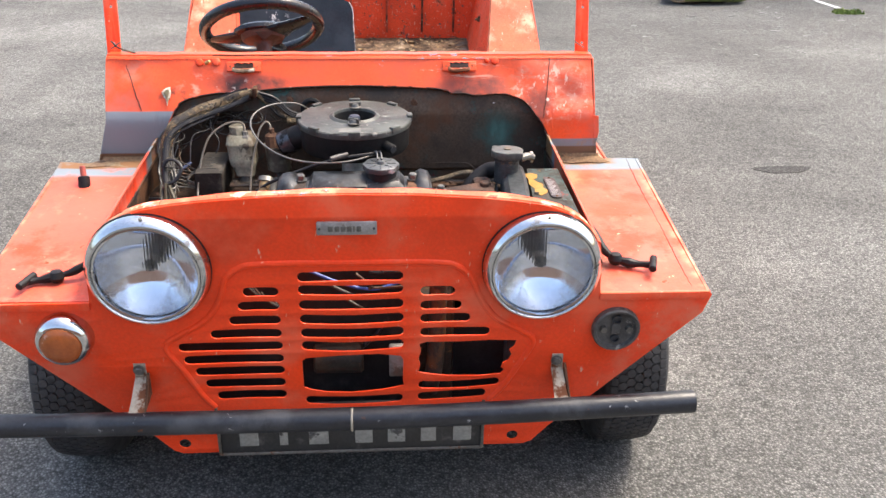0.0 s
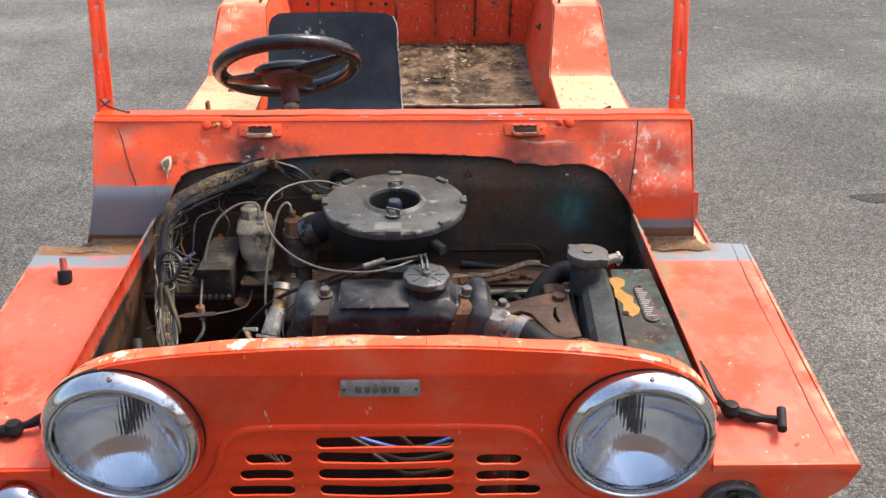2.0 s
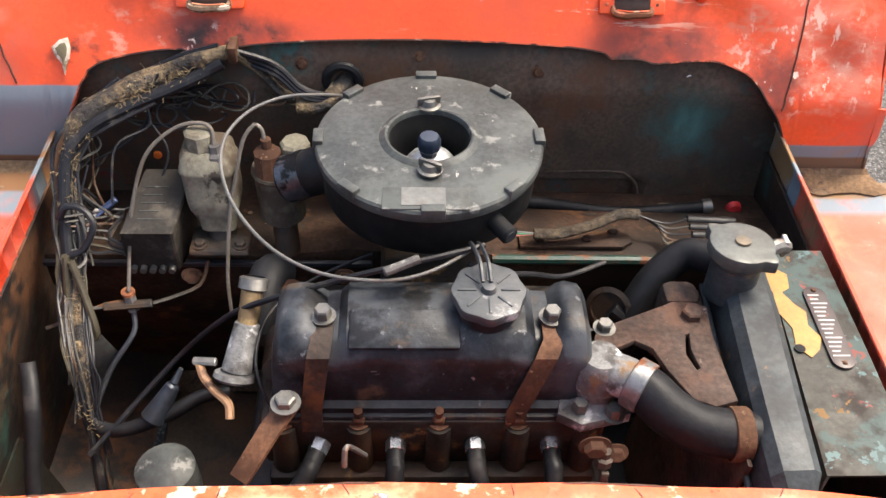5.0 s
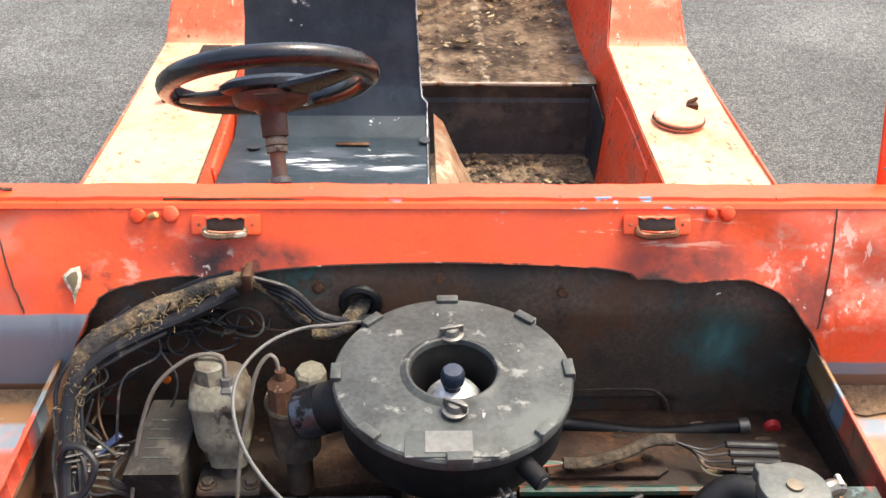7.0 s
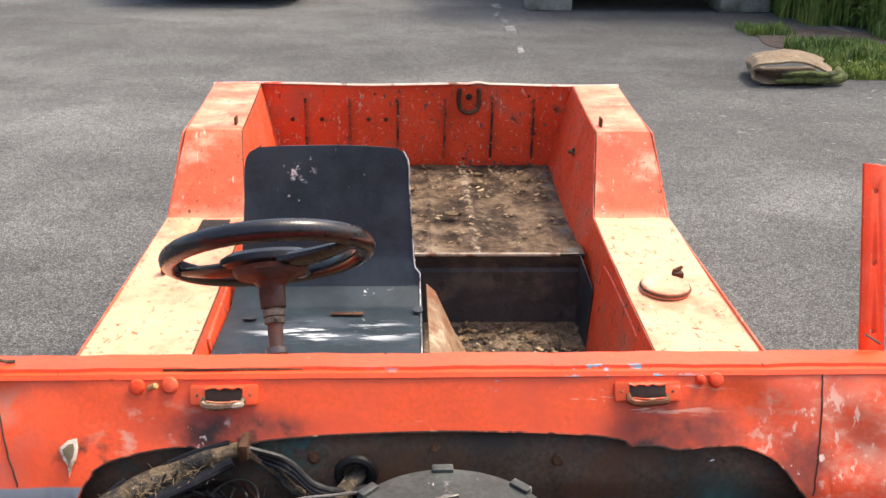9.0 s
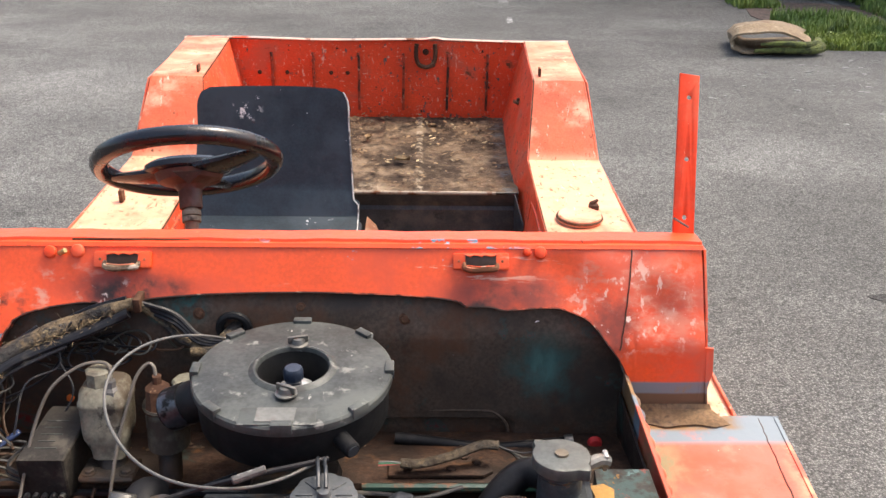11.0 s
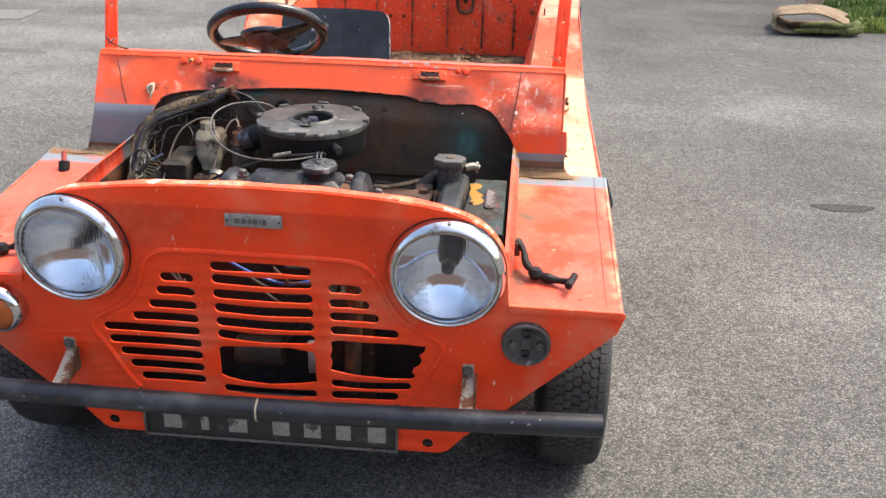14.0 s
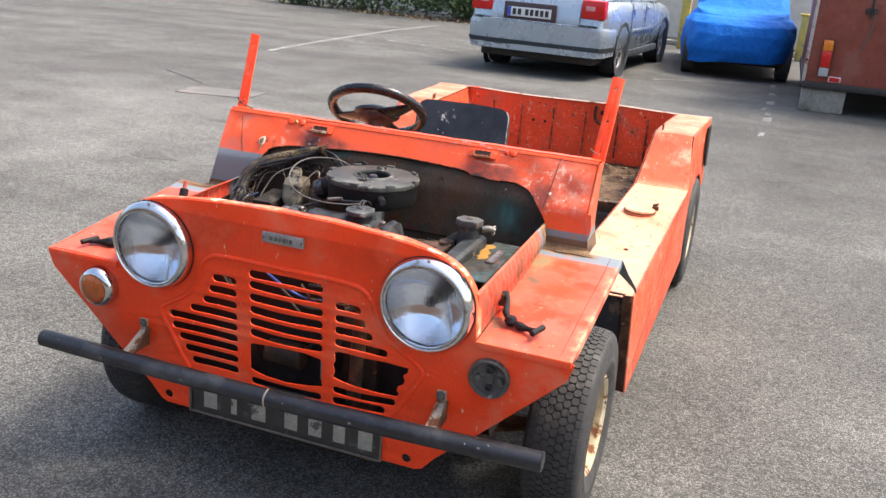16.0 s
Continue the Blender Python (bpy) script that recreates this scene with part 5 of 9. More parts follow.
# steering wheel
c, n_ = Vector((-0.2514, 1.031, 0.8535)), Vector((-0.110, 0.592, 0.798)).normalized()
m = Matrix.Translation(c) @ n_.to_track_quat("Z", "Y").to_matrix().to_4x4()
grip = mat("worn_black_grip", (0.008, 0.009, 0.012), 0.24, 0, (((0.022, 0.011, 0.010), 8, 0.62, 0.70, 0.4),), (30, 0.2), (140, 0.12, 0.001))
b = tube([(0.1495 * math.cos(a / 24 * math.pi), 0.1495 * math.sin(a / 24 * math.pi), 0) for a in range(48)], 0.0160, 16, 1, True)
bmesh.ops.transform(b, matrix=m, verts=b.verts)
sw = part("steering_wheel", b, grip, car, "black three-spoke steering wheel")
for a in (150, 344, 244):
    ca, sa = math.cos(radians(a)), math.sin(radians(a))
    b = tube([(0.03 * ca, 0.03 * sa, -0.022), (0.08 * ca, 0.08 * sa, -0.016), (0.119 * ca, 0.119 * sa, -0.006), (0.144 * ca, 0.144 * sa, 0)], 0.014, 12, 4, radii=[0.036, 0.028, 0.020, 0.013] if a != 244 else [0.026, 0.020, 0.016, 0.012])
    for v in b.verts:
        v.co.z = -0.012 + (v.co.z + 0.012) * 0.40
    bmesh.ops.transform(b, matrix=m, verts=b.verts)
    part("spoke", b, grip, sw)
part("centre_pad", lathe([(0, -0.020), (0.056, -0.020), (0.066, -0.014), (0.066, -0.004), (0.056, 0.003), (0, 0.006)], m @ Matrix.Rotation(radians(3), 4, "Z") @ Matrix.Diagonal((1.15, 0.72, 1, 1)), 32), grip, sw)
hub_paint = mat("rusty_hub_paint", (0.060, 0.024, 0.015), 0.5, 0, ((DARKRUST, 20, 0.48, 0.60, 0.8), ((0.10, 0.04, 0.024), 12, 0.54, 0.66, 0.6)))
hub = part("hub", lathe([(0, -0.084), (0.0185, -0.083), (0.0195, -0.050), (0.026, -0.042), (0.050, -0.034), (0.058, -0.020), (0, -0.018)], m @ Matrix.Diagonal((1.05, 0.80, 1, 1)), 32), hub_paint, sw, "rusty steering hub")
side_ = 1.0 if (m.to_3x3() @ Vector((0, 1, 0))).y < 0 else -1.0
# dark solid triangle painted as the shade of the hub's opening
part("hub_hole", plate([[(-0.026, 0.010), (0.022, 0.010), (-0.001, -0.012)]], 0.010, m @ Matrix.Translation((0, side_ * 0.033, -0.034)) @ basis((0, 0, 0), (1, 0, 0), (0, side_ * 0.55, 1)), 0.001), hole_shade, hub)
col_end = c - n_ * 0.44
part("steering_column", rod(c - n_ * 0.045, col_end, 0.0118, None, 20), mat("worn_column_paint", (0.10, 0.062, 0.042), 0.55, 0.1, ((RUST, 14, 0.45, 0.6, 0.7), ((0.3, 0.27, 0.24), 20, 0.6, 0.66, 0.6))), sw)
for d, r in ((0.092, 0.0168), (0.103, 0.0160), (0.150, 0.0165), (0.163, 0.0165), (0.178, 0.0175)):
    part("column_clip", lathe([(0.011, -0.0055), (r, -0.0045), (r, 0.0045), (0.011, 0.0055)], m @ Matrix.Translation((0, 0, -d)), 20), steel if d > 0.14 else white_plastic, sw)

# road wheels
def tyre_mesh():
    prof = [(0.128, -0.058), (0.140, -0.066), (0.165, -0.0735), (0.172, -0.0745), (0.174, -0.0735), (0.195, -0.075), (0.220, -0.0715), (0.234, -0.066), (0.2385, -0.0605), (0.2425, -0.040), (0.2433, -0.015)]
    return lathe([(r, x) for r, x in prof] + [(r, -x) for r, x in prof[::-1]] + [prof[0]], Matrix.Rotation(radians(90), 4, "Y"), 96)


def tread_mesh():
    """Six-sided blocks in staggered rows, with narrow zigzag grooves between them."""
    vs_, fs_ = [], []
    cols_, n, pitch = 7, 76, 2 * math.pi / 76
    for c in range(cols_):
        xc = (c - 3) * 0.0175
        for i in range(n):
            a0 = (i + 0.5 * (c % 2)) * pitch
            hw, ha = 0.0083, pitch * 0.46
            if abs(c - 3) == 3:
                loop = ((-0.0078, -0.9), (-0.0078, 0.9), (0.0, 1.0), (0.0078, 0.9), (0.0078, -0.9), (0.0, -1.0))
            else:
                loop = ((-hw - 0.0018, 0.0), (-hw + 0.0016, 0.78), (0.0, 1.0), (hw + 0.0002, 0.62), (hw + 0.0016, 0.0), (hw - 0.0018, -0.80), (0.0, -1.0), (-hw + 0.0004, -0.66))
            k0, m_ = len(vs_), len(loop)
            for lift, inset in ((-0.003, 1.0), (0.0040, 1.0), (0.0046, 0.90)):
                for x, f in loop:
                    xx = xc + x * inset
                    r = 0.2432 - 0.0062 * (abs(xx) / 0.06) ** 3 + lift
                    a = a0 + f * ha * inset
                    vs_.append((xx, r * math.cos(a), r * math.sin(a)))
            for ring_ in (0, m_):
                fs_ += [(k0 + ring_ + q, k0 + ring_ + (q + 1) % m_, k0 + ring_ + m_ + (q + 1) % m_, k0 + ring_ + m_ + q) for q in range(m_)]
            fs_.append(tuple(range(k0 + 2 * m_, k0 + 3 * m_)))
    me = bpy.data.meshes.new("tread_blocks")
    me.from_pydata(vs_, [], fs_)
    b = B()
    b.from_mesh(me)
    bpy.data.meshes.remove(me)
    bmesh.ops.recalc_face_normals(b, faces=b.faces)
    return b


for s in (-1, 1):
    for y in (0.425, 2.455):
        wc = Vector((s * (0.610 if y < 1 else 0.632), y, 0.246))
        wm = Matrix.Translation(wc) @ Matrix.Rotation(0.3 * y, 4, "X")
        b = tyre_mesh()
        bmesh.ops.transform(b, matrix=wm, verts=b.verts)
        rim_m = Matrix.Translation(wc) @ Euler((0, radians(90 * s), 0)).to_matrix().to_4x4()
        wh = part("wheel", lathe([(0.0, 0.026), (0.03, 0.028), (0.05, 0.024), (0.060, 0.012), (0.085, 0.018), (0.104, 0.024), (0.112, 0.016), (0.117, 0.02), (0.118, 0.058), (0.128, 0.066), (0.133, 0.062), (0.131, 0.050), (0.126, -0.06)], rim_m, 48), wheel_cream, car, "cream steel wheel with flaking paint")
        ty = part("tyre", b, tyre_rubber, wh, "worn tyre with a zigzag tread", 40)
        b = tread_mesh()
        bmesh.ops.transform(b, matrix=wm, verts=b.verts)
        tagged(part("tread", b, tyre_rubber, ty, "staggered six-sided tread"), kind="stuff")
        for a in range(4):
            q = rim_m @ Vector((0.042 * math.cos(a * math.pi / 2), 0.042 * math.sin(a * math.pi / 2), 0.026))
            part("wheel_nut", hexbolt(q, (s, 0, 0), 0.010, 0.014, False), rusty, wh)
        # vent holes are black discs on the rim, shade given as colour
        for a in range(8):
            q = rim_m @ Vector((0.094 * math.cos(a * math.pi / 4), 0.094 * math.sin(a * math.pi / 4), 0.0205))
            part("vent_hole", lathe([(0, 0.0015), (0.010, 0.0015), (0.010, -0.002)], basis(q, (0, 1, 0), (0, 0, s)) @ Matrix.Diagonal((1, 1, 1, 1)), 12), black_steel, wh)
    part("suspension_arm", tube([(s * 0.36, 0.36, 0.22), (s * 0.45, 0.40, 0.215), (s * 0.56, 0.42, 0.20)], 0.018, 10, 3), rusty, car)
    part("tie_rod", tube([(s * 0.33, 0.24, 0.27), (s * 0.44, 0.28, 0.25), (s * 0.53, 0.36, 0.24)], 0.010, 8, 3), rusty, car)
part("front_subframe", box((-0.36, 0.20, 0.23), (0.36, 0.25, 0.28), 0.012), black_steel, car)
# black sheet added under the bay to keep it dark below
part("floor_pan", box((-0.39, 0.24, 0.19), (0.39, 0.70, 0.20), 0.004), black_steel, car)


# ---- the orange car: engine bay ----
def loft(sections, caps=True):
    b = B()
    rings_ = [[b.verts.new(p) for p in s_] for s_ in sections]
    for a, c in zip(rings_, rings_[1:]):
        n = len(a)
        for i in range(n):
            b.faces.new((a[i], a[(i + 1) % n], c[(i + 1) % n], c[i]))
    if caps:
        b.faces.new(rings_[0][::-1]), b.faces.new(rings_[-1])
    return b


def bulk(u, v):
    x = -0.452 + 0.904 * u
    z = 0.832 - 0.257 * v
    y = 0.603 + 0.30 * max(0.0, z - 0.75) + 0.6 * max(0.0, z - 0.79) + 0.0015 * noise.noise((x * 12, 0, z * 12))
    if abs(x - 0.06) < 0.235 and z < 0.612:
        y += 0.010
    return (x, y, z)


bulk_paint = mat("grimy_bulkhead_paint", (0.092, 0.066, 0.048), 0.66, 0, (
    ((0.115, 0.055, 0.030), 8, 0.46, 0.66, 0.7), ((0.052, 0.040, 0.031), 5, 0.48, 0.62, 0.6), ((0.03, 0.085, 0.075), 11, 0.58, 0.64, 0.5),
    ((0.045, 0.095, 0.084), 12, 0.40, 0.64, 0.5, None, (("S", (0.338, 0.605, 0.685), (0.082, 0.2, 0.088)),)), ((0.07, 0.15, 0.135), 16, 0.46, 0.64, 0.5, (1, 1, 0.4), (("S", (0.335, 0.605, 0.70), (0.030, 0.2, 0.060)),)),
    ((0.03, 0.12, 0.105), 14, 0.46, 0.58, 0.5, None, (("X", -0.22, -0.20), ("X", -0.13, -0.15), ("Z", 0.765, 0.775), ("Z", 0.815, 0.80))),
    ((0.16, 0.03, 0.025), 11, 0.60, 0.67, 0.6), ((0.38, 0.36, 0.32), 36, 0.66, 0.68, 0.7, (1, 1, 0.5), (("X", 0.16, 0.20), ("X", 0.27, 0.24), ("Z", 0.70, 0.72), ("Z", 0.775, 0.76)))), (20, 0.25), (50, 0.4, 0.003), spec=0.2)
bulkhead = part("bulkhead", sheet(bulk, 60, 30, 0.003), bulk_paint, car, "grimy dark bulkhead with green paint patches")
for x, z, r in ((-0.005, 0.790, 0.005), (-0.146, 0.781, 0.006), (0.139, 0.775, 0.006)):
    part("bulkhead_bolt", hexbolt((x, 0.602 + 0.30 * (z - 0.75), z), (0, -1, 0.3), r, 0.005), rusty, bulkhead)
# solid pale stub: the daylight through a drilled hole is painted on
part("light_hole", rod((0.3245, 0.616, 0.768), (0.3245, 0.6055, 0.7705), 0.0042, None, 16), mat("painted_daylight", (0.75, 0.74, 0.70), 0.6), bulkhead, "pale stub painted as daylight through a small drilled hole")
shelf_rows = ((0.604, 0.588), (0.560, 0.597), (0.520, 0.606), (0.475, 0.612), (0.460, 0.610), (0.455, 0.602), (0.455, 0.565), (0.50, 0.44), (0.60, 0.20))
part("shelf", strip([[(-0.450 + 0.9 * k / 10, y + 0.008 * (k < 5) * (y < 0.5) - 0.012 * (k < 4) * (y < 0.5), z) for k in range(11)] for y, z in shelf_rows], 0.003), bay_rust, bulkhead, "rusty shelf below the bulkhead")
green_edge = mat("green_paint_edge", (0.012, 0.045, 0.033), 0.4, 0, ((RUST, 16, 0.52, 0.6, 0.7),))
part("shelf_edge", tube([(0.085, 0.456, 0.606), (0.25, 0.4555, 0.606), (0.42, 0.456, 0.606)], 0.006, 8, 3), green_edge, bulkhead)
part("pressed_ridge", tube([(0.145, 0.602, 0.628), (0.25, 0.602, 0.628), (0.272, 0.602, 0.622), (0.286, 0.601, 0.606), (0.290, 0.600, 0.592)], 0.0030, 8, 4), bulk_paint, bulkhead)
part("cover_plate", plate([[(0.120, 0.468), (0.245, 0.468), (0.258, 0.478), (0.255, 0.506), (0.120, 0.506)]], 0.003, basis((0, 0.487, 0.6125), (1, 0, 0), (0, 1, -0.13)) @ Matrix.Translation((0, -0.487, 0)), 0.001), bay_rust, bulkhead)
for x, y in ((0.145, 0.480), (0.203, 0.482), (0.238, 0.498), (0.222, 0.512)):
    part("shelf_bolt", hexbolt((x, y, 0.6135 - 0.13 * (y - 0.487)), (0, 0, 1), 0.0065, 0.005), bay_rust, bulkhead)
part("grommet", tube([(-0.097 + 0.020 * math.cos(a), 0.601, 0.764 + 0.020 * math.sin(a)) for a in np.linspace(0, 2 * math.pi, 16, endpoint=False)], 0.006, 8, 1, True), rubber, bulkhead)

# engine block, head and rocker cover
engine = part("engine", box((-0.19, 0.10, 0.17), (0.20, 0.44, 0.545), 0.02), oily_iron, car, "oily rusty four-cylinder engine")
head = part("cylinder_head", box((-0.165, 0.205, 0.540), (0.185, 0.395, 0.612), 0.006), oily_iron, engine)
sec = []
prof = [(0.213, 0.612), (0.213, 0.624), (0.2205, 0.627), (0.2225, 0.678), (0.2255, 0.686), (0.2415, 0.7005), (0.249, 0.7045), (0.296, 0.7055), (0.312, 0.699), (0.320, 0.682), (0.326, 0.628), (0.333, 0.624), (0.333, 0.612)]
for x, sc_, lift in ((-0.150, 0.90, -0.028), (-0.147, 0.95, -0.012), (-0.138, 0.99, -0.003), (-0.125, 1, 0.0), (-0.113, 1, -0.002), (-0.098, 1, -0.014), (-0.085, 1, -0.012), (-0.076, 1, 0.0), (0.03, 1, 0.0), (0.098, 1, 0.0), (0.108, 1, -0.012), (0.124, 1, -0.013), (0.133, 1, 0.0), (0.142, 1, 0.004), (0.156, 0.99, 0.0), (0.163, 0.95, -0.012), (0.166, 0.90, -0.03)):
    sec.append([(x, 0.2735 + (y - 0.2735) * (sc_ if z > 0.63 else 1), z + (lift * (z - 0.63) / 0.075 if z > 0.63 else 0)) for y, z in prof])
rocker = part("rocker_cover", loft(sec), oily, engine, "black painted rocker cover", 40)
part("raised_panel", box((-0.074, -0.021, -0.004), (0.034, 0.021, 0.0035), 0.003, Matrix.Translation((0, 0.2475, 0.7015)) @ Matrix.Rotation(radians(17), 4, "X")), oily, engine)
part("gasket_lip", box((-0.156, 0.208, 0.609), (0.172, 0.338, 0.6165), 0.003), oily, engine)
pale_grey = mat("grey_plastic_cap", (0.050, 0.054, 0.056), 0.5, 0, (((0.09, 0.085, 0.08), 30, 0.55, 0.64, 0.6), ((0.36, 0.36, 0.35), 18, 0.6, 0.68, 0.5)), (30, 0.15))
m = Matrix.Translation((0.064, 0.264, 0.700))
oc = part("oil_filler_cap", lathe([(0.030, 0.0), (0.031, 0.030), (0.029, 0.034), (0, 0.034)], m, 32), rubber, engine, "oil filler cap with grey top")
sc = [(0.0335 * (1 + 0.035 * math.cos(8 * a)) * math.cos(a), 0.0355 * (1 + 0.035 * math.cos(8 * a)) * math.sin(a)) for a in np.linspace(0, 2 * math.pi, 64, endpoint=False)]
part("cap_top", plate([sc], 0.008, m @ Matrix.Translation((0, 0, 0.038)), 0.0015), pale_grey, oc)
for a in range(8):
    part("molded_rib", box((0.012, -0.0012, 0.0425), (0.030, 0.0012, 0.0448), 0.0004, m @ Matrix.Rotation(a * math.pi / 4, 4, "Z")), pale_grey, oc)
part("cap_centre", lathe([(0, 0.050), (0.006, 0.049), (0.008, 0.043)], m, 16), pale_grey, oc)
b = B()
for d in (-0.004, 0.004):
    add(b, tube([(0.062 + d, 0.268, 0.750), (0.060 + d, 0.288, 0.757), (0.056 + d, 0.315, 0.750), (0.054 + d, 0.338, 0.735)], 0.0022, 6, 4))
part("cap_strap", b, black_steel, oc)
iron_rust = mat("pitted_rusty_iron", (0.055, 0.034, 0.025), 0.75, 0, (((0.10, 0.052, 0.034), 16, 0.52, 0.64, 0.8), ((0.022, 0.016, 0.014), 10, 0.5, 0.62, 0.7), ((0.17, 0.12, 0.10), 60, 0.64, 0.68, 0.7)), (25, 0.3), (40, 0.8, 0.005), spec=0.25)
strap_iron = mat("dark_rusty_strap", (0.045, 0.033, 0.026), 0.55, 0.2, (((0.12, 0.055, 0.025), 20, 0.48, 0.6, 0.7), ((0.16, 0.15, 0.14), 40, 0.64, 0.68, 0.5)), (30, 0.25), (60, 0.4, 0.003), spec=0.2)
for x, x2, tone in ((-0.100, -0.112, strap_iron), (0.125, 0.092, rusty)):
    w = 0.0105
    rows = [[(x - w, 0.268, 0.6975), (x + w, 0.268, 0.6975)], [(x - w, 0.240, 0.697), (x + w, 0.240, 0.697)], [(x - w * 1.05 + (x2 - x) * 0.25, 0.2225, 0.688), (x + w * 1.05 + (x2 - x) * 0.25, 0.2225, 0.688)],
            [(x2 - w, 0.207, 0.625), (x2 + w, 0.207, 0.625)], [(x2 - w, 0.204, 0.598), (x2 + w, 0.204, 0.598)]]
    sp_ = part("hold_down_strap", strip(rows, 0.0025), tone, engine, "rusty steel strap")
    part("strap_bolt", hexbolt((x, 0.266, 0.699), (0, 0, 1), 0.0088, 0.012), steel, sp_)
for x in (-0.142, -0.066, 0.015, 0.095, 0.165):
    bs_ = part("head_stud", hexbolt((x, 0.2125, 0.606), (0, -0.15, 1), 0.0085, 0.010), rusty, engine)
    part("stud_tip", rod((x, 0.2115, 0.612), (x, 0.209, 0.626), 0.0045, None, 10), rusty, bs_)
    part("head_boss", rod((x, 0.204, 0.545), (x, 0.209, 0.603), 0.014, 0.013, 16), oily_iron, engine)
leads = (((-0.104, 0.205, 0.580), (-0.118, 0.170, 0.572), (-0.150, 0.135, 0.535), (-0.19, 0.10, 0.46), (-0.23, 0.12, 0.38)), ((-0.029, 0.205, 0.580), (-0.029, 0.172, 0.577), (-0.030, 0.140, 0.545), (-0.05, 0.115, 0.47), (-0.12, 0.10, 0.40)),
         ((0.052, 0.205, 0.580), (0.054, 0.172, 0.576), (0.064, 0.138, 0.545), (0.07, 0.11, 0.47), (0.0, 0.09, 0.40)), ((0.130, 0.205, 0.580), (0.131, 0.172, 0.577), (0.128, 0.138, 0.550), (0.122, 0.112, 0.48), (0.08, 0.09, 0.40)))
for ln in leads:
    p, q = Vector(ln[0]), Vector(ln[1])
    d = (q - p).normalized()
    pg = part("spark_plug", lathe([(0, 0), (0.0105, 0), (0.0105, 0.012), (0.008, 0.014), (0, 0.014)], axis_m(p, p + d)[0], 6), zinc, engine, "bright plug nut")
    part("plug_cap", tube([p + d * 0.012, p + d * 0.026, q, Vector(ln[2])], 0.0095, 12, 4), rubber, pg)
    part("plug_lead", tube([ln[2], ln[3], ln[4]], 0.0042, 8, 5), wire_black, pg)
part("exhaust_flange", box((-0.16, 0.185, 0.50), (0.18, 0.207, 0.545), 0.006), oily_iron, engine)
# thermostat housing and hoses
th = part("thermostat_housing", lathe([(0, 0.066), (0.018, 0.064), (0.025, 0.054), (0.027, 0.034), (0.024, 0.016), (0.034, 0.010), (0.036, 0.0), (0, 0)], Matrix.Translation((0.170, 0.226, 0.640)), 28), corroded, engine, "oxidised aluminium water outlet")
part("outlet_neck", tube([(0.172, 0.224, 0.684), (0.190, 0.214, 0.686), (0.207, 0.203, 0.686)], 0.021, 18, 4), corroded, th)
part("base_plate", plate([[(0.132, 0.196), (0.152, 0.184), (0.200, 0.196), (0.210, 0.245), (0.184, 0.268), (0.146, 0.264)]], 0.010, Matrix.Translation((0, 0, 0.645)), 0.002), corroded, th)
for x, y in ((0.152, 0.200), (0.184, 0.194), (0.182, 0.262)):
    part("housing_bolt", hexbolt((x, y, 0.650), (0, 0, 1), 0.008, 0.014), steel, th)
hose = part("radiator_hose", tube([(0.200, 0.206, 0.686), (0.214, 0.195, 0.685), (0.229, 0.176, 0.682), (0.250, 0.161, 0.679), (0.274, 0.155, 0.677), (0.306, 0.153, 0.675)], 0.0235, 20, 6), rubber, car, "black rubber radiator hose")
for p, d in (((0.205, 0.2035, 0.686), (0.80, -0.60, -0.04)), ((0.291, 0.154, 0.676), (1, 0, 0))):
    mm = axis_m(p, Vector(p) + Vector(d))[0]
    cl = part("hose_clip", lathe([(0.0240, -0.009), (0.0258, -0.008), (0.0258, 0.008), (0.0240, 0.009)], mm, 28), dull_clip if d[1] else rusty, hose, "wire hose clip")
    part("clip_screw", rod(mm @ Vector((-0.012, -0.025, 0)), mm @ Vector((0.012, -0.027, 0)), 0.006, None, 8, 0.001), steel, cl)
# radiator
sec = []
for y, x0, x1, z1 in ((0.362, 0.318, 0.356, 0.700), (0.350, 0.312, 0.361, 0.716), (0.28, 0.304, 0.359, 0.716), (0.18, 0.300, 0.353, 0.708), (0.10, 0.298, 0.349, 0.701), (0.084, 0.302, 0.343, 0.690)):
    sec.append([(x0, y, 0.30), (x0, y, z1 - 0.038), (x0 + 0.004, y, z1 - 0.012), (x0 + 0.013, y, z1 - 0.002), (x1 - 0.011, y, z1), (x1 - 0.003, y, z1 - 0.006), (x1, y, z1 - 0.022), (x1, y, 0.30)])
rad_paint = mat("grey_black_radiator_paint", (0.042, 0.048, 0.050), 0.5, 0.1, (((0.13, 0.13, 0.12), 16, 0.56, 0.68, 0.6), ((0.018, 0.02, 0.022), 8, 0.5, 0.62, 0.5), ((0.2, 0.12, 0.06), 22, 0.62, 0.68, 0.7)), (20, 0.25), (24, 0.5, 0.004), spec=0.3)
radiator = part("radiator", loft(sec), rad_paint, car, "grimy side-mounted radiator", 26)
part("side_seam", tube([(0.3035, 0.350, 0.672), (0.2985, 0.28, 0.672), (0.2955, 0.18, 0.664), (0.294, 0.105, 0.656)], 0.0035, 8, 4), rad_paint, radiator)
m = Matrix.Translation((0.320, 0.324, 0.710)) @ Matrix.Rotation(radians(-4), 4, "X")
part("filler_neck", lathe([(0.026, -0.02), (0.025, 0.024), (0.028, 0.028), (0.028, 0.034), (0, 0.034)], m, 28), rad_paint, radiator)
cap_o = []
for a in np.linspace(0, 2 * math.pi, 64, endpoint=False):
    ear = 0.0085 * (math.exp(-((a - 0.9) / 0.16) ** 2) + math.exp(-((a - 0.9 - math.pi) / 0.16) ** 2))
    cap_o.append(((0.0305 + ear) * math.cos(a - 1.75), (0.0305 + ear) * math.sin(a - 1.75)))
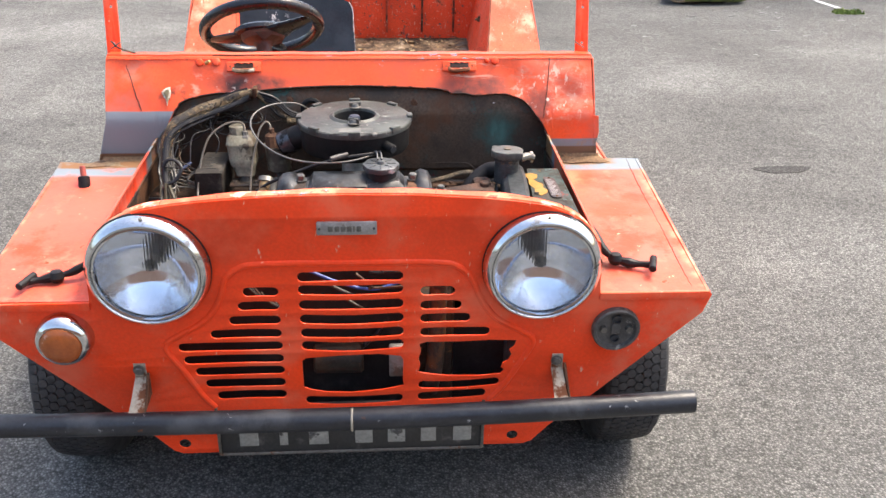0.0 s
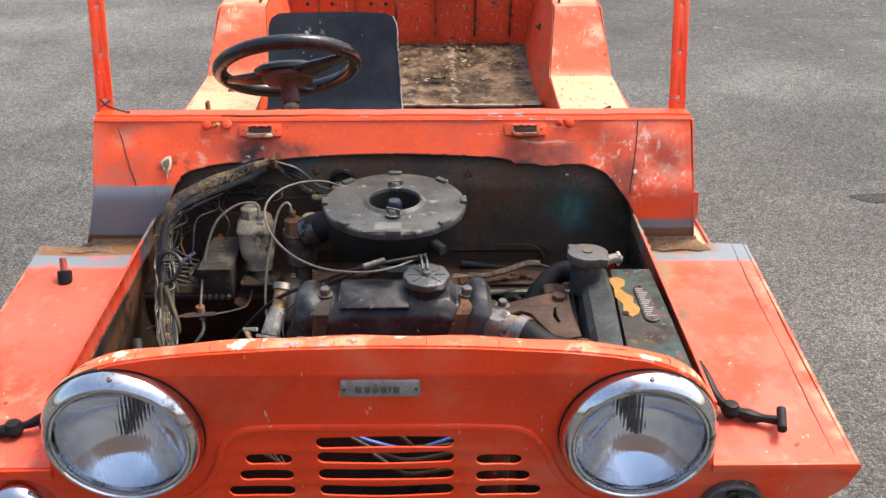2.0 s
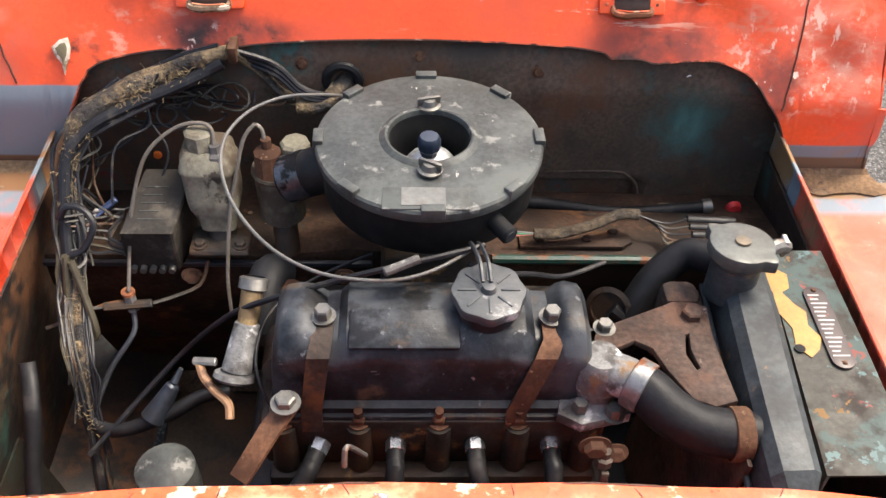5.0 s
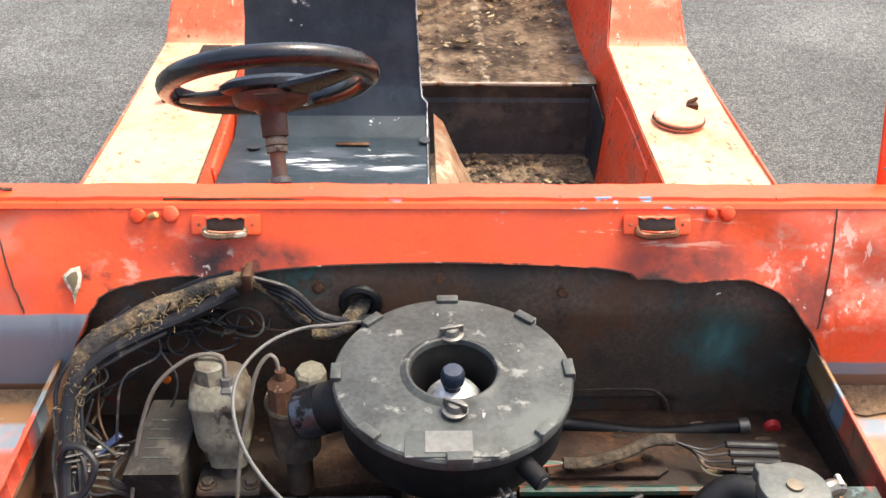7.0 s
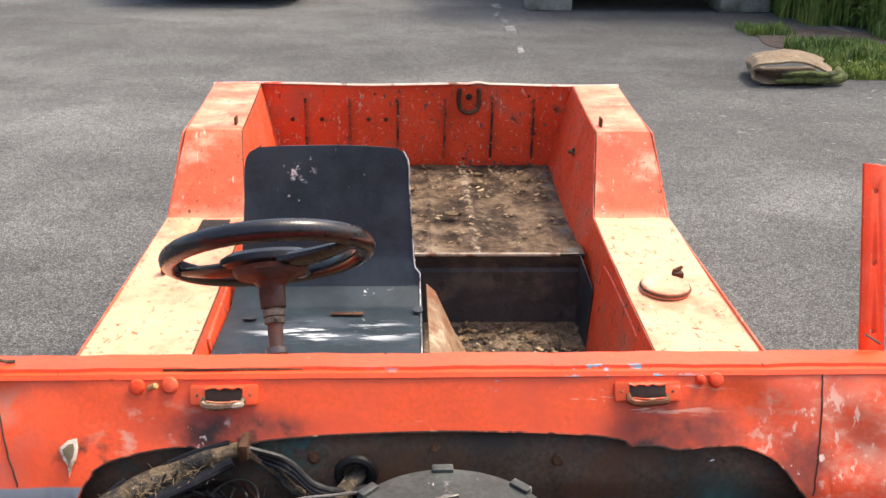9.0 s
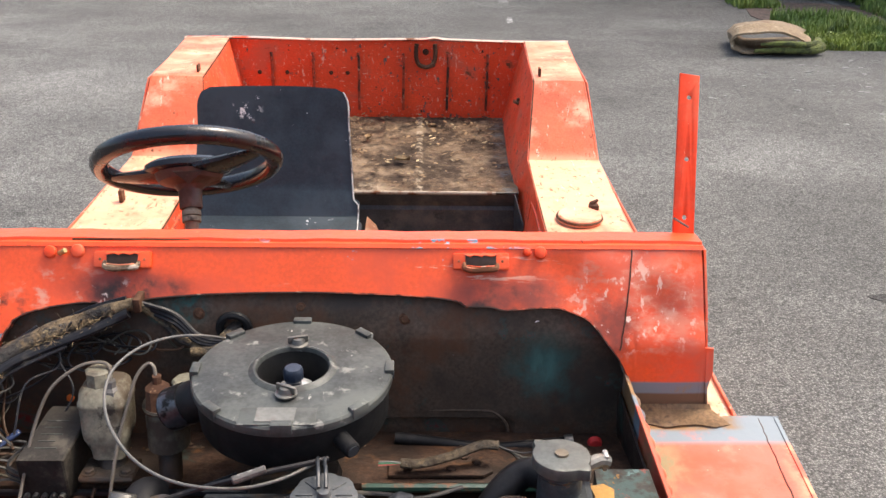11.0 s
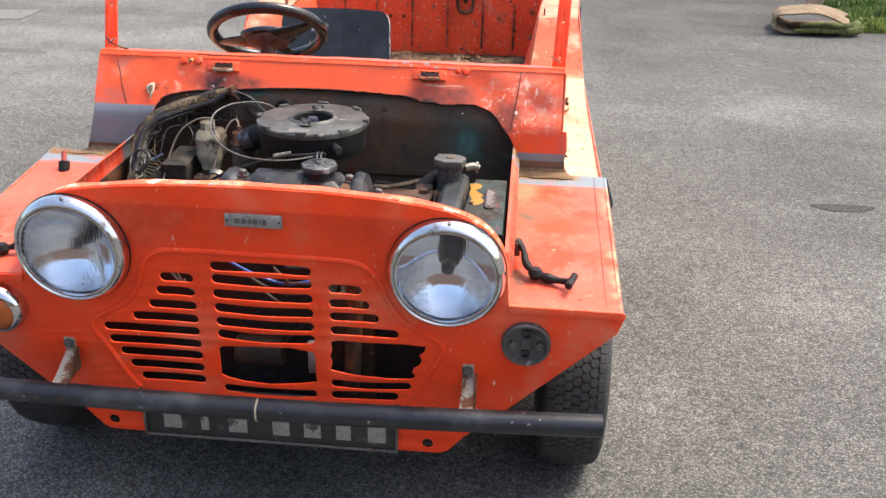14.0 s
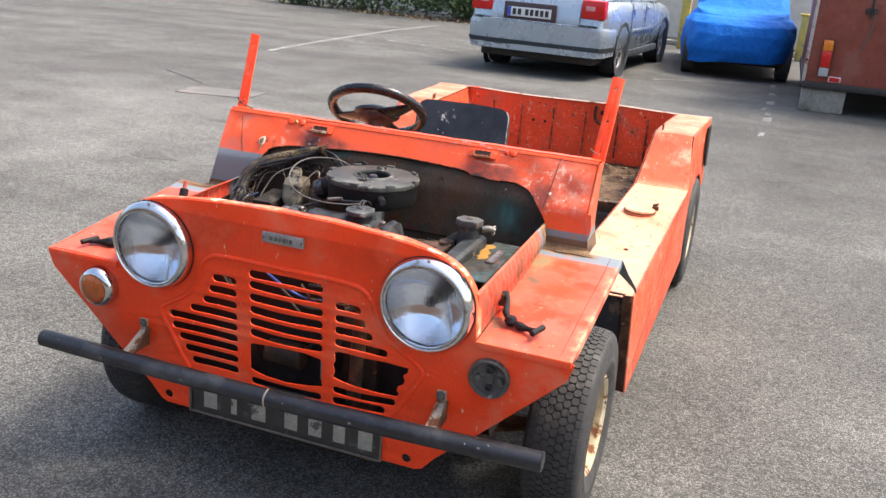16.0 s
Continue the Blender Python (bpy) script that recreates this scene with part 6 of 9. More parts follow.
rc = part("radiator_cap", plate([cap_o], 0.010, m @ Matrix.Translation((0, 0, 0.041)), 0.0025), mat("dull_cap_metal", (0.105, 0.11, 0.10), 0.5, 0.4, (((0.30, 0.24, 0.17), 24, 0.60, 0.68, 0.6), ((0.07, 0.07, 0.065), 12, 0.5, 0.64, 0.6)), (30, 0.15)), radiator, "dull metal radiator cap")
part("cap_disc", lathe([(0, 0.0515), (0.0075, 0.051), (0.008, 0.0485), (0.0125, 0.0478), (0.013, 0.0465)], m, 24), mat("brown_cap_rivet", (0.16, 0.13, 0.09), 0.5, 0.4), rc)
part("overflow_stub", tube([(0.350, 0.336, 0.735), (0.366, 0.344, 0.737), (0.378, 0.348, 0.732)], 0.008, 10, 4), steel, radiator)
part("overflow_tag", box((0.372, 0.342, 0.722), (0.378, 0.356, 0.744), 0.002), alloy, radiator)
part("heater_hose", tube([(0.316, 0.360, 0.700), (0.288, 0.378, 0.692), (0.258, 0.366, 0.672), (0.233, 0.345, 0.640), (0.218, 0.325, 0.60), (0.212, 0.315, 0.55)], 0.018, 16, 5), rubber, car, "black rubber heater hose")
fan = part("fan_shroud", plate([[(0.169, 0.253), (0.175, 0.269), (0.191, 0.273), (0.245, 0.297), (0.265, 0.307), (0.289, 0.297), (0.286, 0.260), (0.288, 0.221), (0.291, 0.179), (0.270, 0.173), (0.252, 0.181), (0.235, 0.214), (0.225, 0.242), (0.208, 0.253), (0.185, 0.242)], [(0.259, 0.260), (0.266, 0.263), (0.263, 0.240), (0.267, 0.216), (0.261, 0.213), (0.254, 0.234)]], 0.005, Matrix.Translation((0, 0, 0.6915)), 0.0015), iron_rust, car, "rusty slotted radiator stay")
part("stay_bolt", hexbolt((0.272, 0.285, 0.694), (0, 0, 1), 0.011, 0.010), iron_rust, fan)
part("tip_bolt", hexbolt((0.180, 0.268, 0.694), (0, 0, 1), 0.008, 0.010), steel, fan)
part("shroud_side", sheet(lambda u, v: (0.292 - 0.03 * v, 0.12 + 0.22 * u, 0.675 - 0.30 * v), 8, 6, 0.004), iron_rust, fan)
part("shroud_lug", box((0.247, 0.300, 0.60), (0.288, 0.335, 0.700), 0.012), iron_rust, fan)
mm = axis_m((0.206, 0.345, 0.640), (0.190, 0.318, 0.655))[0]
horn = part("round_bracket", lathe([(0, 0.0), (0.024, 0.001), (0.026, 0.004), (0.020, 0.006), (0.019, 0.003), (0, 0.002)], mm, 24), oily_iron, car, "small round engine mounting disc")
part("socket", rod((0.206, 0.340, 0.644), (0.228, 0.330, 0.630), 0.010, 0.008, 10), rubber, horn)
# painted ledge beside the radiator with its data plate
ledge = part("side_ledge", strip([[(0.372, 0.382, 0.6915), (0.362, 0.24, 0.6915), (0.352, 0.10, 0.6885)], [(0.4375, 0.382, 0.6915), (0.4375, 0.24, 0.6915), (0.4375, 0.10, 0.6885)], [(0.4385, 0.382, 0.675), (0.4385, 0.24, 0.675), (0.4385, 0.10, 0.673)]], 0.003), yellow_paint, car, "ledge with yellow and green paint layers")
part("ledge_face", strip([[(0.372, 0.382, 0.694), (0.352, 0.10, 0.691)], [(0.374, 0.382, 0.30), (0.354, 0.10, 0.30)]], 0.003), bay_paint, ledge)
# flat black disc: the shade in a ledge hole, given as colour
part("black_hole", lathe([(0, 0.0004), (0.0055, 0.0004), (0.0055, 0)], Matrix.Translation((0.3705, 0.241, 0.6960)), 18), mat("hole_disc_black", (0.004, 0.004, 0.004), 0.9), ledge)
part("yellow_patch", plate([[(0.3925, 0.378), (0.4087, 0.382), (0.42, 0.372), (0.4162, 0.352), (0.4068, 0.346), (0.4143, 0.33), (0.4238, 0.318), (0.42, 0.3), (0.4286, 0.284), (0.4219, 0.268), (0.4106, 0.258), (0.3992, 0.272), (0.403, 0.296), (0.3944, 0.318), (0.3972, 0.345)]], 0.0006, Matrix.Translation((-0.0315, -0.028, 0.6952))), mat("yellow_paint", (0.34, 0.17, 0.022), 0.5, 0, (((0.14, 0.085, 0.035), 24, 0.55, 0.63, 0.6),)), ledge, "yellow paint patch")
pill = [(0.428 + 0.0115 * math.cos(a), 0.318 + 0.0115 * math.sin(a)) for a in np.linspace(0, math.pi, 10)] + [(0.428 + 0.0115 * math.cos(a), 0.232 + 0.0115 * math.sin(a)) for a in np.linspace(math.pi, 2 * math.pi, 10)]
vin = part("data_plate", plate([pill], 0.0016, Matrix.Translation((-0.0195, -0.005, 0.6960)), 0.0004), mat("data_plate_metal", (0.045, 0.032, 0.030), 0.4, 0.2, (((0.22, 0.06, 0.045), 40, 0.64, 0.67, 0.5),)), ledge, "small riveted data plate")
for k in range(15):
    part("plain_bar", box((0.4000 + 0.001 * (k % 2), 0.230 + 0.0058 * k, 0.6970), (0.4170 - 0.0025 * (k * 7 % 4), 0.2318 + 0.0058 * k, 0.6974)), mat("plate_bar_pale", (0.36, 0.35, 0.34), 0.5) if k == 0 else bpy.data.materials["plate_bar_pale"], vin)
for y in (0.227, 0.324):
    part("rivet", lathe([(0, 0.0022), (0.002, 0.002), (0.003, 0)], Matrix.Translation((0.4085, y - 0.005, 0.6968)), 12), rusty, vin)

# air filter
fm = Matrix.Translation((0.005, 0.452, 0.0185)) @ Matrix.Diagonal((0.962, 0.962, 1.0, 1.0))
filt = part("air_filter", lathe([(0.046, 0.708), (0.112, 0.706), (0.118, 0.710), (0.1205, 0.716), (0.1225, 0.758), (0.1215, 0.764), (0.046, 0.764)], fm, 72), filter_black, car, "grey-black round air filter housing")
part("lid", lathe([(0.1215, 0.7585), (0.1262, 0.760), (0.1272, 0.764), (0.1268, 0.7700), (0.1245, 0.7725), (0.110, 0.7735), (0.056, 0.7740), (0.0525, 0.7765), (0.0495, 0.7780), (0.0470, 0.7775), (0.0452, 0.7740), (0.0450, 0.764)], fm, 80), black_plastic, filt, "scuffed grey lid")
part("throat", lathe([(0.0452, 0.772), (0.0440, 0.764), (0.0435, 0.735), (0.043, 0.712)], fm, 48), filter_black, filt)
for a in range(8):
    m = fm @ Matrix.Rotation(a * math.pi / 4 + 0.02, 4, "Z")
    part("edge_clip", box((0.117, -0.0125, 0.764), (0.1285, 0.0125, 0.7775), 0.0015, m), black_plastic, filt)
for s, yy in ((1, 0.505), (-1, 0.392)):
    part("strap_pad", box((-0.006, min(yy, 0.452 + s * 0.046), 0.7915), (0.016, max(yy, 0.452 + s * 0.046), 0.796), 0.002), black_plastic, filt)
    wn_ = part("wing_nut", lathe([(0, 0.010), (0.007, 0.009), (0.0095, 0.003), (0.013, 0.002), (0.013, 0)], Matrix.Translation((0.005, yy, 0.795)), 20), steel, filt)
    part("wings", box((-0.013, -0.0018, 0.003), (0.013, 0.0018, 0.012), 0.001, Matrix.Translation((0.005, yy, 0.795)) @ Matrix.Rotation(radians(15 if s > 0 else -28), 4, "Z")), steel, wn_)
part("paper_label", box((-0.024, 0.340, 0.792), (0.020, 0.367, 0.7933)), mat("faded_label", (0.125, 0.125, 0.115), 0.7, 0, (((0.12, 0.11, 0.1), 30, 0.55, 0.65, 0.7),)), filt, "faded sticker")
part("label_panel", box((-0.043, 0.335, 0.791), (0.044, 0.368, 0.7925), 0.0008), black_plastic, filt)
carb = part("carburettor", lathe([(0, 0.758), (0.014, 0.757), (0.024, 0.752), (0.030, 0.744), (0.032, 0.730), (0.034, 0.726), (0.034, 0.62), (0, 0.62)], fm @ Matrix.Translation((0.002, 0.000, -0.006)), 32), mat("bare_cast_alloy", (0.55, 0.56, 0.56), 0.4, 0.6, (((0.25, 0.24, 0.22), 26, 0.54, 0.66, 0.5),), (30, 0.15), (60, 0.4, 0.002)), car, "aluminium carburettor top")
part("damper_cap", lathe([(0, 0.776), (0.0105, 0.775), (0.013, 0.771), (0.013, 0.760), (0.010, 0.756), (0.010, 0.745)], fm, 10), mat("blue_black_cap", (0.02, 0.028, 0.045), 0.35), carb, "dark blue damper cap")
part("inlet_pipe", rod((0.066, 0.362, 0.760), (0.086, 0.334, 0.757), 0.010, None, 16, 0.002), filter_black, filt)
# thin black disc on the pipe's end, its bore's shade as colour
part("pipe_bore", rod((0.0858, 0.3342, 0.757), (0.0864, 0.3334, 0.7569), 0.0070, None, 14), black_steel, filt)
part("intake_duct", tube([(-0.085, 0.450, 0.752), (-0.112, 0.450, 0.748), (-0.134, 0.452, 0.738), (-0.152, 0.456, 0.728)], 0.025, 18, 5, radii=[0.030, 0.027, 0.026, 0.025]), filter_black, filt)
clamp_foil = mat("dark_foil_tape", (0.10, 0.105, 0.12), 0.35, 0.7, (((0.012, 0.012, 0.012), 26, 0.48, 0.54, 0.5),), (30, 0.2))
part("duct_clamp", tube([(-0.126, 0.451, 0.7425), (-0.150, 0.4555, 0.7295)], 0.0272, 22, 2), clamp_foil, filt, "dark foil duct clamp")
part("inlet_manifold", box((-0.05, 0.38, 0.53), (0.07, 0.50, 0.62), 0.02), oily_iron, engine)

# master cylinders and control box
mc = part("master_cylinder", loft([[(-0.252 + rx * math.copysign(abs(math.cos(a)) ** 0.42, math.cos(a)), 0.517 + ry * math.copysign(abs(math.sin(a)) ** 0.42, math.sin(a)), z) for a in np.linspace(0.13, 2 * math.pi + 0.13, 24, endpoint=False)] for z, rx, ry in ((0.606, 0.022, 0.021), (0.622, 0.0235, 0.022), (0.634, 0.027, 0.025), (0.644, 0.0305, 0.028), (0.660, 0.0315, 0.029), (0.698, 0.0315, 0.029), (0.701, 0.033, 0.030), (0.706, 0.033, 0.030), (0.709, 0.031, 0.029), (0.724, 0.029, 0.027), (0.731, 0.024, 0.022))]), white_plastic, car, "yellowed plastic fluid reservoir", 40)
part("cap", lathe([(0, 0.755), (0.014, 0.755), (0.0175, 0.752), (0.0175, 0.730), (0, 0.728)], Matrix.Translation((-0.256, 0.512, 0)), 8), white_plastic, mc)
part("cylinder", rod((-0.252, 0.516, 0.585), (-0.252, 0.516, 0.612), 0.020, 0.018, 18, 0.003), oily_iron, mc)
part("cylinder_flange", box((-0.290, 0.478, 0.575), (-0.214, 0.528, 0.588), 0.006), oily_iron, mc)
for x in (-0.276, -0.226):
    part("flange_bolt", hexbolt((x, 0.490, 0.588), (0, 0, 1), 0.007, 0.007), oily_iron, mc)
part("pipe_union", lathe([(0, 0.0), (0.011, 0.0), (0.011, 0.022), (0.007, 0.026), (0.007, 0.036), (0, 0.036)], Matrix.Translation((-0.238, 0.500, 0.706)), 6), grey_cast, mc)
mc2 = part("master_cylinder", lathe([(0.026, 0.62), (0.028, 0.622), (0.029, 0.690), (0.032, 0.694), (0.031, 0.698), (0.027, 0.696), (0.026, 0.690), (0, 0.690)], Matrix.Translation((-0.172, 0.515, 0)), 28), mat("grimy_tin", (0.085, 0.072, 0.052), 0.5, 0.4, (((0.05, 0.035, 0.025), 14, 0.48, 0.6, 0.7),), spec=0.25), car, "grimy tin reservoir can")
part("rusty_union", lathe([(0, 0.748), (0.006, 0.747), (0.006, 0.735), (0.011, 0.733), (0.016, 0.728), (0.017, 0.70), (0.019, 0.69), (0, 0.688)], Matrix.Translation((-0.180, 0.505, 0)), 10), rusty, mc2, "rusty brass union")
part("cap", lathe([(0, 0.722), (0.015, 0.722), (0.018, 0.718), (0.018, 0.700), (0, 0.69)], Matrix.Translation((-0.152, 0.535, 0)), 8), white_plastic, mc2)
part("cylinder", rod((-0.172, 0.515, 0.556), (-0.172, 0.515, 0.625), 0.016, None, 16), oily_iron, mc2)
sec = []
for x in (-0.341, -0.339, -0.284, -0.282):
    e = 0.002 if x in (-0.341, -0.282) else 0
    sec.append([(x, 0.424 + e, 0.616 + e), (x, 0.422 + e, 0.676 - e), (x + 0.010, 0.510 - e, 0.690 - e), (x + 0.010, 0.522 - e, 0.688 - e), (x + 0.010, 0.522 - e, 0.604 + e)])
cb = part("control_box", loft(sec), mat("grey_black_bakelite", (0.024, 0.021, 0.018), 0.6, 0, (((0.075, 0.065, 0.052), 24, 0.52, 0.68, 0.7),), (30, 0.2), spec=0.2), car, "grey-black voltage regulator box")
for k in range(5):
    part("plain_bar", box((-0.324, 0.442 + 0.012 * k, 0.6788 + 0.0019 * k), (-0.296 - 0.006 * (k % 2), 0.4437 + 0.012 * k, 0.6798 + 0.0019 * k)), black_plastic, cb)
b = B()
for k in range(5):
    add(b, rod((-0.334 + 0.011 * k, 0.416, 0.622), (-0.334 + 0.011 * k, 0.426, 0.622), 0.004, None, 8))
part("terminal", b, steel, cb)
part("orange_cap", lathe([(0, 0.008), (0.005, 0.006), (0.006, 0)], basis((-0.338, 0.602, 0.650), (1, 0, 0), (0, 0, 1)), 12), mat("orange_plastic", (0.8, 0.16, 0.02), 0.5), bulkhead)
part("mount_bar", box((-0.448, 0.440, 0.6055), (-0.06, 0.447, 0.6125), 0.0015), black_steel, bulkhead)

# brake pipes, valve and small fittings
tee = part("brake_tee", rod((-0.367, 0.452, 0.505), (-0.367, 0.452, 0.535), 0.008, None, 6, 0.001), grey_cast, car, "dull brass brake pipe junction")
part("copper_washer", lathe([(0.004, 0.0), (0.0085, 0.0), (0.0085, 0.005), (0.004, 0.005)], Matrix.Translation((-0.367, 0.452, 0.536)), 14), mat("copper_orange", (0.22, 0.08, 0.035), 0.5, 0.4), tee)
part("tee_arm", rod((-0.400, 0.445, 0.518), (-0.340, 0.450, 0.520), 0.006, None, 8, 0.001), oily_iron, tee)
part("brake_pipe", tube([(-0.400, 0.445, 0.518), (-0.43, 0.438, 0.518), (-0.449, 0.425, 0.520)], 0.0026, 8, 4), grey_cast, tee)
part("brake_pipe", tube([(-0.340, 0.450, 0.520), (-0.31, 0.470, 0.515), (-0.285, 0.485, 0.52), (-0.270, 0.490, 0.56)], 0.0026, 8, 4), oily_iron, tee)
part("brake_pipe", tube([(-0.367, 0.452, 0.505), (-0.372, 0.440, 0.47), (-0.40, 0.40, 0.44), (-0.42, 0.34, 0.40)], 0.0035, 8, 4), black_steel, tee)
brass = mat("tarnished_brass", (0.22, 0.15, 0.065), 0.5, 0.5, (((0.12, 0.08, 0.04), 20, 0.5, 0.6, 0.7),))
valve = part("heater_valve", rod((-0.186, 0.355, 0.655), (-0.192, 0.325, 0.622), 0.012, 0.011, 16), brass, car, "brass and alloy heater valve")
part("valve_clip", lathe([(0.012, -0.008), (0.016, -0.006), (0.016, 0.006), (0.012, 0.008)], axis_m((-0.185, 0.358, 0.658), (-0.190, 0.335, 0.632))[0], 20), steel, valve)
part("valve_body", rod((-0.191, 0.330, 0.626), (-0.205, 0.295, 0.578), 0.014, 0.017, 16, 0.003), corroded, valve)
part("valve_flange", lathe([(0, 0), (0.022, 0.0), (0.023, 0.006), (0.018, 0.010), (0, 0.010)], axis_m((-0.206, 0.292, 0.580), (-0.212, 0.272, 0.556))[0], 24), corroded, valve)
part("valve_lever", tube([(-0.246, 0.302, 0.586), (-0.240, 0.290, 0.574), (-0.228, 0.280, 0.562), (-0.214, 0.270, 0.552), (-0.212, 0.258, 0.540)], 0.0052, 8, 4), mat("copper_lever", (0.22, 0.12, 0.06), 0.5, 0.3, ((DARKRUST, 30, 0.5, 0.62, 0.7),)), valve)
part("lever_bolt", rod((-0.252, 0.303, 0.588), (-0.226, 0.300, 0.590), 0.005, None, 8, 0.001), steel, valve)
stay = part("engine_stay", strip([[(-0.148, 0.240, 0.606), (-0.130, 0.226, 0.606)], [(-0.170, 0.224, 0.580), (-0.152, 0.208, 0.580)], [(-0.205, 0.196, 0.525), (-0.186, 0.182, 0.525)]], 0.005), rusty, car, "rusty steel engine stay")
part("stay_nut", hexbolt((-0.142, 0.232, 0.607), (0, 0, 1), 0.011, 0.012), steel, stay)
dark_alloy = mat("grimy_blue_grey_alloy", (0.024, 0.032, 0.042), 0.5, 0.3, (((0.04, 0.035, 0.03), 16, 0.5, 0.62, 0.6),), (25, 0.25))
coil = part("clutch_cylinder", rod((-0.302, 0.352, 0.478), (-0.330, 0.325, 0.440), 0.009, 0.016, 18, 0.003), dark_alloy, car, "aluminium hydraulic cylinder")
part("bleed_nipple", rod((-0.301, 0.353, 0.480), (-0.292, 0.362, 0.496), 0.005, 0.003, 8), dark_alloy, coil)
dist = part("distributor_cap", lathe([(0, 0.052), (0.020, 0.050), (0.034, 0.040), (0.036, 0.0), (0.030, -0.06), (0, -0.06)], Matrix.Translation((-0.292, 0.238, 0.43)), 24), black_plastic, car)
part("gear_lever_box", box((-0.33, 0.15, 0.20), (-0.19, 0.42, 0.40), 0.02), oily_iron, engine)
part("arch_panel", sheet(lambda u, v: (-0.474 + 0.03 * math.sin(u * math.pi / 2), 0.10 + 0.20 * v, 0.46 - 0.20 * u), 10, 8, 0.003), mat("green_brown_arch_paint", (0.020, 0.017, 0.012), 0.6, 0, (((0.07, 0.03, 0.014), 9, 0.5, 0.62, 0.7), ((0.03, 0.075, 0.06), 6, 0.55, 0.66, 0.6))), car, "green and rusty inner arch")

# cables, hoses and the wiring loom
grey_brown = mat("grey_brown_hose", (0.095, 0.082, 0.068), 0.45, 0, (((0.09, 0.07, 0.05), 18, 0.52, 0.62, 0.6),), spec=0.3)
part("fluid_hose", tube([(-0.238, 0.500, 0.742), (-0.240, 0.508, 0.758), (-0.253, 0.512, 0.764), (-0.282, 0.51, 0.757), (-0.318, 0.50, 0.725), (-0.345, 0.49, 0.657), (-0.360, 0.478, 0.59), (-0.367, 0.455, 0.538)], 0.0024, 10, 6), grey_brown, car, "grey fluid hose")
part("fluid_hose", tube([(-0.181, 0.505, 0.745), (-0.184, 0.508, 0.760), (-0.192, 0.508, 0.764), (-0.205, 0.50, 0.747), (-0.216, 0.49, 0.706), (-0.230, 0.478, 0.646), (-0.241, 0.46, 0.561), (-0.243, 0.45, 0.50)], 0.0024, 10, 6), grey_brown, car, "grey fluid hose")
part("speedometer_cable", tube([(-0.094, 0.557, 0.772), (-0.119, 0.517, 0.800), (-0.153, 0.503, 0.806), (-0.185, 0.479, 0.806), (-0.206, 0.447, 0.800), (-0.211, 0.416, 0.790), (-0.201, 0.378, 0.780), (-0.181, 0.344, 0.770), (-0.149, 0.311, 0.760), (-0.109, 0.289, 0.753), (-0.065, 0.280, 0.750), (-0.023, 0.281, 0.750), (0.014, 0.297, 0.750), (0.047, 0.321, 0.752), (0.059, 0.327, 0.752)], 0.0019, 10, 5), wire_grey, car, "pale grey cable loop")
part("throttle_cable", tube([(-0.350, 0.216, 0.550), (-0.271, 0.298, 0.600), (-0.215, 0.303, 0.660), (-0.170, 0.294, 0.700), (-0.087, 0.293, 0.735), (-0.023, 0.298, 0.752), (0.036, 0.315, 0.755), (0.059, 0.324, 0.755)], 0.0032, 8, 5), wire_black, car, "black throttle cable")
part("cable_joint", rod((-0.040, 0.283, 0.757), (-0.006, 0.298, 0.761), 0.0048, None, 10, 0.001), grey_cast, car)
part("thin_cable", tube([(-0.055, 0.368, 0.700), (-0.098, 0.352, 0.690), (-0.136, 0.326, 0.685), (-0.161, 0.291, 0.680), (-0.167, 0.247, 0.670), (-0.156, 0.216, 0.650), (-0.137, 0.210, 0.620), (-0.113, 0.203, 0.580)], 0.0017, 8, 6), wire_black, car)
loom = part("wiring_loom", tube([(-0.222, 0.570, 0.822), (-0.281, 0.565, 0.804), (-0.345, 0.548, 0.781), (-0.398, 0.532, 0.747), (-0.428, 0.525, 0.68), (-0.440, 0.512, 0.60)], 0.013, 12, 8, radii=[0.008, 0.0115, 0.010, 0.0125, 0.011, 0.013, 0.010, 0.012, 0.009, 0.008]), wrap, car, "wiring loom in frayed cloth wrap")
part("loom_clip", box((-0.221, 0.560, 0.812), (-0.211, 0.592, 0.832), 0.002), rusty, loom)
part("loom_strand", tube([(-0.227, 0.56, 0.813), (-0.283, 0.55, 0.788), (-0.334, 0.54, 0.769), (-0.379, 0.525, 0.75), (-0.410, 0.51, 0.718), (-0.424, 0.49, 0.659), (-0.430, 0.46, 0.586), (-0.430, 0.42, 0.505), (-0.420, 0.37, 0.455), (-0.404, 0.31, 0.40), (-0.395, 0.26, 0.33)], 0.0072, 10, 6), wire_black, loom)
part("loom_strand", tube([(-0.430, 0.495, 0.63), (-0.424, 0.455, 0.565), (-0.424, 0.41, 0.50), (-0.414, 0.36, 0.445), (-0.400, 0.31, 0.39), (-0.390, 0.27, 0.33)], 0.0085, 10, 5), wrap, loom)
for k in range(3):
    d = 0.006 * k
    part("loom_strand", tube([(-0.215, 0.572 + d * 0.4, 0.822 - d), (-0.171, 0.572, 0.805 - d * 1.2), (-0.142, 0.57, 0.774 - d), (-0.111, 0.57, 0.764 - d * 0.5), (-0.084, 0.575, 0.764)], 0.0036, 8, 6), wire_black, loom)
part("loom_strand", tube([(-0.215, 0.57, 0.82), (-0.192, 0.58, 0.793), (-0.17, 0.58, 0.762), (-0.155, 0.582, 0.752)], 0.006, 8, 5), wrap, loom)
part("loom_sleeve", tube([(-0.150, 0.575, 0.745), (-0.119, 0.573, 0.749), (-0.100, 0.580, 0.768), (-0.090, 0.592, 0.778)], 0.0105, 12, 5), wrap, loom)
rnd = random.Random(5)
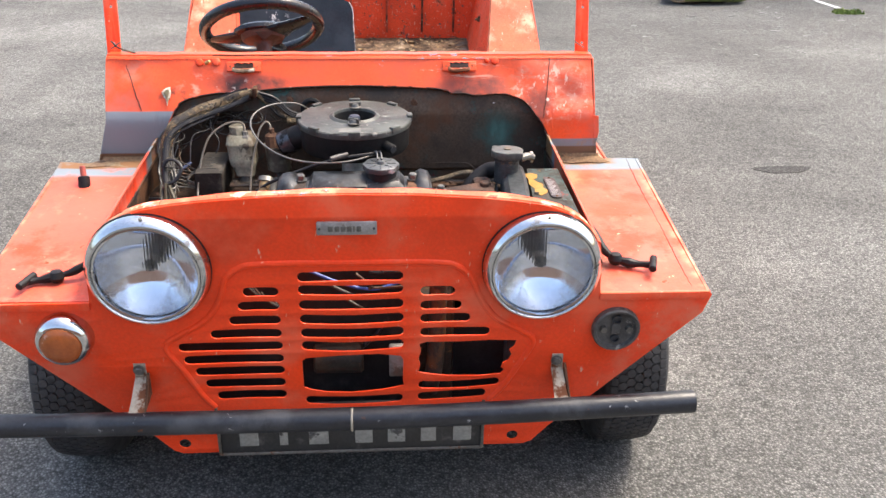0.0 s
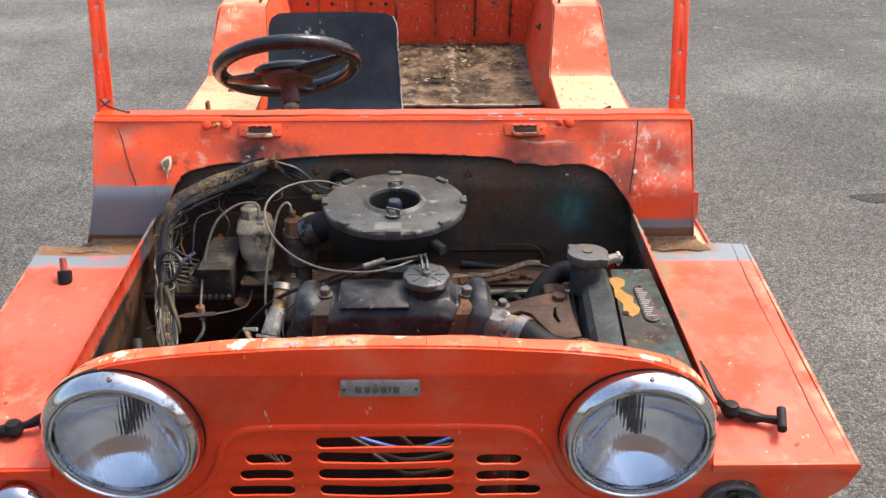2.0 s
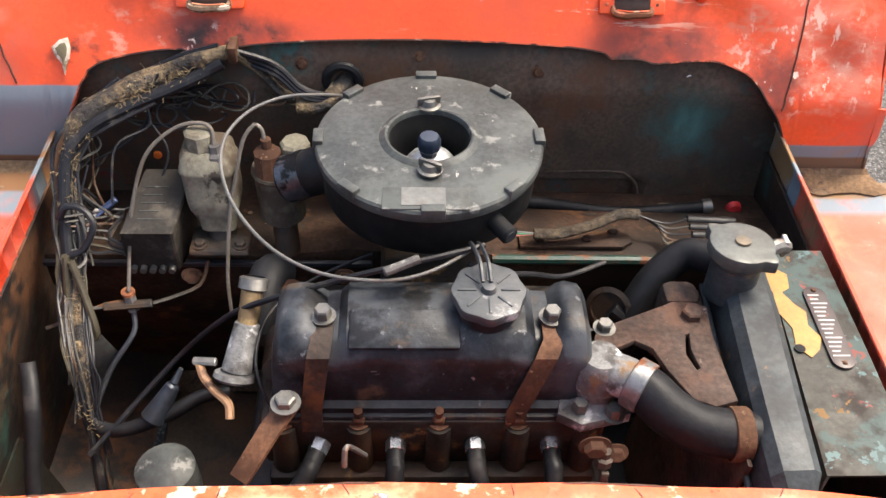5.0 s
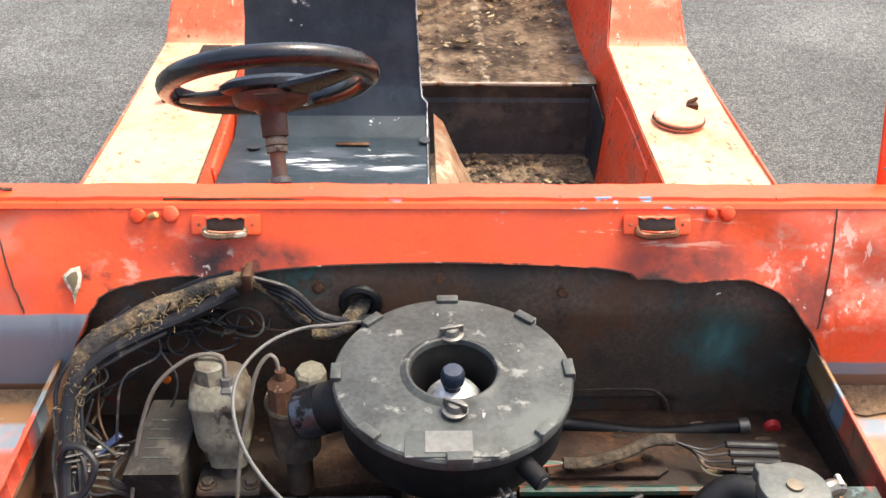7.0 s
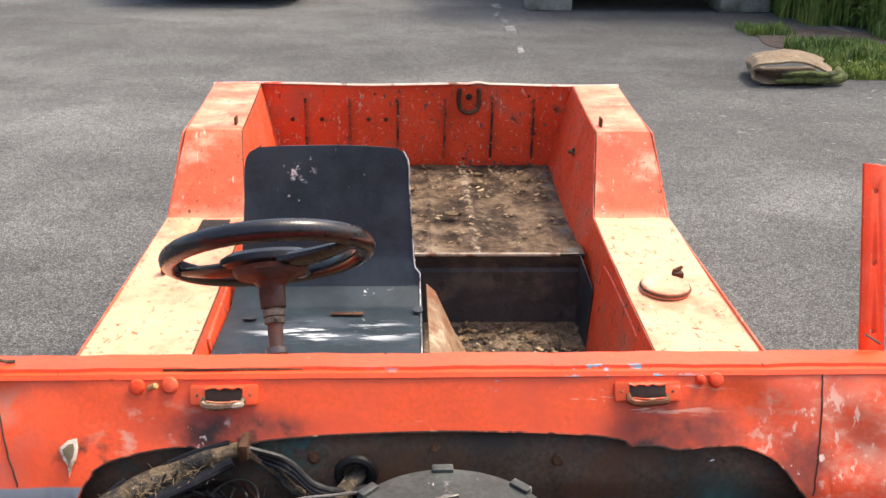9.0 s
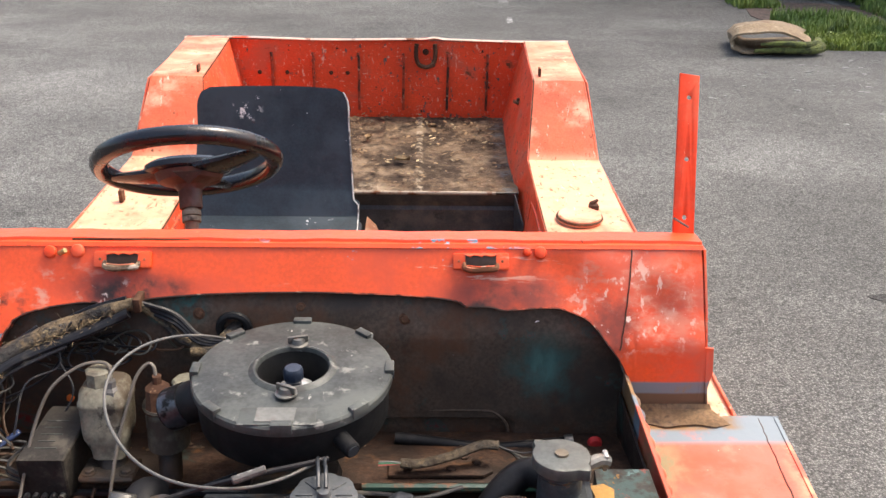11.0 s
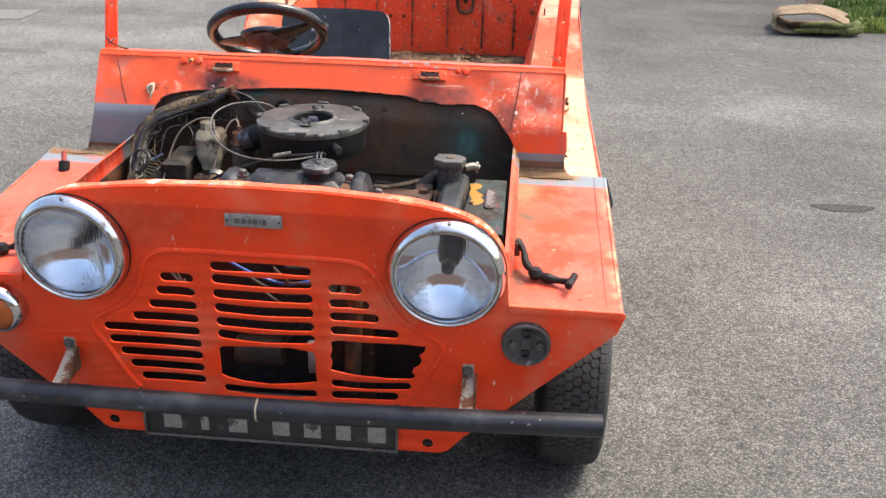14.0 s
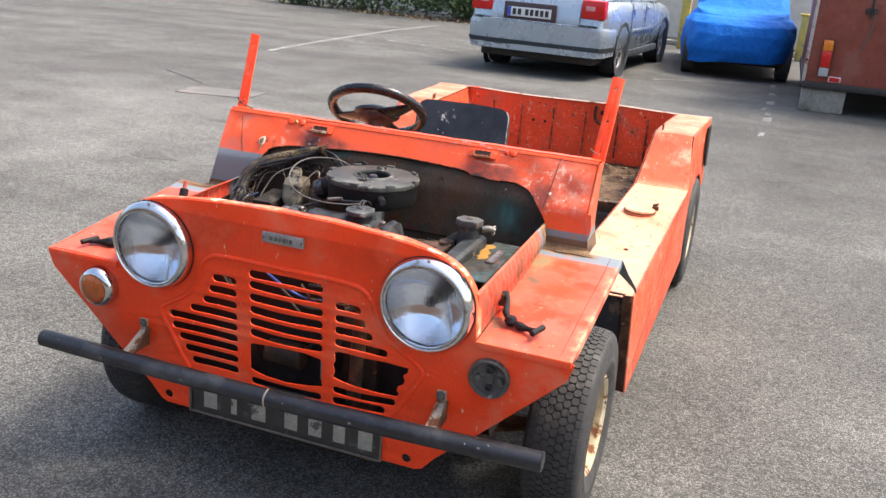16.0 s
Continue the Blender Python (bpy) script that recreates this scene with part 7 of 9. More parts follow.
cols = [wire_black, mat("dull_grey_wire", (0.048, 0.045, 0.038), 0.45, spec=0.2), wire_black, mat("brown_wire", (0.06, 0.032, 0.018), 0.5, spec=0.2), mat("olive_wire", (0.045, 0.038, 0.024), 0.5, spec=0.2), wire_black]
part("wire_loop", tube([(-0.427, 0.47, 0.651), (-0.412, 0.468, 0.672), (-0.394, 0.466, 0.670), (-0.385, 0.46, 0.650), (-0.403, 0.455, 0.615), (-0.426, 0.455, 0.602)], 0.0042, 8, 6), wire_black, loom)
part("wire_loop", tube([(-0.426, 0.45, 0.607), (-0.436, 0.435, 0.534), (-0.429, 0.42, 0.487), (-0.410, 0.418, 0.490), (-0.406, 0.42, 0.519), (-0.413, 0.435, 0.564), (-0.419, 0.445, 0.602)], 0.0045, 8, 6), cols[4], loom)
part("cable_tie", tube([(-0.420 + 0.014 * math.cos(a), 0.455 + 0.010 * math.sin(a), 0.596 + 0.006 * math.sin(a)) for a in np.linspace(0, 2 * math.pi, 14, endpoint=False)], 0.002, 6, 1, True), wire_grey, loom)
def along(t):
    """The run of the loom, from the clip down the side of the bay."""
    q = spline([(-0.222, 0.570, 0.818), (-0.281, 0.565, 0.800), (-0.345, 0.548, 0.774), (-0.398, 0.530, 0.738), (-0.420, 0.512, 0.68), (-0.424, 0.485, 0.62), (-0.428, 0.440, 0.545), (-0.422, 0.385, 0.475), (-0.405, 0.33, 0.425), (-0.392, 0.27, 0.35)], 8)
    k = t * (len(q) - 1)
    n = min(int(k), len(q) - 2)
    return q[n].lerp(q[n + 1], k - n)


for k in range(40):
    t0, t1 = (rnd.uniform(0.0, 0.35), rnd.uniform(0.55, 1.0)) if k % 3 else (rnd.uniform(0.25, 0.5), rnd.uniform(0.7, 0.95))
    ph, rad = rnd.uniform(0, 6.28), rnd.uniform(0.008, 0.022)
    pts = []
    for q in np.linspace(t0, t1, 9):
        ang = ph + 2.5 * q + rnd.uniform(-0.5, 0.5)
        pts.append(along(float(q)) + Vector((0.9 * math.cos(ang), 0.5 * math.sin(ang) - 0.3, 0.9 * math.sin(ang))) * rad * rnd.uniform(0.6, 1.25))
    part("loom_wire", tube(pts, rnd.choice((0.0014, 0.0018, 0.0024, 0.0032)), 6, 4), (wire_black, cols[1], wire_black, cols[3], wire_black, cols[4], wire_black)[k % 7], loom)
# frayed ends of the cloth wrap
fray = B()
for k in range(260):
    p0 = along(rnd.choice((rnd.uniform(0.05, 0.25), rnd.uniform(0.3, 0.5), rnd.uniform(0.6, 0.9)))) + Vector((rnd.uniform(-0.008, 0.012), -0.012, rnd.uniform(-0.008, 0.008)))
    v1, v2 = [Vector((rnd.uniform(-1, 1), rnd.uniform(-1, 0.3), rnd.uniform(-1, 1))) * 0.008 for _ in range(2)]
    h = tube([p0, p0 + v1 * 0.7, p0 + (v1 + v2) * 0.8], 0.00035, 4, 3)
    tmp = bpy.data.meshes.new("tuft")
    h.to_mesh(tmp)
    fray.from_mesh(tmp)
    bpy.data.meshes.remove(tmp)
tagged(part("frayed_threads", fray, mat("straw_thread", (0.16, 0.115, 0.06), 0.9), loom, "frayed straw-coloured cloth threads"), kind="stuff")
part("brake_pipe", tube([(-0.372, 0.452, 0.522), (-0.40, 0.446, 0.520), (-0.44, 0.436, 0.505), (-0.474, 0.430, 0.492)], 0.0026, 8, 5), strap_iron, car, "dull steel brake pipe")
for k in range(9):
    c_ = Vector((rnd.uniform(-0.34, -0.22), 0.578, rnd.uniform(0.735, 0.785)))
    w_, h_ = rnd.uniform(0.02, 0.045), rnd.uniform(0.012, 0.026)
    a0 = rnd.uniform(0, 6.28)
    part("wire_curl", tube([c_ + Vector((w_ * math.cos(a0 + a), 0.006 * math.sin(2 * a), h_ * math.sin(a0 + a) - 0.004 * a)) for a in np.linspace(0, rnd.uniform(3.2, 5.8), 9)], 0.0016, 6, 4), (wire_black, wire_black, cols[1])[k % 3], loom)
for k in range(7):
    x0, z0 = -0.405 + 0.006 * k, 0.585 + 0.007 * k
    part("terminal_wire", tube([(-0.425, 0.475, 0.60 + 0.008 * k), (x0, 0.482 + 0.006 * k, z0 - 0.005), (-0.385, 0.49, 0.575 + 0.004 * k), (-0.365 + 0.008 * k, 0.492, 0.563)], 0.0019, 6, 4), (wire_black, cols[4], cols[1], wire_black, cols[3], cols[1], wire_black)[k], loom)
part("bullet_connector", rod((-0.398, 0.50, 0.628), (-0.372, 0.512, 0.646), 0.0042, None, 8, 0.001), mat("dark_blue_connector", (0.02, 0.035, 0.09), 0.5), loom)
part("white_connector", rod((-0.412, 0.492, 0.612), (-0.394, 0.502, 0.637), 0.0045, 0.003, 8, 0.001), mat("pale_connector", (0.45, 0.42, 0.36), 0.6), loom)
for k in range(16):
    t0 = rnd.uniform(0.1, 1)
    p = Vector((-0.24 - 0.17 * t0, 0.560 - 0.03 * t0, 0.812 - 0.06 * t0 * t0))
    if k > 7:
        p = Vector((-0.425 + rnd.uniform(-0.012, 0.02), 0.515, 0.72 - 0.015 * (k - 7)))
    q = Vector((rnd.uniform(-0.44, -0.36), rnd.uniform(0.47, 0.575), rnd.uniform(0.56, 0.68)))
    mid = (p + q) / 2 + Vector((rnd.uniform(-0.02, 0.02), rnd.uniform(-0.01, 0.02), rnd.uniform(-0.02, 0.03)))
    part("loose_wire", tube([p, p.lerp(mid, 0.4) + Vector((rnd.uniform(-0.02, 0.02), rnd.uniform(0, 0.02), rnd.uniform(-0.03, 0.0))), mid + Vector((rnd.uniform(-0.03, 0.03), 0.01, rnd.uniform(-0.03, 0.01))), q], 0.0016, 6, 6), cols[k % 6], loom)
for k in range(7):
    x = -0.33 + 0.035 * k
    part("loose_wire", tube([(x, 0.588, 0.775 - 0.004 * k), (x + 0.02, 0.585, 0.74), (x + 0.045 + 0.004 * k, 0.58, 0.735 + 0.003 * k), (x + 0.06, 0.585, 0.758)], 0.0017, 6, 5), cols[k % 6], loom)
for k in range(60):
    t0 = rnd.uniform(0.05, 0.95)
    base = Vector((-0.23 - 0.19 * t0, 0.566 - 0.035 * t0, 0.822 - 0.085 * t0 * t0)) if k < 40 else Vector((-0.432 + rnd.uniform(-0.01, 0.012), 0.515, rnd.uniform(0.58, 0.72)))
    d = Vector((rnd.uniform(-1, 1), rnd.uniform(-1, 0.2), rnd.uniform(-1, 1))) * 0.020
    part("frayed_thread", tube([base, base + d * 0.4 + Vector((0, 0, 0.003)), base + d * 0.6], 0.0004, 4, 2), wrap, loom) if k % 2 == 0 else None
part("low_hose", tube([(-0.416, 0.36, 0.441), (-0.403, 0.33, 0.425), (-0.367, 0.32, 0.427), (-0.311, 0.33, 0.445), (-0.272, 0.35, 0.455), (-0.24, 0.36, 0.45)], 0.009, 12, 5), rubber, car, "black rubber hose")
part("breather_hose", tube([(-0.462, 0.345, 0.53), (-0.458, 0.325, 0.51), (-0.455, 0.29, 0.47), (-0.454, 0.25, 0.43), (-0.45, 0.20, 0.37)], 0.010, 12, 5), rubber, car, "black rubber hose")
hr = part("vacuum_hose", tube([(0.125, 0.568, 0.604), (0.18, 0.566, 0.598), (0.255, 0.56, 0.592), (0.327, 0.56, 0.597), (0.378, 0.56, 0.603)], 0.0085, 12, 5), rubber, car, "black rubber hose")
part("hose_clip", tube([(0.368, 0.56, 0.602), (0.380, 0.56, 0.6035)], 0.0105, 12, 1), steel, hr)
part("red_cap", lathe([(0, 0.01), (0.009, 0.008), (0.011, 0.0)], basis((0.412, 0.565, 0.598), (1, 0, 0), (0, 0, 1)), 14), mat("red_plastic", (0.55, 0.03, 0.03), 0.45), car)
rw = part("cable_harness", tube([(0.150, 0.545, 0.559), (0.183, 0.545, 0.559), (0.227, 0.55, 0.571), (0.264, 0.56, 0.582), (0.290, 0.56, 0.582)], 0.0075, 12, 5), mat("dark_greasy_cloth", (0.045, 0.032, 0.019), 0.85, 0, (((0.12, 0.085, 0.045), 40, 0.60, 0.66, 0.9),), (60, 0.4), (150, 0.9, 0.005)), car, "dark cloth-wrapped cable harness")
for k, c_ in enumerate((mat("red_white_wire", (0.5, 0.12, 0.1), 0.5), mat("green_wire", (0.05, 0.25, 0.12), 0.5), wire_grey)):
    part("harness_wire", tube([(0.118, 0.543, 0.556 + 0.004 * k), (0.135, 0.544, 0.557 + 0.003 * k), (0.155, 0.545, 0.559)], 0.0014, 6, 3), c_, rw)
for k in range(5):
    part("bullet_connector", rod((0.352 + 0.004 * k, 0.552 - 0.006 * k, 0.583 - 0.009 * k), (0.418 + 0.002 * k, 0.552 - 0.006 * k, 0.579 - 0.008 * k), 0.0048, None, 10, 0.001), rubber, rw)
    part("harness_wire", tube([(0.288, 0.56, 0.582), (0.31 + 0.002 * k, 0.556, 0.575 - 0.003 * k), (0.332, 0.553 - 0.003 * k, 0.573 - 0.007 * k), (0.354 + 0.004 * k, 0.552 - 0.006 * k, 0.583 - 0.009 * k)], 0.0016, 6, 4), cols[k % 6], rw)
# wires that show through the grille
blue_wire = mat("blue_wire", (0.015, 0.07, 0.30), 0.45)
for k, (z, c_) in enumerate(((0.60, blue_wire), (0.575, cols[1]), (0.545, cols[4]), (0.59, cols[3]), (0.62, wire_black))):
    part("grille_wire", tube([(-0.08 + 0.03 * k, 0.07, z + 0.02), (-0.02 + 0.02 * k, 0.055, z), (0.04, 0.06, z - 0.018 + 0.004 * k), (0.10 + 0.01 * k, 0.075, z - 0.01)], 0.003, 8, 5), c_, car, "loose wire behind the grille")
for k in range(6):
    part("grille_wire", tube([(-0.20 + 0.012 * k, 0.06, 0.61 - 0.01 * k), (-0.17 + 0.008 * k, 0.05, 0.58 - 0.006 * k), (-0.13 + 0.004 * k, 0.065, 0.545)], 0.002, 6, 4), cols[(k + 1) % 6], car, "loose wire behind the grille")
# black sheets added behind the grille to stand in for its shade
part("splash_shield", sheet(lambda u, v: (-0.36 + 0.47 * u, 0.088 + 0.012 * math.sin(u * 9), 0.28 + 0.35 * v), 20, 10, 0.004), rubber, engine, "black sheet added to darken the grille openings")
part("splash_shield", sheet(lambda u, v: (0.112 + 0.30 * u, 0.108 + 0.01 * math.sin(u * 7), 0.26 + 0.24 * v), 12, 8, 0.004), rubber, engine, "black sheet added to darken the grille openings")
part("starter_motor", rod((0.02, 0.075, 0.425), (-0.075, 0.075, 0.425), 0.030, None, 24, 0.004), oily_iron, engine)
part("pipe_down", tube([(0.165, 0.075, 0.62), (0.163, 0.07, 0.52), (0.160, 0.07, 0.42), (0.15, 0.08, 0.34)], 0.017, 14, 4), strap_iron, engine)
part("silver_bracket", box((0.07, 0.062, 0.385), (0.10, 0.075, 0.455), 0.003), alloy, engine)

# small clutter round the engine
for k in range(26):
    x, y = rnd.uniform(-0.43, 0.42), rnd.uniform(0.475, 0.585)
    part("shelf_grit", lathe([(0, 0.003), (0.003, 0.002), (0.004, 0)], Matrix.Translation((x, y, 0.6135 - 0.20 * (y - 0.475))) @ Matrix.Diagonal((1 + k % 3, 1, 1, 1)), 6), dirt, bulkhead)
for p_, n_, r_b in (((-0.30, 0.505, 0.515), (0, -1, 0), 0.010), ((-0.22, 0.505, 0.510), (0, -1, 0), 0.008), ((-0.10, 0.505, 0.515), (0, -1, 0), 0.010), ((0.33, 0.507, 0.515), (0, -1, 0), 0.007), ((0.18, 0.200, 0.575), (0, -1, 0), 0.012), ((0.205, 0.200, 0.56), (0, -1, 0.3), 0.009), ((-0.155, 0.40, 0.60), (0, 0, 1), 0.012), ((0.155, 0.36, 0.612), (0, 0, 1), 0.009)):
    part("loose_bolt", hexbolt(p_, n_, r_b, r_b * 0.9), rusty, engine)
part("black_elbow", tube([(-0.17, 0.43, 0.60), (-0.178, 0.415, 0.615), (-0.185, 0.395, 0.60), (-0.19, 0.38, 0.56)], 0.022, 14, 4), rubber, engine, "black rubber elbow hose")
part("side_stay", tube([(-0.190, 0.40, 0.52), (-0.165, 0.36, 0.56), (-0.160, 0.30, 0.575)], 0.018, 12, 4), oily_iron, engine)
part("dipstick_tube", tube([(-0.060, 0.198, 0.56), (-0.075, 0.170, 0.62), (-0.078, 0.160, 0.60)], 0.003, 8, 4), steel, engine)
part("fuel_pipe", tube([(0.09, 0.40, 0.63), (0.13, 0.43, 0.60), (0.18, 0.46, 0.565), (0.24, 0.50, 0.55)], 0.0035, 8, 5), wire_black, engine)
part("vacuum_pipe", tube([(0.05, 0.39, 0.66), (0.10, 0.38, 0.64), (0.14, 0.36, 0.625), (0.19, 0.33, 0.61)], 0.003, 8, 5), wire_black, engine)
part("drain_tap", add(lathe([(0, 0.0), (0.010, 0.0), (0.010, 0.012), (0.006, 0.014), (0.006, 0.024), (0, 0.024)], Matrix.Translation((0.192, 0.195, 0.548)), 8), box((0.188, 0.178, 0.53), (0.196, 0.182, 0.552), 0.001)), strap_iron, engine)


# lower bay fittings are slid along the camera's rays to fit its view
BAY_EYE = Vector((-0.02, -0.25, 1.38))


def along_rays(p):
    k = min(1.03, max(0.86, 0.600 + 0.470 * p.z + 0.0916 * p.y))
    return BAY_EYE + (p - BAY_EYE) * k


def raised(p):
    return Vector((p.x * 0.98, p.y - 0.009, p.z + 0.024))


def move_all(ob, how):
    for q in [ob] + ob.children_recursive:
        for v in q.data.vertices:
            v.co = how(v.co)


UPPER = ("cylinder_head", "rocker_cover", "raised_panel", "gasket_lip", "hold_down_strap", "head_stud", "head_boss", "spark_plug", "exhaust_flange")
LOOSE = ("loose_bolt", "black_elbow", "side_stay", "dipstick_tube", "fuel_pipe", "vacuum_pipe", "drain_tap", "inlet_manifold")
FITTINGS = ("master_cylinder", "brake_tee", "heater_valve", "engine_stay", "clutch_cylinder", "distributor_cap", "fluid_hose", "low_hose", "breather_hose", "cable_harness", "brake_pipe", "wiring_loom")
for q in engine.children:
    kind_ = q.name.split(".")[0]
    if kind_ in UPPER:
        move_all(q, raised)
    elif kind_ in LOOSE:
        move_all(q, along_rays)
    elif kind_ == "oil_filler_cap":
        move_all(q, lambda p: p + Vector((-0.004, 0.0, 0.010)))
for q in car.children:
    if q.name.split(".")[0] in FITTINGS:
        move_all(q, along_rays)


# ---- the yard ----
def asphalt_material():
    ma = bpy.data.materials.new("weathered_asphalt")
    ma.use_nodes = True
    N, L = ma.node_tree.nodes, ma.node_tree.links
    bs = N["Principled BSDF"]
    co = N.new("ShaderNodeTexCoord").outputs["Object"]

    def tex(scale, detail=4, rough=0.6, stretch=None):
        n = N.new("ShaderNodeTexNoise")
        n.inputs["Scale"].default_value, n.inputs["Detail"].default_value, n.inputs["Roughness"].default_value = scale, detail, rough
        v = co
        if stretch:
            mp = N.new("ShaderNodeMapping")
            mp.inputs["Scale"].default_value = stretch
            L.new(co, mp.inputs["Vector"])
            v = mp.outputs["Vector"]
        L.new(v, n.inputs["Vector"])
        return n.outputs["Fac"]

    def rng(src, a, c, lo, hi):
        r = N.new("ShaderNodeMapRange")
        for k, v in zip(("From Min", "From Max", "To Min", "To Max"), (a, c, lo, hi)):
            r.inputs[k].default_value = v
        L.new(src, r.inputs["Value"])
        return r.outputs["Result"]

    def mul(a, c):
        m = N.new("ShaderNodeMath")
        m.operation = "MULTIPLY"
        L.new(a, m.inputs[0]), L.new(c, m.inputs[1])
        return m.outputs[0]
    vor = N.new("ShaderNodeTexVoronoi")
    vor.inputs["Scale"].default_value = 165
    L.new(co, vor.inputs["Vector"])
    chips = rng(vor.outputs["Distance"], 0.0, 0.58, 1.30, 0.47)
    sep = N.new("ShaderNodeSeparateColor")
    L.new(vor.outputs["Color"], sep.inputs["Color"])
    tone = rng(sep.outputs[0], 0, 1, 0.55, 1.45)
    value = mul(mul(mul(chips, tone), rng(tex(1.3, 7, 0.65), 0.3, 0.7, 0.76, 1.26)), rng(tex(0.42, 6, 0.6, (0.8, 1.9, 1)), 0.35, 0.65, 0.78, 1.20))
    dark = mul(rng(tex(3.0, 7, 0.7), 0.64, 0.72, 1.0, 0.62), rng(tex(24, 6, 0.75), 0.35, 0.65, 0.80, 1.20))
    value = mul(value, dark)
    # pale dusty places; the two at negative x also put brighter light into colour
    for cx, cy, rad, gain in ((1.95, 3.75, 0.55, 1.35), (3.0, 4.6, 0.9, 1.15), (-3.2, 4.4, 2.6, 1.34), (-2.6, 1.6, 1.3, 1.14)):
        vd = N.new("ShaderNodeVectorMath")
        vd.operation = "DISTANCE"
        L.new(co, vd.inputs[0])
        vd.inputs[1].default_value = (cx, cy, 0)
        sm = N.new("ShaderNodeMath")
        sm.operation = "ADD"
        L.new(vd.outputs["Value"], sm.inputs[0])
        L.new(rng(tex(2.4, 5, 0.6), 0.3, 0.7, -0.3 * rad, 0.3 * rad), sm.inputs[1])
        value = mul(value, rng(sm.outputs[0], 0.25 * rad, rad, gain, 1.0))
    col = N.new("ShaderNodeMix")
    col.data_type, col.blend_type = "RGBA", "MULTIPLY"
    col.inputs[0].default_value = 1
    col.inputs[6].default_value = (0.170, 0.170, 0.162, 1)
    cb = N.new("ShaderNodeCombineColor")
    for i in range(3):
        L.new(value, cb.inputs[i])
    L.new(cb.outputs[0], col.inputs[7])
    L.new(col.outputs[2], bs.inputs["Base Color"])
    bs.inputs["Roughness"].default_value = 0.85
    bs.inputs["Specular IOR Level"].default_value = 0.2
    bn = N.new("ShaderNodeBump")
    bn.inputs["Strength"].default_value, bn.inputs["Distance"].default_value = 0.7, 0.004
    L.new(rng(vor.outputs["Distance"], 0, 0.6, 1, 0), bn.inputs["Height"])
    L.new(bn.outputs["Normal"], bs.inputs["Normal"])
    return ma


b = B()
bmesh.ops.create_grid(b, x_segments=60, y_segments=60, size=600)
thing("ground", b, asphalt_material(), "weathered grey asphalt yard", "ground", kind="structure")

white_line = mat("worn_white_road_paint", (0.30, 0.30, 0.285), 0.85, 0, (((0.145, 0.145, 0.14), 6, 0.40, 0.52, 0.85), ((0.14, 0.14, 0.14), 30, 0.52, 0.6, 0.8)), (30, 0.15))
brownred = mat("dull_red_brown_paint", (0.25, 0.060, 0.036), 0.7, 0, (((0.29, 0.10, 0.07), 3, 0.5, 0.7, 0.6), ((0.06, 0.02, 0.015), 14, 0.62, 0.7, 0.7)), (8, 0.12), (10, 0.2, 0.004))
concrete = mat("grey_concrete", (0.26, 0.25, 0.22), 0.9, 0, (((0.10, 0.11, 0.07), 5, 0.5, 0.66, 0.9),), (20, 0.2), (40, 0.8, 0.006))
dark_metal = mat("dark_grey_metal", (0.035, 0.033, 0.03), 0.6, 0.2, ((RUST, 8, 0.6, 0.7, 0.8),))


def flat(name, loop, z, material, label, category, thick=0.004):
    return thing(name, plate([loop], thick, Matrix.Translation((0, 0, z)), 0), material, label, category)


def blob(cx, cy, rx, ry, n=26, wob=0.18, seed=0):
    return [(cx + rx * math.cos(a) * (1 + wob * math.sin(3 * a + seed)), cy + ry * math.sin(a) * (1 + wob * math.sin(2 * a + seed * 2 + 1))) for a in np.linspace(0, 2 * math.pi, n, endpoint=False)]


faint_stain = mat("faint_asphalt_stain", (0.095, 0.094, 0.091), 0.9, 0, (((0.13, 0.13, 0.126), 60, 0.5, 0.62, 0.9),), (120, 0.5), (150, 0.8, 0.004), spec=0.2)
stain = mat("dark_asphalt_stain", (0.048, 0.047, 0.046), 0.9, 0, (((0.08, 0.08, 0.078), 60, 0.56, 0.66, 0.9),), (120, 0.5), (150, 0.8, 0.004), spec=0.15)
for k, (cx, cy, rx, ry) in enumerate(((1.80, 2.16, 0.12, 0.05), (-2.95, 8.5, 0.38, 0.22), (-2.68, 3.0, 0.16, 0.06), (-2.93, 4.3, 0.20, 0.06))):
    tagged(flat("stain", blob(cx, cy, rx, ry, 26, 0.2, k), 0.0012, stain if cx > 1.5 else faint_stain, "dark stain worn into the grey asphalt", "stain", 0.0016), group="stains on the yard", kind="structure")
# white road markings
runs = [((0.89, 7.05), (0.91, 7.35), 0.05), ((0.92, 8.05), (0.92, 8.35), 0.09), ((0.915, 8.55), (0.91, 8.75), 0.06), ((0.92, 9.45), (0.92, 9.8), 0.09), ((0.915, 10.4), (0.91, 10.7), 0.08), ((0.905, 11.3), (0.90, 11.7), 0.07), ((0.84, 8.9), (0.89, 9.2), 0.05)]
for (x0, y0), (x1, y1), w in runs:
    tagged(flat("road_mark", [(x0 - w / 2, y0), (x0 + w / 2, y0 + 0.03), (x1 + w / 2 * 0.9, y1), (x1 - w / 2, y1 - 0.03)], 0.0015, white_line, "worn white paint mark on the asphalt", "road marking", 0.002), group="worn white road marks", kind="structure")
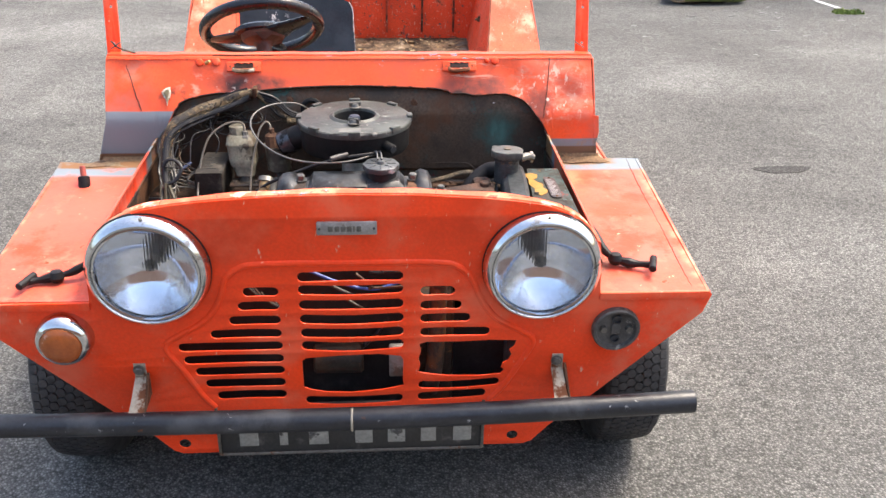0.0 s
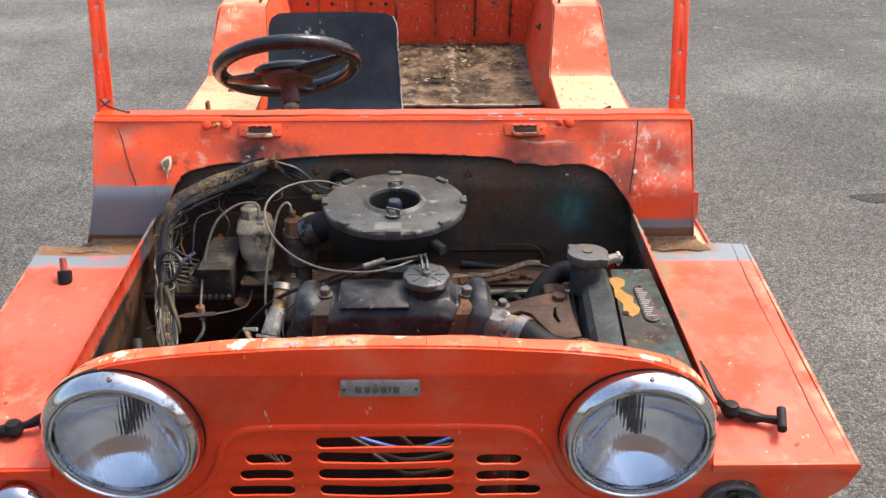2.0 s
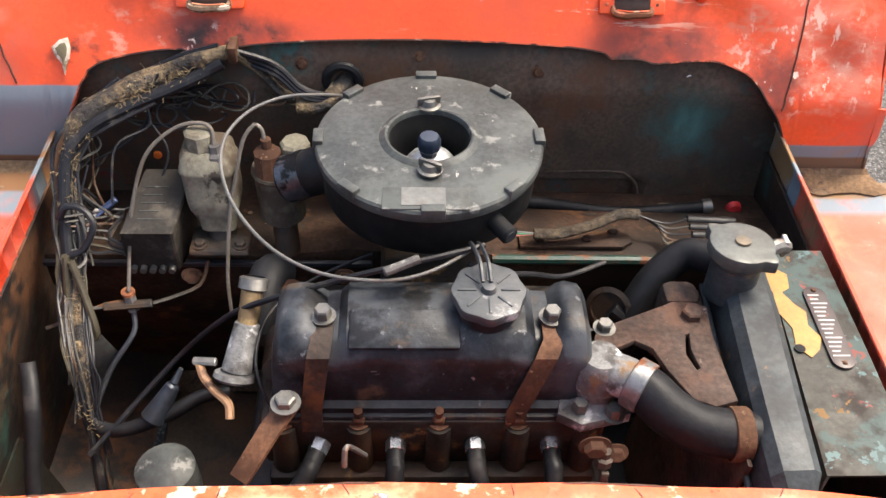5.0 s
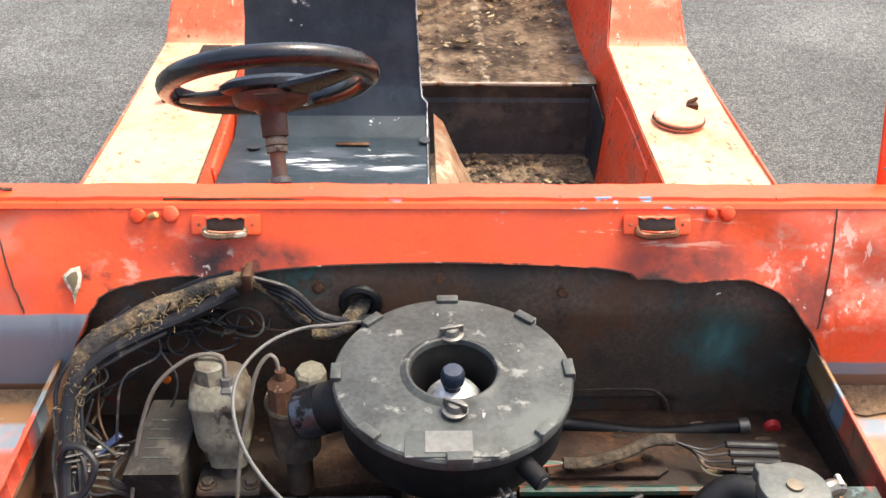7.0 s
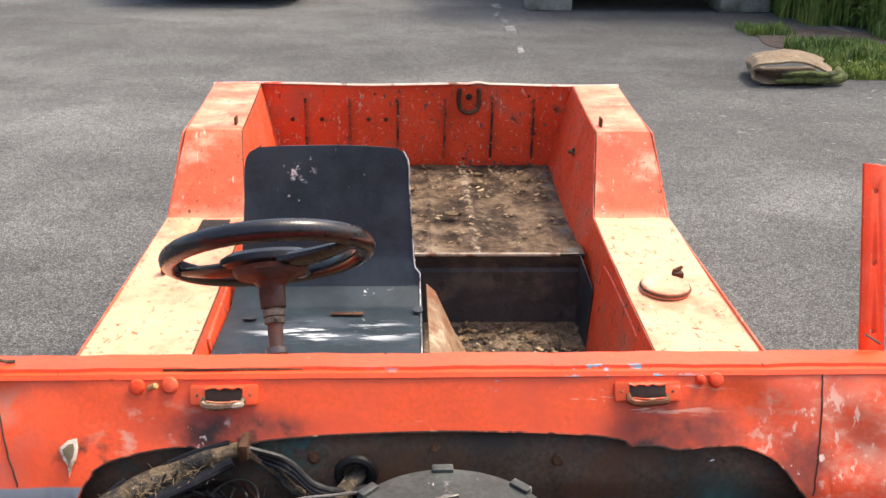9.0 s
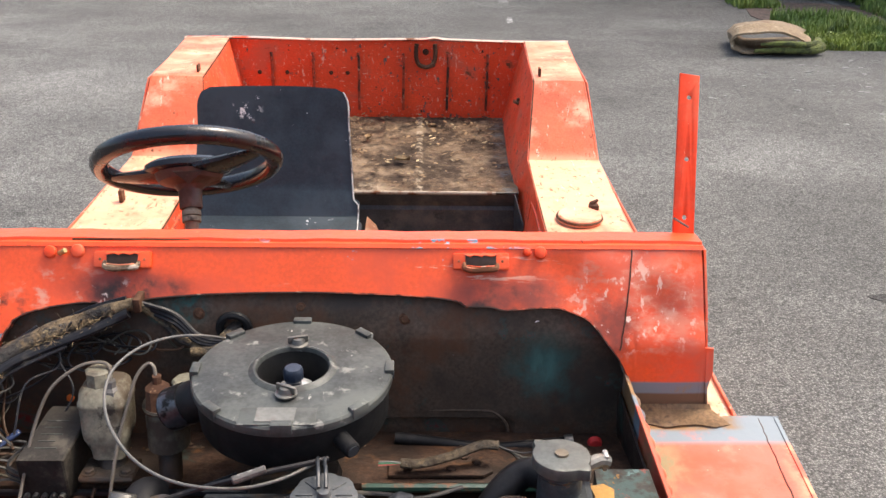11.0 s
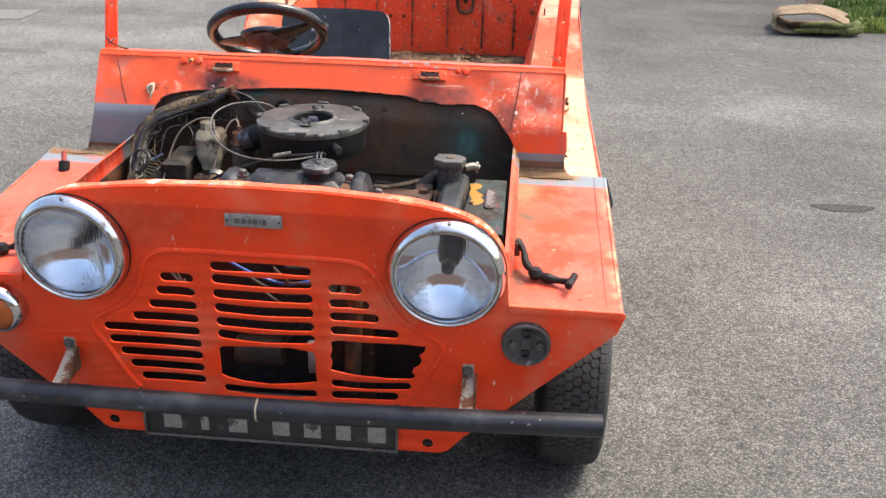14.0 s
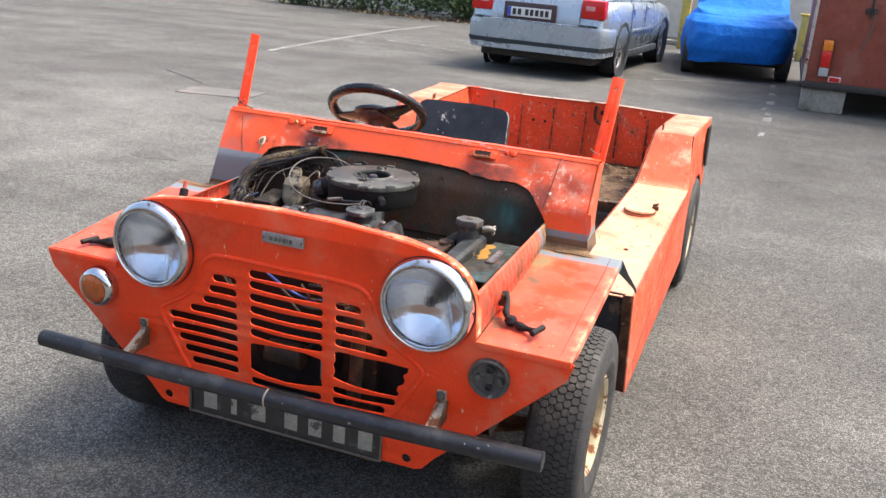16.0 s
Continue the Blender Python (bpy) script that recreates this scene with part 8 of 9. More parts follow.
for pts, w in ((((-5.30, 8.76), (-5.44, 10.0), (-5.57, 11.83), (-5.66, 13.58), (-5.63, 15.9)), 0.085), (((-4.97, 11.8), (-4.33, 11.65), (-3.68, 11.41)), 0.07), (((-0.6, 10.7), (0.1, 11.2), (0.8, 11.7)), 0.06), (((4.14, 10.5), (4.04, 9.1), (4.1, 8.46), (4.08, 7.69)), 0.07)):
    left = [(x - w / 2 if abs(pts[0][0] - pts[-1][0]) < 1 else x, y if abs(pts[0][0] - pts[-1][0]) < 1 else y - w / 2) for x, y in pts]
    right = [(x + w / 2 if abs(pts[0][0] - pts[-1][0]) < 1 else x, y if abs(pts[0][0] - pts[-1][0]) < 1 else y + w / 2) for x, y in pts]
    tagged(flat("road_line", left + right[::-1], 0.0015, white_line, "long worn white line on the asphalt", "road marking", 0.002), group="worn white parking lines", kind="structure")
# square inspection cover
cov = [(-4.09, 5.17), (-3.45, 5.33), (-3.49, 5.75), (-4.20, 5.59)]
cover = flat("inspection_cover", cov, 0.002, mat("cover_infill", (0.125, 0.122, 0.116), 0.9, 0, (((0.18, 0.165, 0.15), 2, 0.5, 0.6, 0.9),), (120, 0.4), (150, 0.7, 0.004)), "asphalt-filled square inspection cover", "manhole cover", 0.004)
part("cover_frame", tube([(x, y, 0.001) for x, y in cov], 0.0042, 6, 1, True), dark_metal, cover)
crack = mat("dark_crack", (0.05, 0.05, 0.05), 0.9)
tagged(thing("crack", tube([(-5.0, 6.25, 0.0), (-4.55, 5.98, 0.0), (-4.20, 5.75, 0.0)], 0.006, 5, 4), crack, "dark crack in the grey asphalt", "crack"), kind="structure")

# ---- red-brown trailer on blocks ----
trailer = empty("trailer", "dull red-brown box trailer standing on concrete blocks", "trailer")
TY = 9.28
trailer.location.x = -0.20
b = box((1.42, TY, 0.32), (4.05, TY + 3.6, 2.35), 0.02)
part("body", b, brownred, trailer)
part("floor_beam", box((1.40, TY - 0.03, 0.26), (4.07, TY + 3.6, 0.335), 0.01), dark_metal, trailer)
part("corner_strip", box((1.395, TY - 0.015, 0.33), (1.43, TY + 0.03, 2.33), 0.004), mat("pale_corner_strip", (0.5, 0.46, 0.42), 0.5, 0.3, ((RUST, 10, 0.55, 0.63, 0.8),)), trailer)
part("door_seam", box((2.70, TY - 0.006, 0.34), (2.715, TY + 0.01, 2.3)), dark_metal, trailer)
red_lens, amber2, clear_l = mat("red_lens", (0.55, 0.012, 0.012), 0.2), mat("orange_lens", (0.7, 0.2, 0.02), 0.25), mat("grey_clear_lens", (0.35, 0.36, 0.36), 0.25)
for x in (1.60, 3.80):
    lampu = part("tail_lamp", box((x - 0.055, TY - 0.045, 0.40), (x + 0.055, TY, 0.80), 0.008), dark_metal, trailer, "three-colour tail lamp")
    part("amber_lens", box((x - 0.05, TY - 0.055, 0.68), (x + 0.05, TY - 0.043, 0.795), 0.004), amber2, lampu)
    part("red_lens", box((x - 0.05, TY - 0.055, 0.50), (x + 0.05, TY - 0.043, 0.676), 0.004), red_lens, lampu)
    part("clear_lens", box((x - 0.05, TY - 0.055, 0.405), (x + 0.05, TY - 0.043, 0.496), 0.004), clear_l, lampu)
for x in (1.73, 3.66):
    rf = part("reflector", box((x - 0.065, TY - 0.02, 0.345), (x + 0.065, TY, 0.41), 0.012), mat("white_reflector_rim", (0.6, 0.5, 0.5), 0.4), trailer)
    part("red_face", box((x - 0.052, TY - 0.026, 0.355), (x + 0.052, TY - 0.018, 0.40), 0.006), red_lens, rf)
part("yellow_board", box((3.36, TY - 0.02, 0.46), (3.73, TY - 0.004, 0.70), 0.002, None), mat("yellow_board", (0.78, 0.40, 0.02), 0.5, 0, (((0.6, 0.3, 0.02), 8, 0.55, 0.66, 0.5),)), trailer, "blank yellow board")
for dx in (-0.04, 0.04):
    part("door_stop", box((2.60 + dx - 0.028, TY - 0.03, 0.395), (2.60 + dx + 0.028, TY, 0.50), 0.012), mat("white_rubber", (0.6, 0.6, 0.58), 0.5), trailer)
hk = part("door_catch", box((1.90, TY - 0.03, 1.10), (2.02, TY, 1.16), 0.01), dark_metal, trailer)
part("catch_rod", rod((1.96, TY - 0.03, 1.45), (1.96, TY - 0.03, 1.05), 0.012, None, 8), dark_metal, hk)
part("cord", tube([(1.99, TY - 0.04, 1.14), (2.00, TY - 0.04, 1.0), (1.97, TY - 0.04, 0.86), (1.93, TY - 0.03, 0.70)], 0.007, 6, 4), wire_grey, hk)
for k in range(18):
    part("rivet", lathe([(0, 0.004), (0.008, 0.002), (0.01, 0)], basis((1.47, TY - 0.001, 0.42 + 0.105 * k), (1, 0, 0), (0, 0, 1)), 8), steel, trailer)
for x0, x1 in ((1.22, 1.68), (3.24, 3.78)):
    bk = box((x0, TY + 0.02, 0.0), (x1, TY + 0.42, 0.262), 0.02)
    for v in bk.verts:
        v.co += Vector((noise.noise(v.co * 9), noise.noise(v.co * 9 + Vector((5, 0, 0))), 0)) * 0.012
    tagged(thing("concrete_block", bk, concrete, "weathered grey concrete block under the trailer", "block"), group="blocks under the trailer")

# ---- silver-blue estate car ----
silver = mat("silver_blue_car_paint", (0.36, 0.43, 0.49), 0.30, 0.5, (), (3, 0.04), None, coat=0.6)
dark_trim = mat("dark_grey_bumper", (0.035, 0.045, 0.055), 0.6, 0, (), (10, 0.1))
car_glass = mat("dark_car_glass", (0.015, 0.018, 0.02), 0.05, 0, (), (10, 0.05), None)
CM = Matrix.Translation((-2.0, 9.58, 0)) @ Matrix.Rotation(radians(-3.6), 4, "Z")
audi = empty("estate_car", "silver-blue estate car parked in the yard", "car")


def ap(name, b, ma, par=None, label="", sharp=32):
    bmesh.ops.transform(b, matrix=CM, verts=b.verts)
    return part(name, b, ma, par or audi, label, sharp)


secs = []
for y, w, zt, zb in ((0.0, 0.80, 0.66, 0.40), (0.03, 0.845, 0.80, 0.36), (0.10, 0.875, 0.96, 0.33), (0.30, 0.895, 0.99, 0.30), (0.9, 0.905, 0.985, 0.27), (2.2, 0.905, 0.965, 0.26), (3.4, 0.90, 0.93, 0.27), (4.2, 0.885, 0.86, 0.30), (4.6, 0.84, 0.76, 0.33), (4.78, 0.72, 0.62, 0.38)):
    s1 = [(w * 0.88, y, zb), (w * 0.97, y, zb + 0.10), (w, y, zb + 0.27), (w * 0.985, y, zt - 0.20), (w * 0.94, y, zt - 0.06), (w * 0.86, y, zt), (w * 0.4, y, zt + 0.01)]
    secs.append(s1 + [(-x, yy, z) for x, yy, z in s1[::-1]])
body = ap("body", loft(secs), silver, None, "", 50)
secs = []
for y, w, z0, z1 in ((0.22, 0.80, 0.97, 1.0), (0.42, 0.72, 0.97, 1.36), (0.75, 0.64, 0.97, 1.45), (2.0, 0.62, 0.95, 1.46), (2.75, 0.64, 0.94, 1.38), (3.45, 0.78, 0.92, 0.96)):
    s1 = [(0.82, y, z0), (w, y, z1 - 0.05), (w * 0.85, y, z1)]
    secs.append(s1 + [(-x, yy, z) for x, yy, z in s1[::-1]])
ap("cabin", loft(secs), silver, None, "", 50)
for s in (-1, 1):
    for y0, y1 in ((0.75, 1.35), (1.42, 2.15), (2.22, 2.95)):
        ap("side_window", strip([[(s * 0.815, y0, 1.0), (s * 0.815, y1, 1.0)], [(s * 0.672, y0 + 0.06, 1.36), (s * 0.672, y1 - (0.25 if y1 > 2.5 else 0.03), 1.36 - (0.05 if y1 > 2.5 else 0))]], 0.01), car_glass)
    for y0, y1, n in ((1.36, 2.18, 1), (2.20, 3.10, 1)):
        ap("door_seam", tube([(s * 0.906, y0, 0.36), (s * 0.909, y0 + 0.01, 0.6), (s * 0.892, y0 + 0.02, 0.93)], 0.005, 6, 4), dark_trim)
        h = ap("door_handle", box((s * 0.905 - 0.02, y0 + 0.08, 0.84), (s * 0.905 + 0.02, y0 + 0.27, 0.875), 0.012), silver, None, "body-coloured door handle")
    ap("side_moulding", box((s * 0.912 - 0.008, 1.38, 0.55), (s * 0.912 + 0.008, 3.05, 0.595), 0.006), silver)
    ap("sill", box((s * 0.87 - 0.03, 1.30, 0.22), (s * 0.87 + 0.03, 3.3, 0.32), 0.02), dark_trim)
    for y in (0.99, 3.70):
        c = Vector((s * 0.775, y, 0.312))
        tm = Matrix.Translation(c) @ Euler((0, radians(90 * s), 0)).to_matrix().to_4x4()
        wl = ap("wheel", lathe([(0, 0.075), (0.03, 0.08), (0.06, 0.07), (0.18, 0.082), (0.195, 0.095), (0.205, 0.090), (0.205, -0.09), (0, -0.09)], tm, 32), mat("alloy_wheel", (0.45, 0.46, 0.47), 0.35, 0.7) if "alloy_wheel" not in bpy.data.materials else bpy.data.materials["alloy_wheel"])
        ap("tyre", lathe([(0.20, -0.09), (0.22, -0.105), (0.28, -0.112), (0.308, -0.095), (0.312, 0.0), (0.308, 0.095), (0.28, 0.112), (0.22, 0.105), (0.20, 0.09)], tm, 40), tyre_rubber, wl)
        # dark plates on the wheel face paint the shade between its spokes
        for k in range(5):
            ap("spoke_gap", box((0.075, -0.030, 0.083), (0.172, 0.030, 0.088), 0.004, tm @ Matrix.Rotation(k * 2 * math.pi / 5, 4, "Z")), dark_metal, wl)
        ap("wheel_arch", lathe([(0.30, 0.10), (0.365, 0.125), (0.375, 0.134), (0.365, 0.138), (0.30, 0.12)], tm @ Matrix.Translation((-0.02 if s > 0 else -0.02, 0, 0)) @ Matrix.Diagonal((1, 1, 1, 1)), 40), dark_trim)
        if y < 2:
            ap("mud_flap", box((s * 0.78 - 0.10, y - 0.40, 0.14), (s * 0.78 + 0.10, y - 0.385, 0.36), 0.004), rubber)
    tl = ap("tail_lamp", box((s * 0.72 - 0.145, -0.005, 0.745), (s * 0.72 + 0.145, 0.16, 0.97), 0.02), red_lens, None, "red tail lamp")
    ap("reverse_lens", box((s * 0.69 - 0.06, -0.009, 0.84), (s * 0.69 + 0.06, 0.02, 0.90), 0.008), mat("pink_lens", (0.6, 0.25, 0.25), 0.3) if "pink_lens" not in bpy.data.materials else bpy.data.materials["pink_lens"], tl)
secs = []
for y, w in ((-0.09, 0.62), (-0.075, 0.74), (-0.02, 0.86), (0.10, 0.905), (0.55, 0.918)):
    s1 = [(w * 0.975, y + 0.02, 0.29), (w, y, 0.49), (w * 0.995, y, 0.60), (w * 0.97, y, 0.645)]
    secs.append([(-x, yy, z) for x, yy, z in s1] + s1[::-1])
ap("rear_bumper", loft(secs), silver, None, "body-coloured rear bumper", 40)
secs = [[(x * 1.006, y - 0.006, min(z, 0.415)) if z > 0.3 else (x * 0.985, y + 0.02, 0.285) for x, y, z in s_] for s_ in secs]
ap("lower_bumper", loft(secs), dark_trim, None, "dark grey bumper skirt", 40)
ap("boot_lid", sheet(lambda u, v: (-0.57 + 1.14 * u, -0.035 + 0.10 * v * v, 0.655 + 0.32 * v), 10, 6, 0.01), silver, None, "silver-blue tailgate")
ap("bright_strip", box((-0.56, -0.052, 0.645), (0.56, -0.02, 0.662), 0.004), zinc)
rec = ap("plate_surround", box((-0.40, -0.060, 0.665), (0.28, -0.02, 0.875), 0.01), mat("dark_red_surround", (0.05, 0.03, 0.035), 0.4), None)
pl = ap("number_plate", box((-0.35, -0.068, 0.70), (0.22, -0.058, 0.815), 0.004), mat("white_plate", (0.62, 0.63, 0.62), 0.4), None, "white number plate with grey bars")
ap("blue_band", box((-0.35, -0.0695, 0.702), (-0.305, -0.066, 0.813)), mat("blue_band", (0.03, 0.08, 0.4), 0.4), pl)
for k, x in enumerate((-0.26, -0.19, -0.095, -0.03, 0.035, 0.10, 0.165)):
    ap("plain_bar", box((x - 0.022, -0.0695, 0.722), (x + 0.022, -0.066, 0.795)), dark_metal, pl)
ap("underside", box((-0.75, 0.15, 0.18), (0.75, 4.5, 0.30), 0.02), dark_metal)

# ---- car under a blue cover ----
blue = mat("blue_cover_cloth", (0.004, 0.16, 0.62), 0.75, 0, (((0.008, 0.21, 0.70), 3, 0.5, 0.7, 0.7),), (40, 0.06), (3.5, 0.9, 0.07), spec=0.2)
bc = empty("covered_car", "car under a fitted bright blue cloth cover", "car")
BM = Matrix.Translation((0.36, 11.75, 0)) @ Matrix.Rotation(radians(4), 4, "Z")


def shroud(u, v):
    # u round the car, v from the hem to the roof
    a = 2 * math.pi * u
    cx, sx = math.cos(a), math.sin(a)
    ex = lambda c, p: math.copysign(abs(c) ** p, c)
    bx, by = 0.80 * ex(cx, 0.5), 2.0 + 2.0 * ex(sx, 0.5)
    prof = [(1.0, 0.26), (1.03, 0.42), (1.02, 0.60), (0.985, 0.74), (0.90, 0.82), (0.80, 0.86)]
    k = min(v / 0.6, 1) * 5
    i = min(int(k), 4)
    f = k - i
    sc_ = prof[i][0] * (1 - f) + prof[i + 1][0] * f
    z = prof[i][1] * (1 - f) + prof[i + 1][1] * f
    x, y = bx * sc_, 2.0 + (by - 2.0) * sc_
    if v > 0.6:
        g = (v - 0.6) / 0.4
        x, y = x * (1 - g), 2.0 + (y - 2.0) * (1 - g)
    if z > 0.8 or v > 0.6:
        zz = float(np.interp(y, [0.0, 0.4, 1.10, 1.75, 2.9, 3.5, 4.0], [0.80, 0.86, 0.94, 1.40, 1.42, 1.2, 0.8]))
        side = max(0.0, abs(x) - 0.55) / 0.25
        z = max(z, zz - 0.35 * side * (zz > 1)) if v > 0.55 else z
    hem = -0.05 * math.sin(a * 2 + 0.5) - 0.04 * max(0, -sx) * abs(cx) if v < 0.02 else 0
    if v < 0.12 and sx < -0.5:
        hem -= 0.05 * (1 - abs(cx))
    crease = abs(noise.noise((x * 2.2 + z * 2, y * 1.4, z * 2.6 - x))) + 0.5 * abs(noise.noise((x * 5, y * 3, z * 6)))
    fold = 0.018 * math.sin(9 * a + 7 * v) * math.sin(5 * v * 3 + a) + 0.02 * noise.noise((x * 3, y * 2, z * 3)) - 0.06 * max(0, 0.30 - crease)
    return (x * (1 + fold), y + fold * 0.5, z + hem + fold * 0.4)


b = sheet(shroud, 160, 70, 0.006)
bmesh.ops.transform(b, matrix=BM, verts=b.verts)
part("cover", b, blue, bc, "creased blue cloth cover", 70)
for s in (-1, 1):
    for y in (0.55, 3.1):
        b = lathe([(0, -0.08), (0.22, -0.09), (0.285, -0.08), (0.29, 0.0), (0.285, 0.08), (0.22, 0.09), (0, 0.08)], BM @ Matrix.Translation((s * 0.66, y, 0.29)) @ Euler((0, radians(90), 0)).to_matrix().to_4x4(), 28)
        part("tyre", b, tyre_rubber, bc)
b = box((-0.62, 0.2, 0.20), (0.62, 3.6, 0.50), 0.03, BM)
part("underside", b, dark_metal, bc)

# ---- far edge of the yard ----
yellowp = mat("faded_yellow_paint", (0.55, 0.42, 0.08), 0.6, 0, (((0.3, 0.26, 0.15), 6, 0.55, 0.66, 0.7),), (10, 0.1))
thing("wall", box((-14, 19.6, 0), (10, 19.9, 2.8)), mat("pale_render", (0.55, 0.52, 0.46), 0.85, 0, (((0.35, 0.32, 0.27), 1.2, 0.5, 0.7, 0.9),), (6, 0.1)), "pale rendered yard wall", "wall", kind="structure")
thing("kerb", box((-4.6, 17.2, 0), (3.2, 17.4, 0.09), 0.02), concrete, "grey concrete kerb at the yard edge", "kerb", kind="structure")
gate = empty("barrier", "faded yellow steel barrier with square posts", "barrier")
part("post", box((1.16, 16.4, 0), (1.46, 16.6, 0.80), 0.02), yellowp, gate)
part("post_cap", box((1.13, 16.38, 0.80), (1.49, 16.62, 0.84), 0.01), yellowp, gate)
part("post", box((-0.98, 16.4, 0), (-0.82, 16.56, 1.6), 0.02), yellowp, gate)
part("rail", box((-0.9, 16.45, 1.30), (2.2, 16.53, 1.42), 0.01), yellowp, gate)


def leaf_mass(pieces, seed):
    """Many small pointed leaves scattered through the given (centre, radii, count, size) clumps."""
    r = random.Random(seed)
    vs, fs = [], []
    for (cx, cy, cz), (rx, ry, rz), n, size in pieces:
        for _ in range(n):
            d = Vector((r.gauss(0, 1), r.gauss(0, 1), r.gauss(0, 1))).normalized() * (r.random() ** 0.4)
            p = Vector((cx + d.x * rx, cy + d.y * ry, max(0.02, cz + d.z * rz)))
            a = Vector((r.uniform(-1, 1), r.uniform(-1, 1), r.uniform(-0.8, 0.5))).normalized()
            s_ = a.orthogonal().normalized()
            s_.rotate(Matrix.Rotation(r.uniform(0, 6.28), 3, a))
            q = size * r.uniform(0.6, 1.3)
            i = len(vs)
            vs += [p, p + a * q * 0.5 + s_ * q * 0.28, p + a * q, p + a * q * 0.5 - s_ * q * 0.28]
            fs.append((i, i + 1, i + 2, i + 3))
    me = bpy.data.meshes.new("leaves")
    me.from_pydata([tuple(v) for v in vs], [], fs)
    return me


def leaf_mat(name, col, var):
    ma = mat(name, col, 0.6, 0, (((col[0] * 2.2, col[1] * 1.7, col[2] * 1.5), 2.0, 0.48, 0.64, 0.6), ((col[0] * 0.4, col[1] * 0.45, col[2] * 0.4), 4.0, 0.52, 0.66, 0.6)), (12, var))
    return ma


green = leaf_mat("dark_green_leaves", (0.045, 0.085, 0.025), 0.3)
grassm = leaf_mat("grass_green", (0.13, 0.20, 0.042), 0.4)
bark = mat("grey_brown_bark", (0.11, 0.085, 0.06), 0.9, 0, (((0.05, 0.04, 0.03), 6, 0.5, 0.6, 0.9),), (20, 0.3), (30, 1.0, 0.02))
rr = random.Random(11)
for name, spots, label in (
        ("hedge", [((-10 + 0.55 * k, 17.6 + 0.25 * k * 0.1 + rr.uniform(-0.2, 0.2), 0.30 + rr.uniform(0, 0.25)), (0.5, 0.4, 0.35 + rr.uniform(0, 0.25)), 420, 0.11) for k in range(10)], "untidy low green hedge along the yard edge"),
        ("bush", [((-5.6 + 0.4 * k, 18.2 + rr.uniform(-0.2, 0.2), 0.9 + rr.uniform(0, 0.7)), (0.45, 0.4, 0.5), 500, 0.12) for k in range(5)], "overgrown dark green bush beside the wall"),
        ("shrub", [((-0.75 + 0.16 * k, 17.4, 0.35 + 0.2 * (k % 3)), (0.25, 0.25, 0.34), 400, 0.10) for k in range(5)], "leafy green shrub at the yard edge")):
    me = leaf_mass(spots, len(spots))
    me.materials.append(green)
    ob = tagged(new(name, me), label, name)
    for (cx, cy, cz), (rx, ry, rz), n, sz in spots[::2]:
        part("stem", tube([(cx, cy, 0.0), (cx + 0.05, cy + 0.03, cz * 0.6), (cx - 0.04, cy, cz + rz * 0.6)], 0.03, 7, 3, radii=[0.035, 0.022, 0.008]), bark, ob)
trunk = thing("old_tree", tube([(-5.95, 18.6, -0.02), (-5.92, 18.6, 0.6), (-5.98, 18.62, 1.6), (-5.9, 18.65, 3.0)], 0.2, 14, 5, radii=[0.36, 0.27, 0.24, 0.2]), bark, "thick grey-brown ivy-clad tree trunk", "tree")
for k in range(4):
    part("limb", tube([(-5.95, 18.63, 1.8 + 0.3 * k), (-5.95 + 0.8 * math.cos(k * 1.7), 18.63 + 0.6 * math.sin(k * 1.7), 2.6 + 0.4 * k), (-5.95 + 1.7 * math.cos(k * 1.7), 18.6 + 1.3 * math.sin(k * 1.7), 3.4 + 0.4 * k)], 0.1, 8, 4, radii=[0.11, 0.06, 0.02]), bark, trunk)
me = leaf_mass([((-5.95 + 1.5 * math.cos(k * 1.3), 18.7 + 1.1 * math.sin(k * 1.3), 3.2 + 0.35 * (k % 4)), (0.7, 0.7, 0.5), 380, 0.13) for k in range(9)], 3)
me.materials.append(green)
crown = new("crown", me)
crown.parent = trunk
litter = leaf_mass([((-8.0 + 0.5 * k, 17.1 + 0.12 * (k % 3), 0.0), (0.5, 0.35, 0.05), 70, 0.09) for k in range(9)], 8)
litter.materials.append(leafm)
tagged(new("leaf_litter", litter), "dry brown leaf litter along the hedge", "leaf litter", kind="stuff")


def blades(spots, seed):
    r = random.Random(seed)
    vs, fs = [], []
    for x0, x1, y0, y1, n, h in spots:
        for _ in range(n):
            x, y = r.uniform(x0, x1), r.uniform(y0, y1)
            hh = h * r.uniform(0.45, 1.15) * (0.6 + 0.6 * max(0, noise.noise((x * 2.1, y * 2.1, 1)) + 0.4))
            a, w = r.uniform(0, 6.28), 0.0035 + 0.006 * r.random()
            lean = Vector((math.cos(a), math.sin(a), 0)) * hh * r.uniform(0.05, 0.5)
            s_ = Vector((-math.sin(a), math.cos(a), 0)) * w
            p = Vector((x, y, 0))
            i = len(vs)
            vs += [p - s_, p + s_, p + lean * 0.4 + Vector((0, 0, hh * 0.62)) + s_ * 0.8, p + lean * 0.4 + Vector((0, 0, hh * 0.62)) - s_ * 0.8, p + lean + Vector((0, 0, hh))]
            fs += [(i, i + 1, i + 2, i + 3), (i + 3, i + 2, i + 4)]
    me = bpy.data.meshes.new("blades")
    me.from_pydata([tuple(v) for v in vs], [], fs)
    me.materials.append(grassm)
    return me


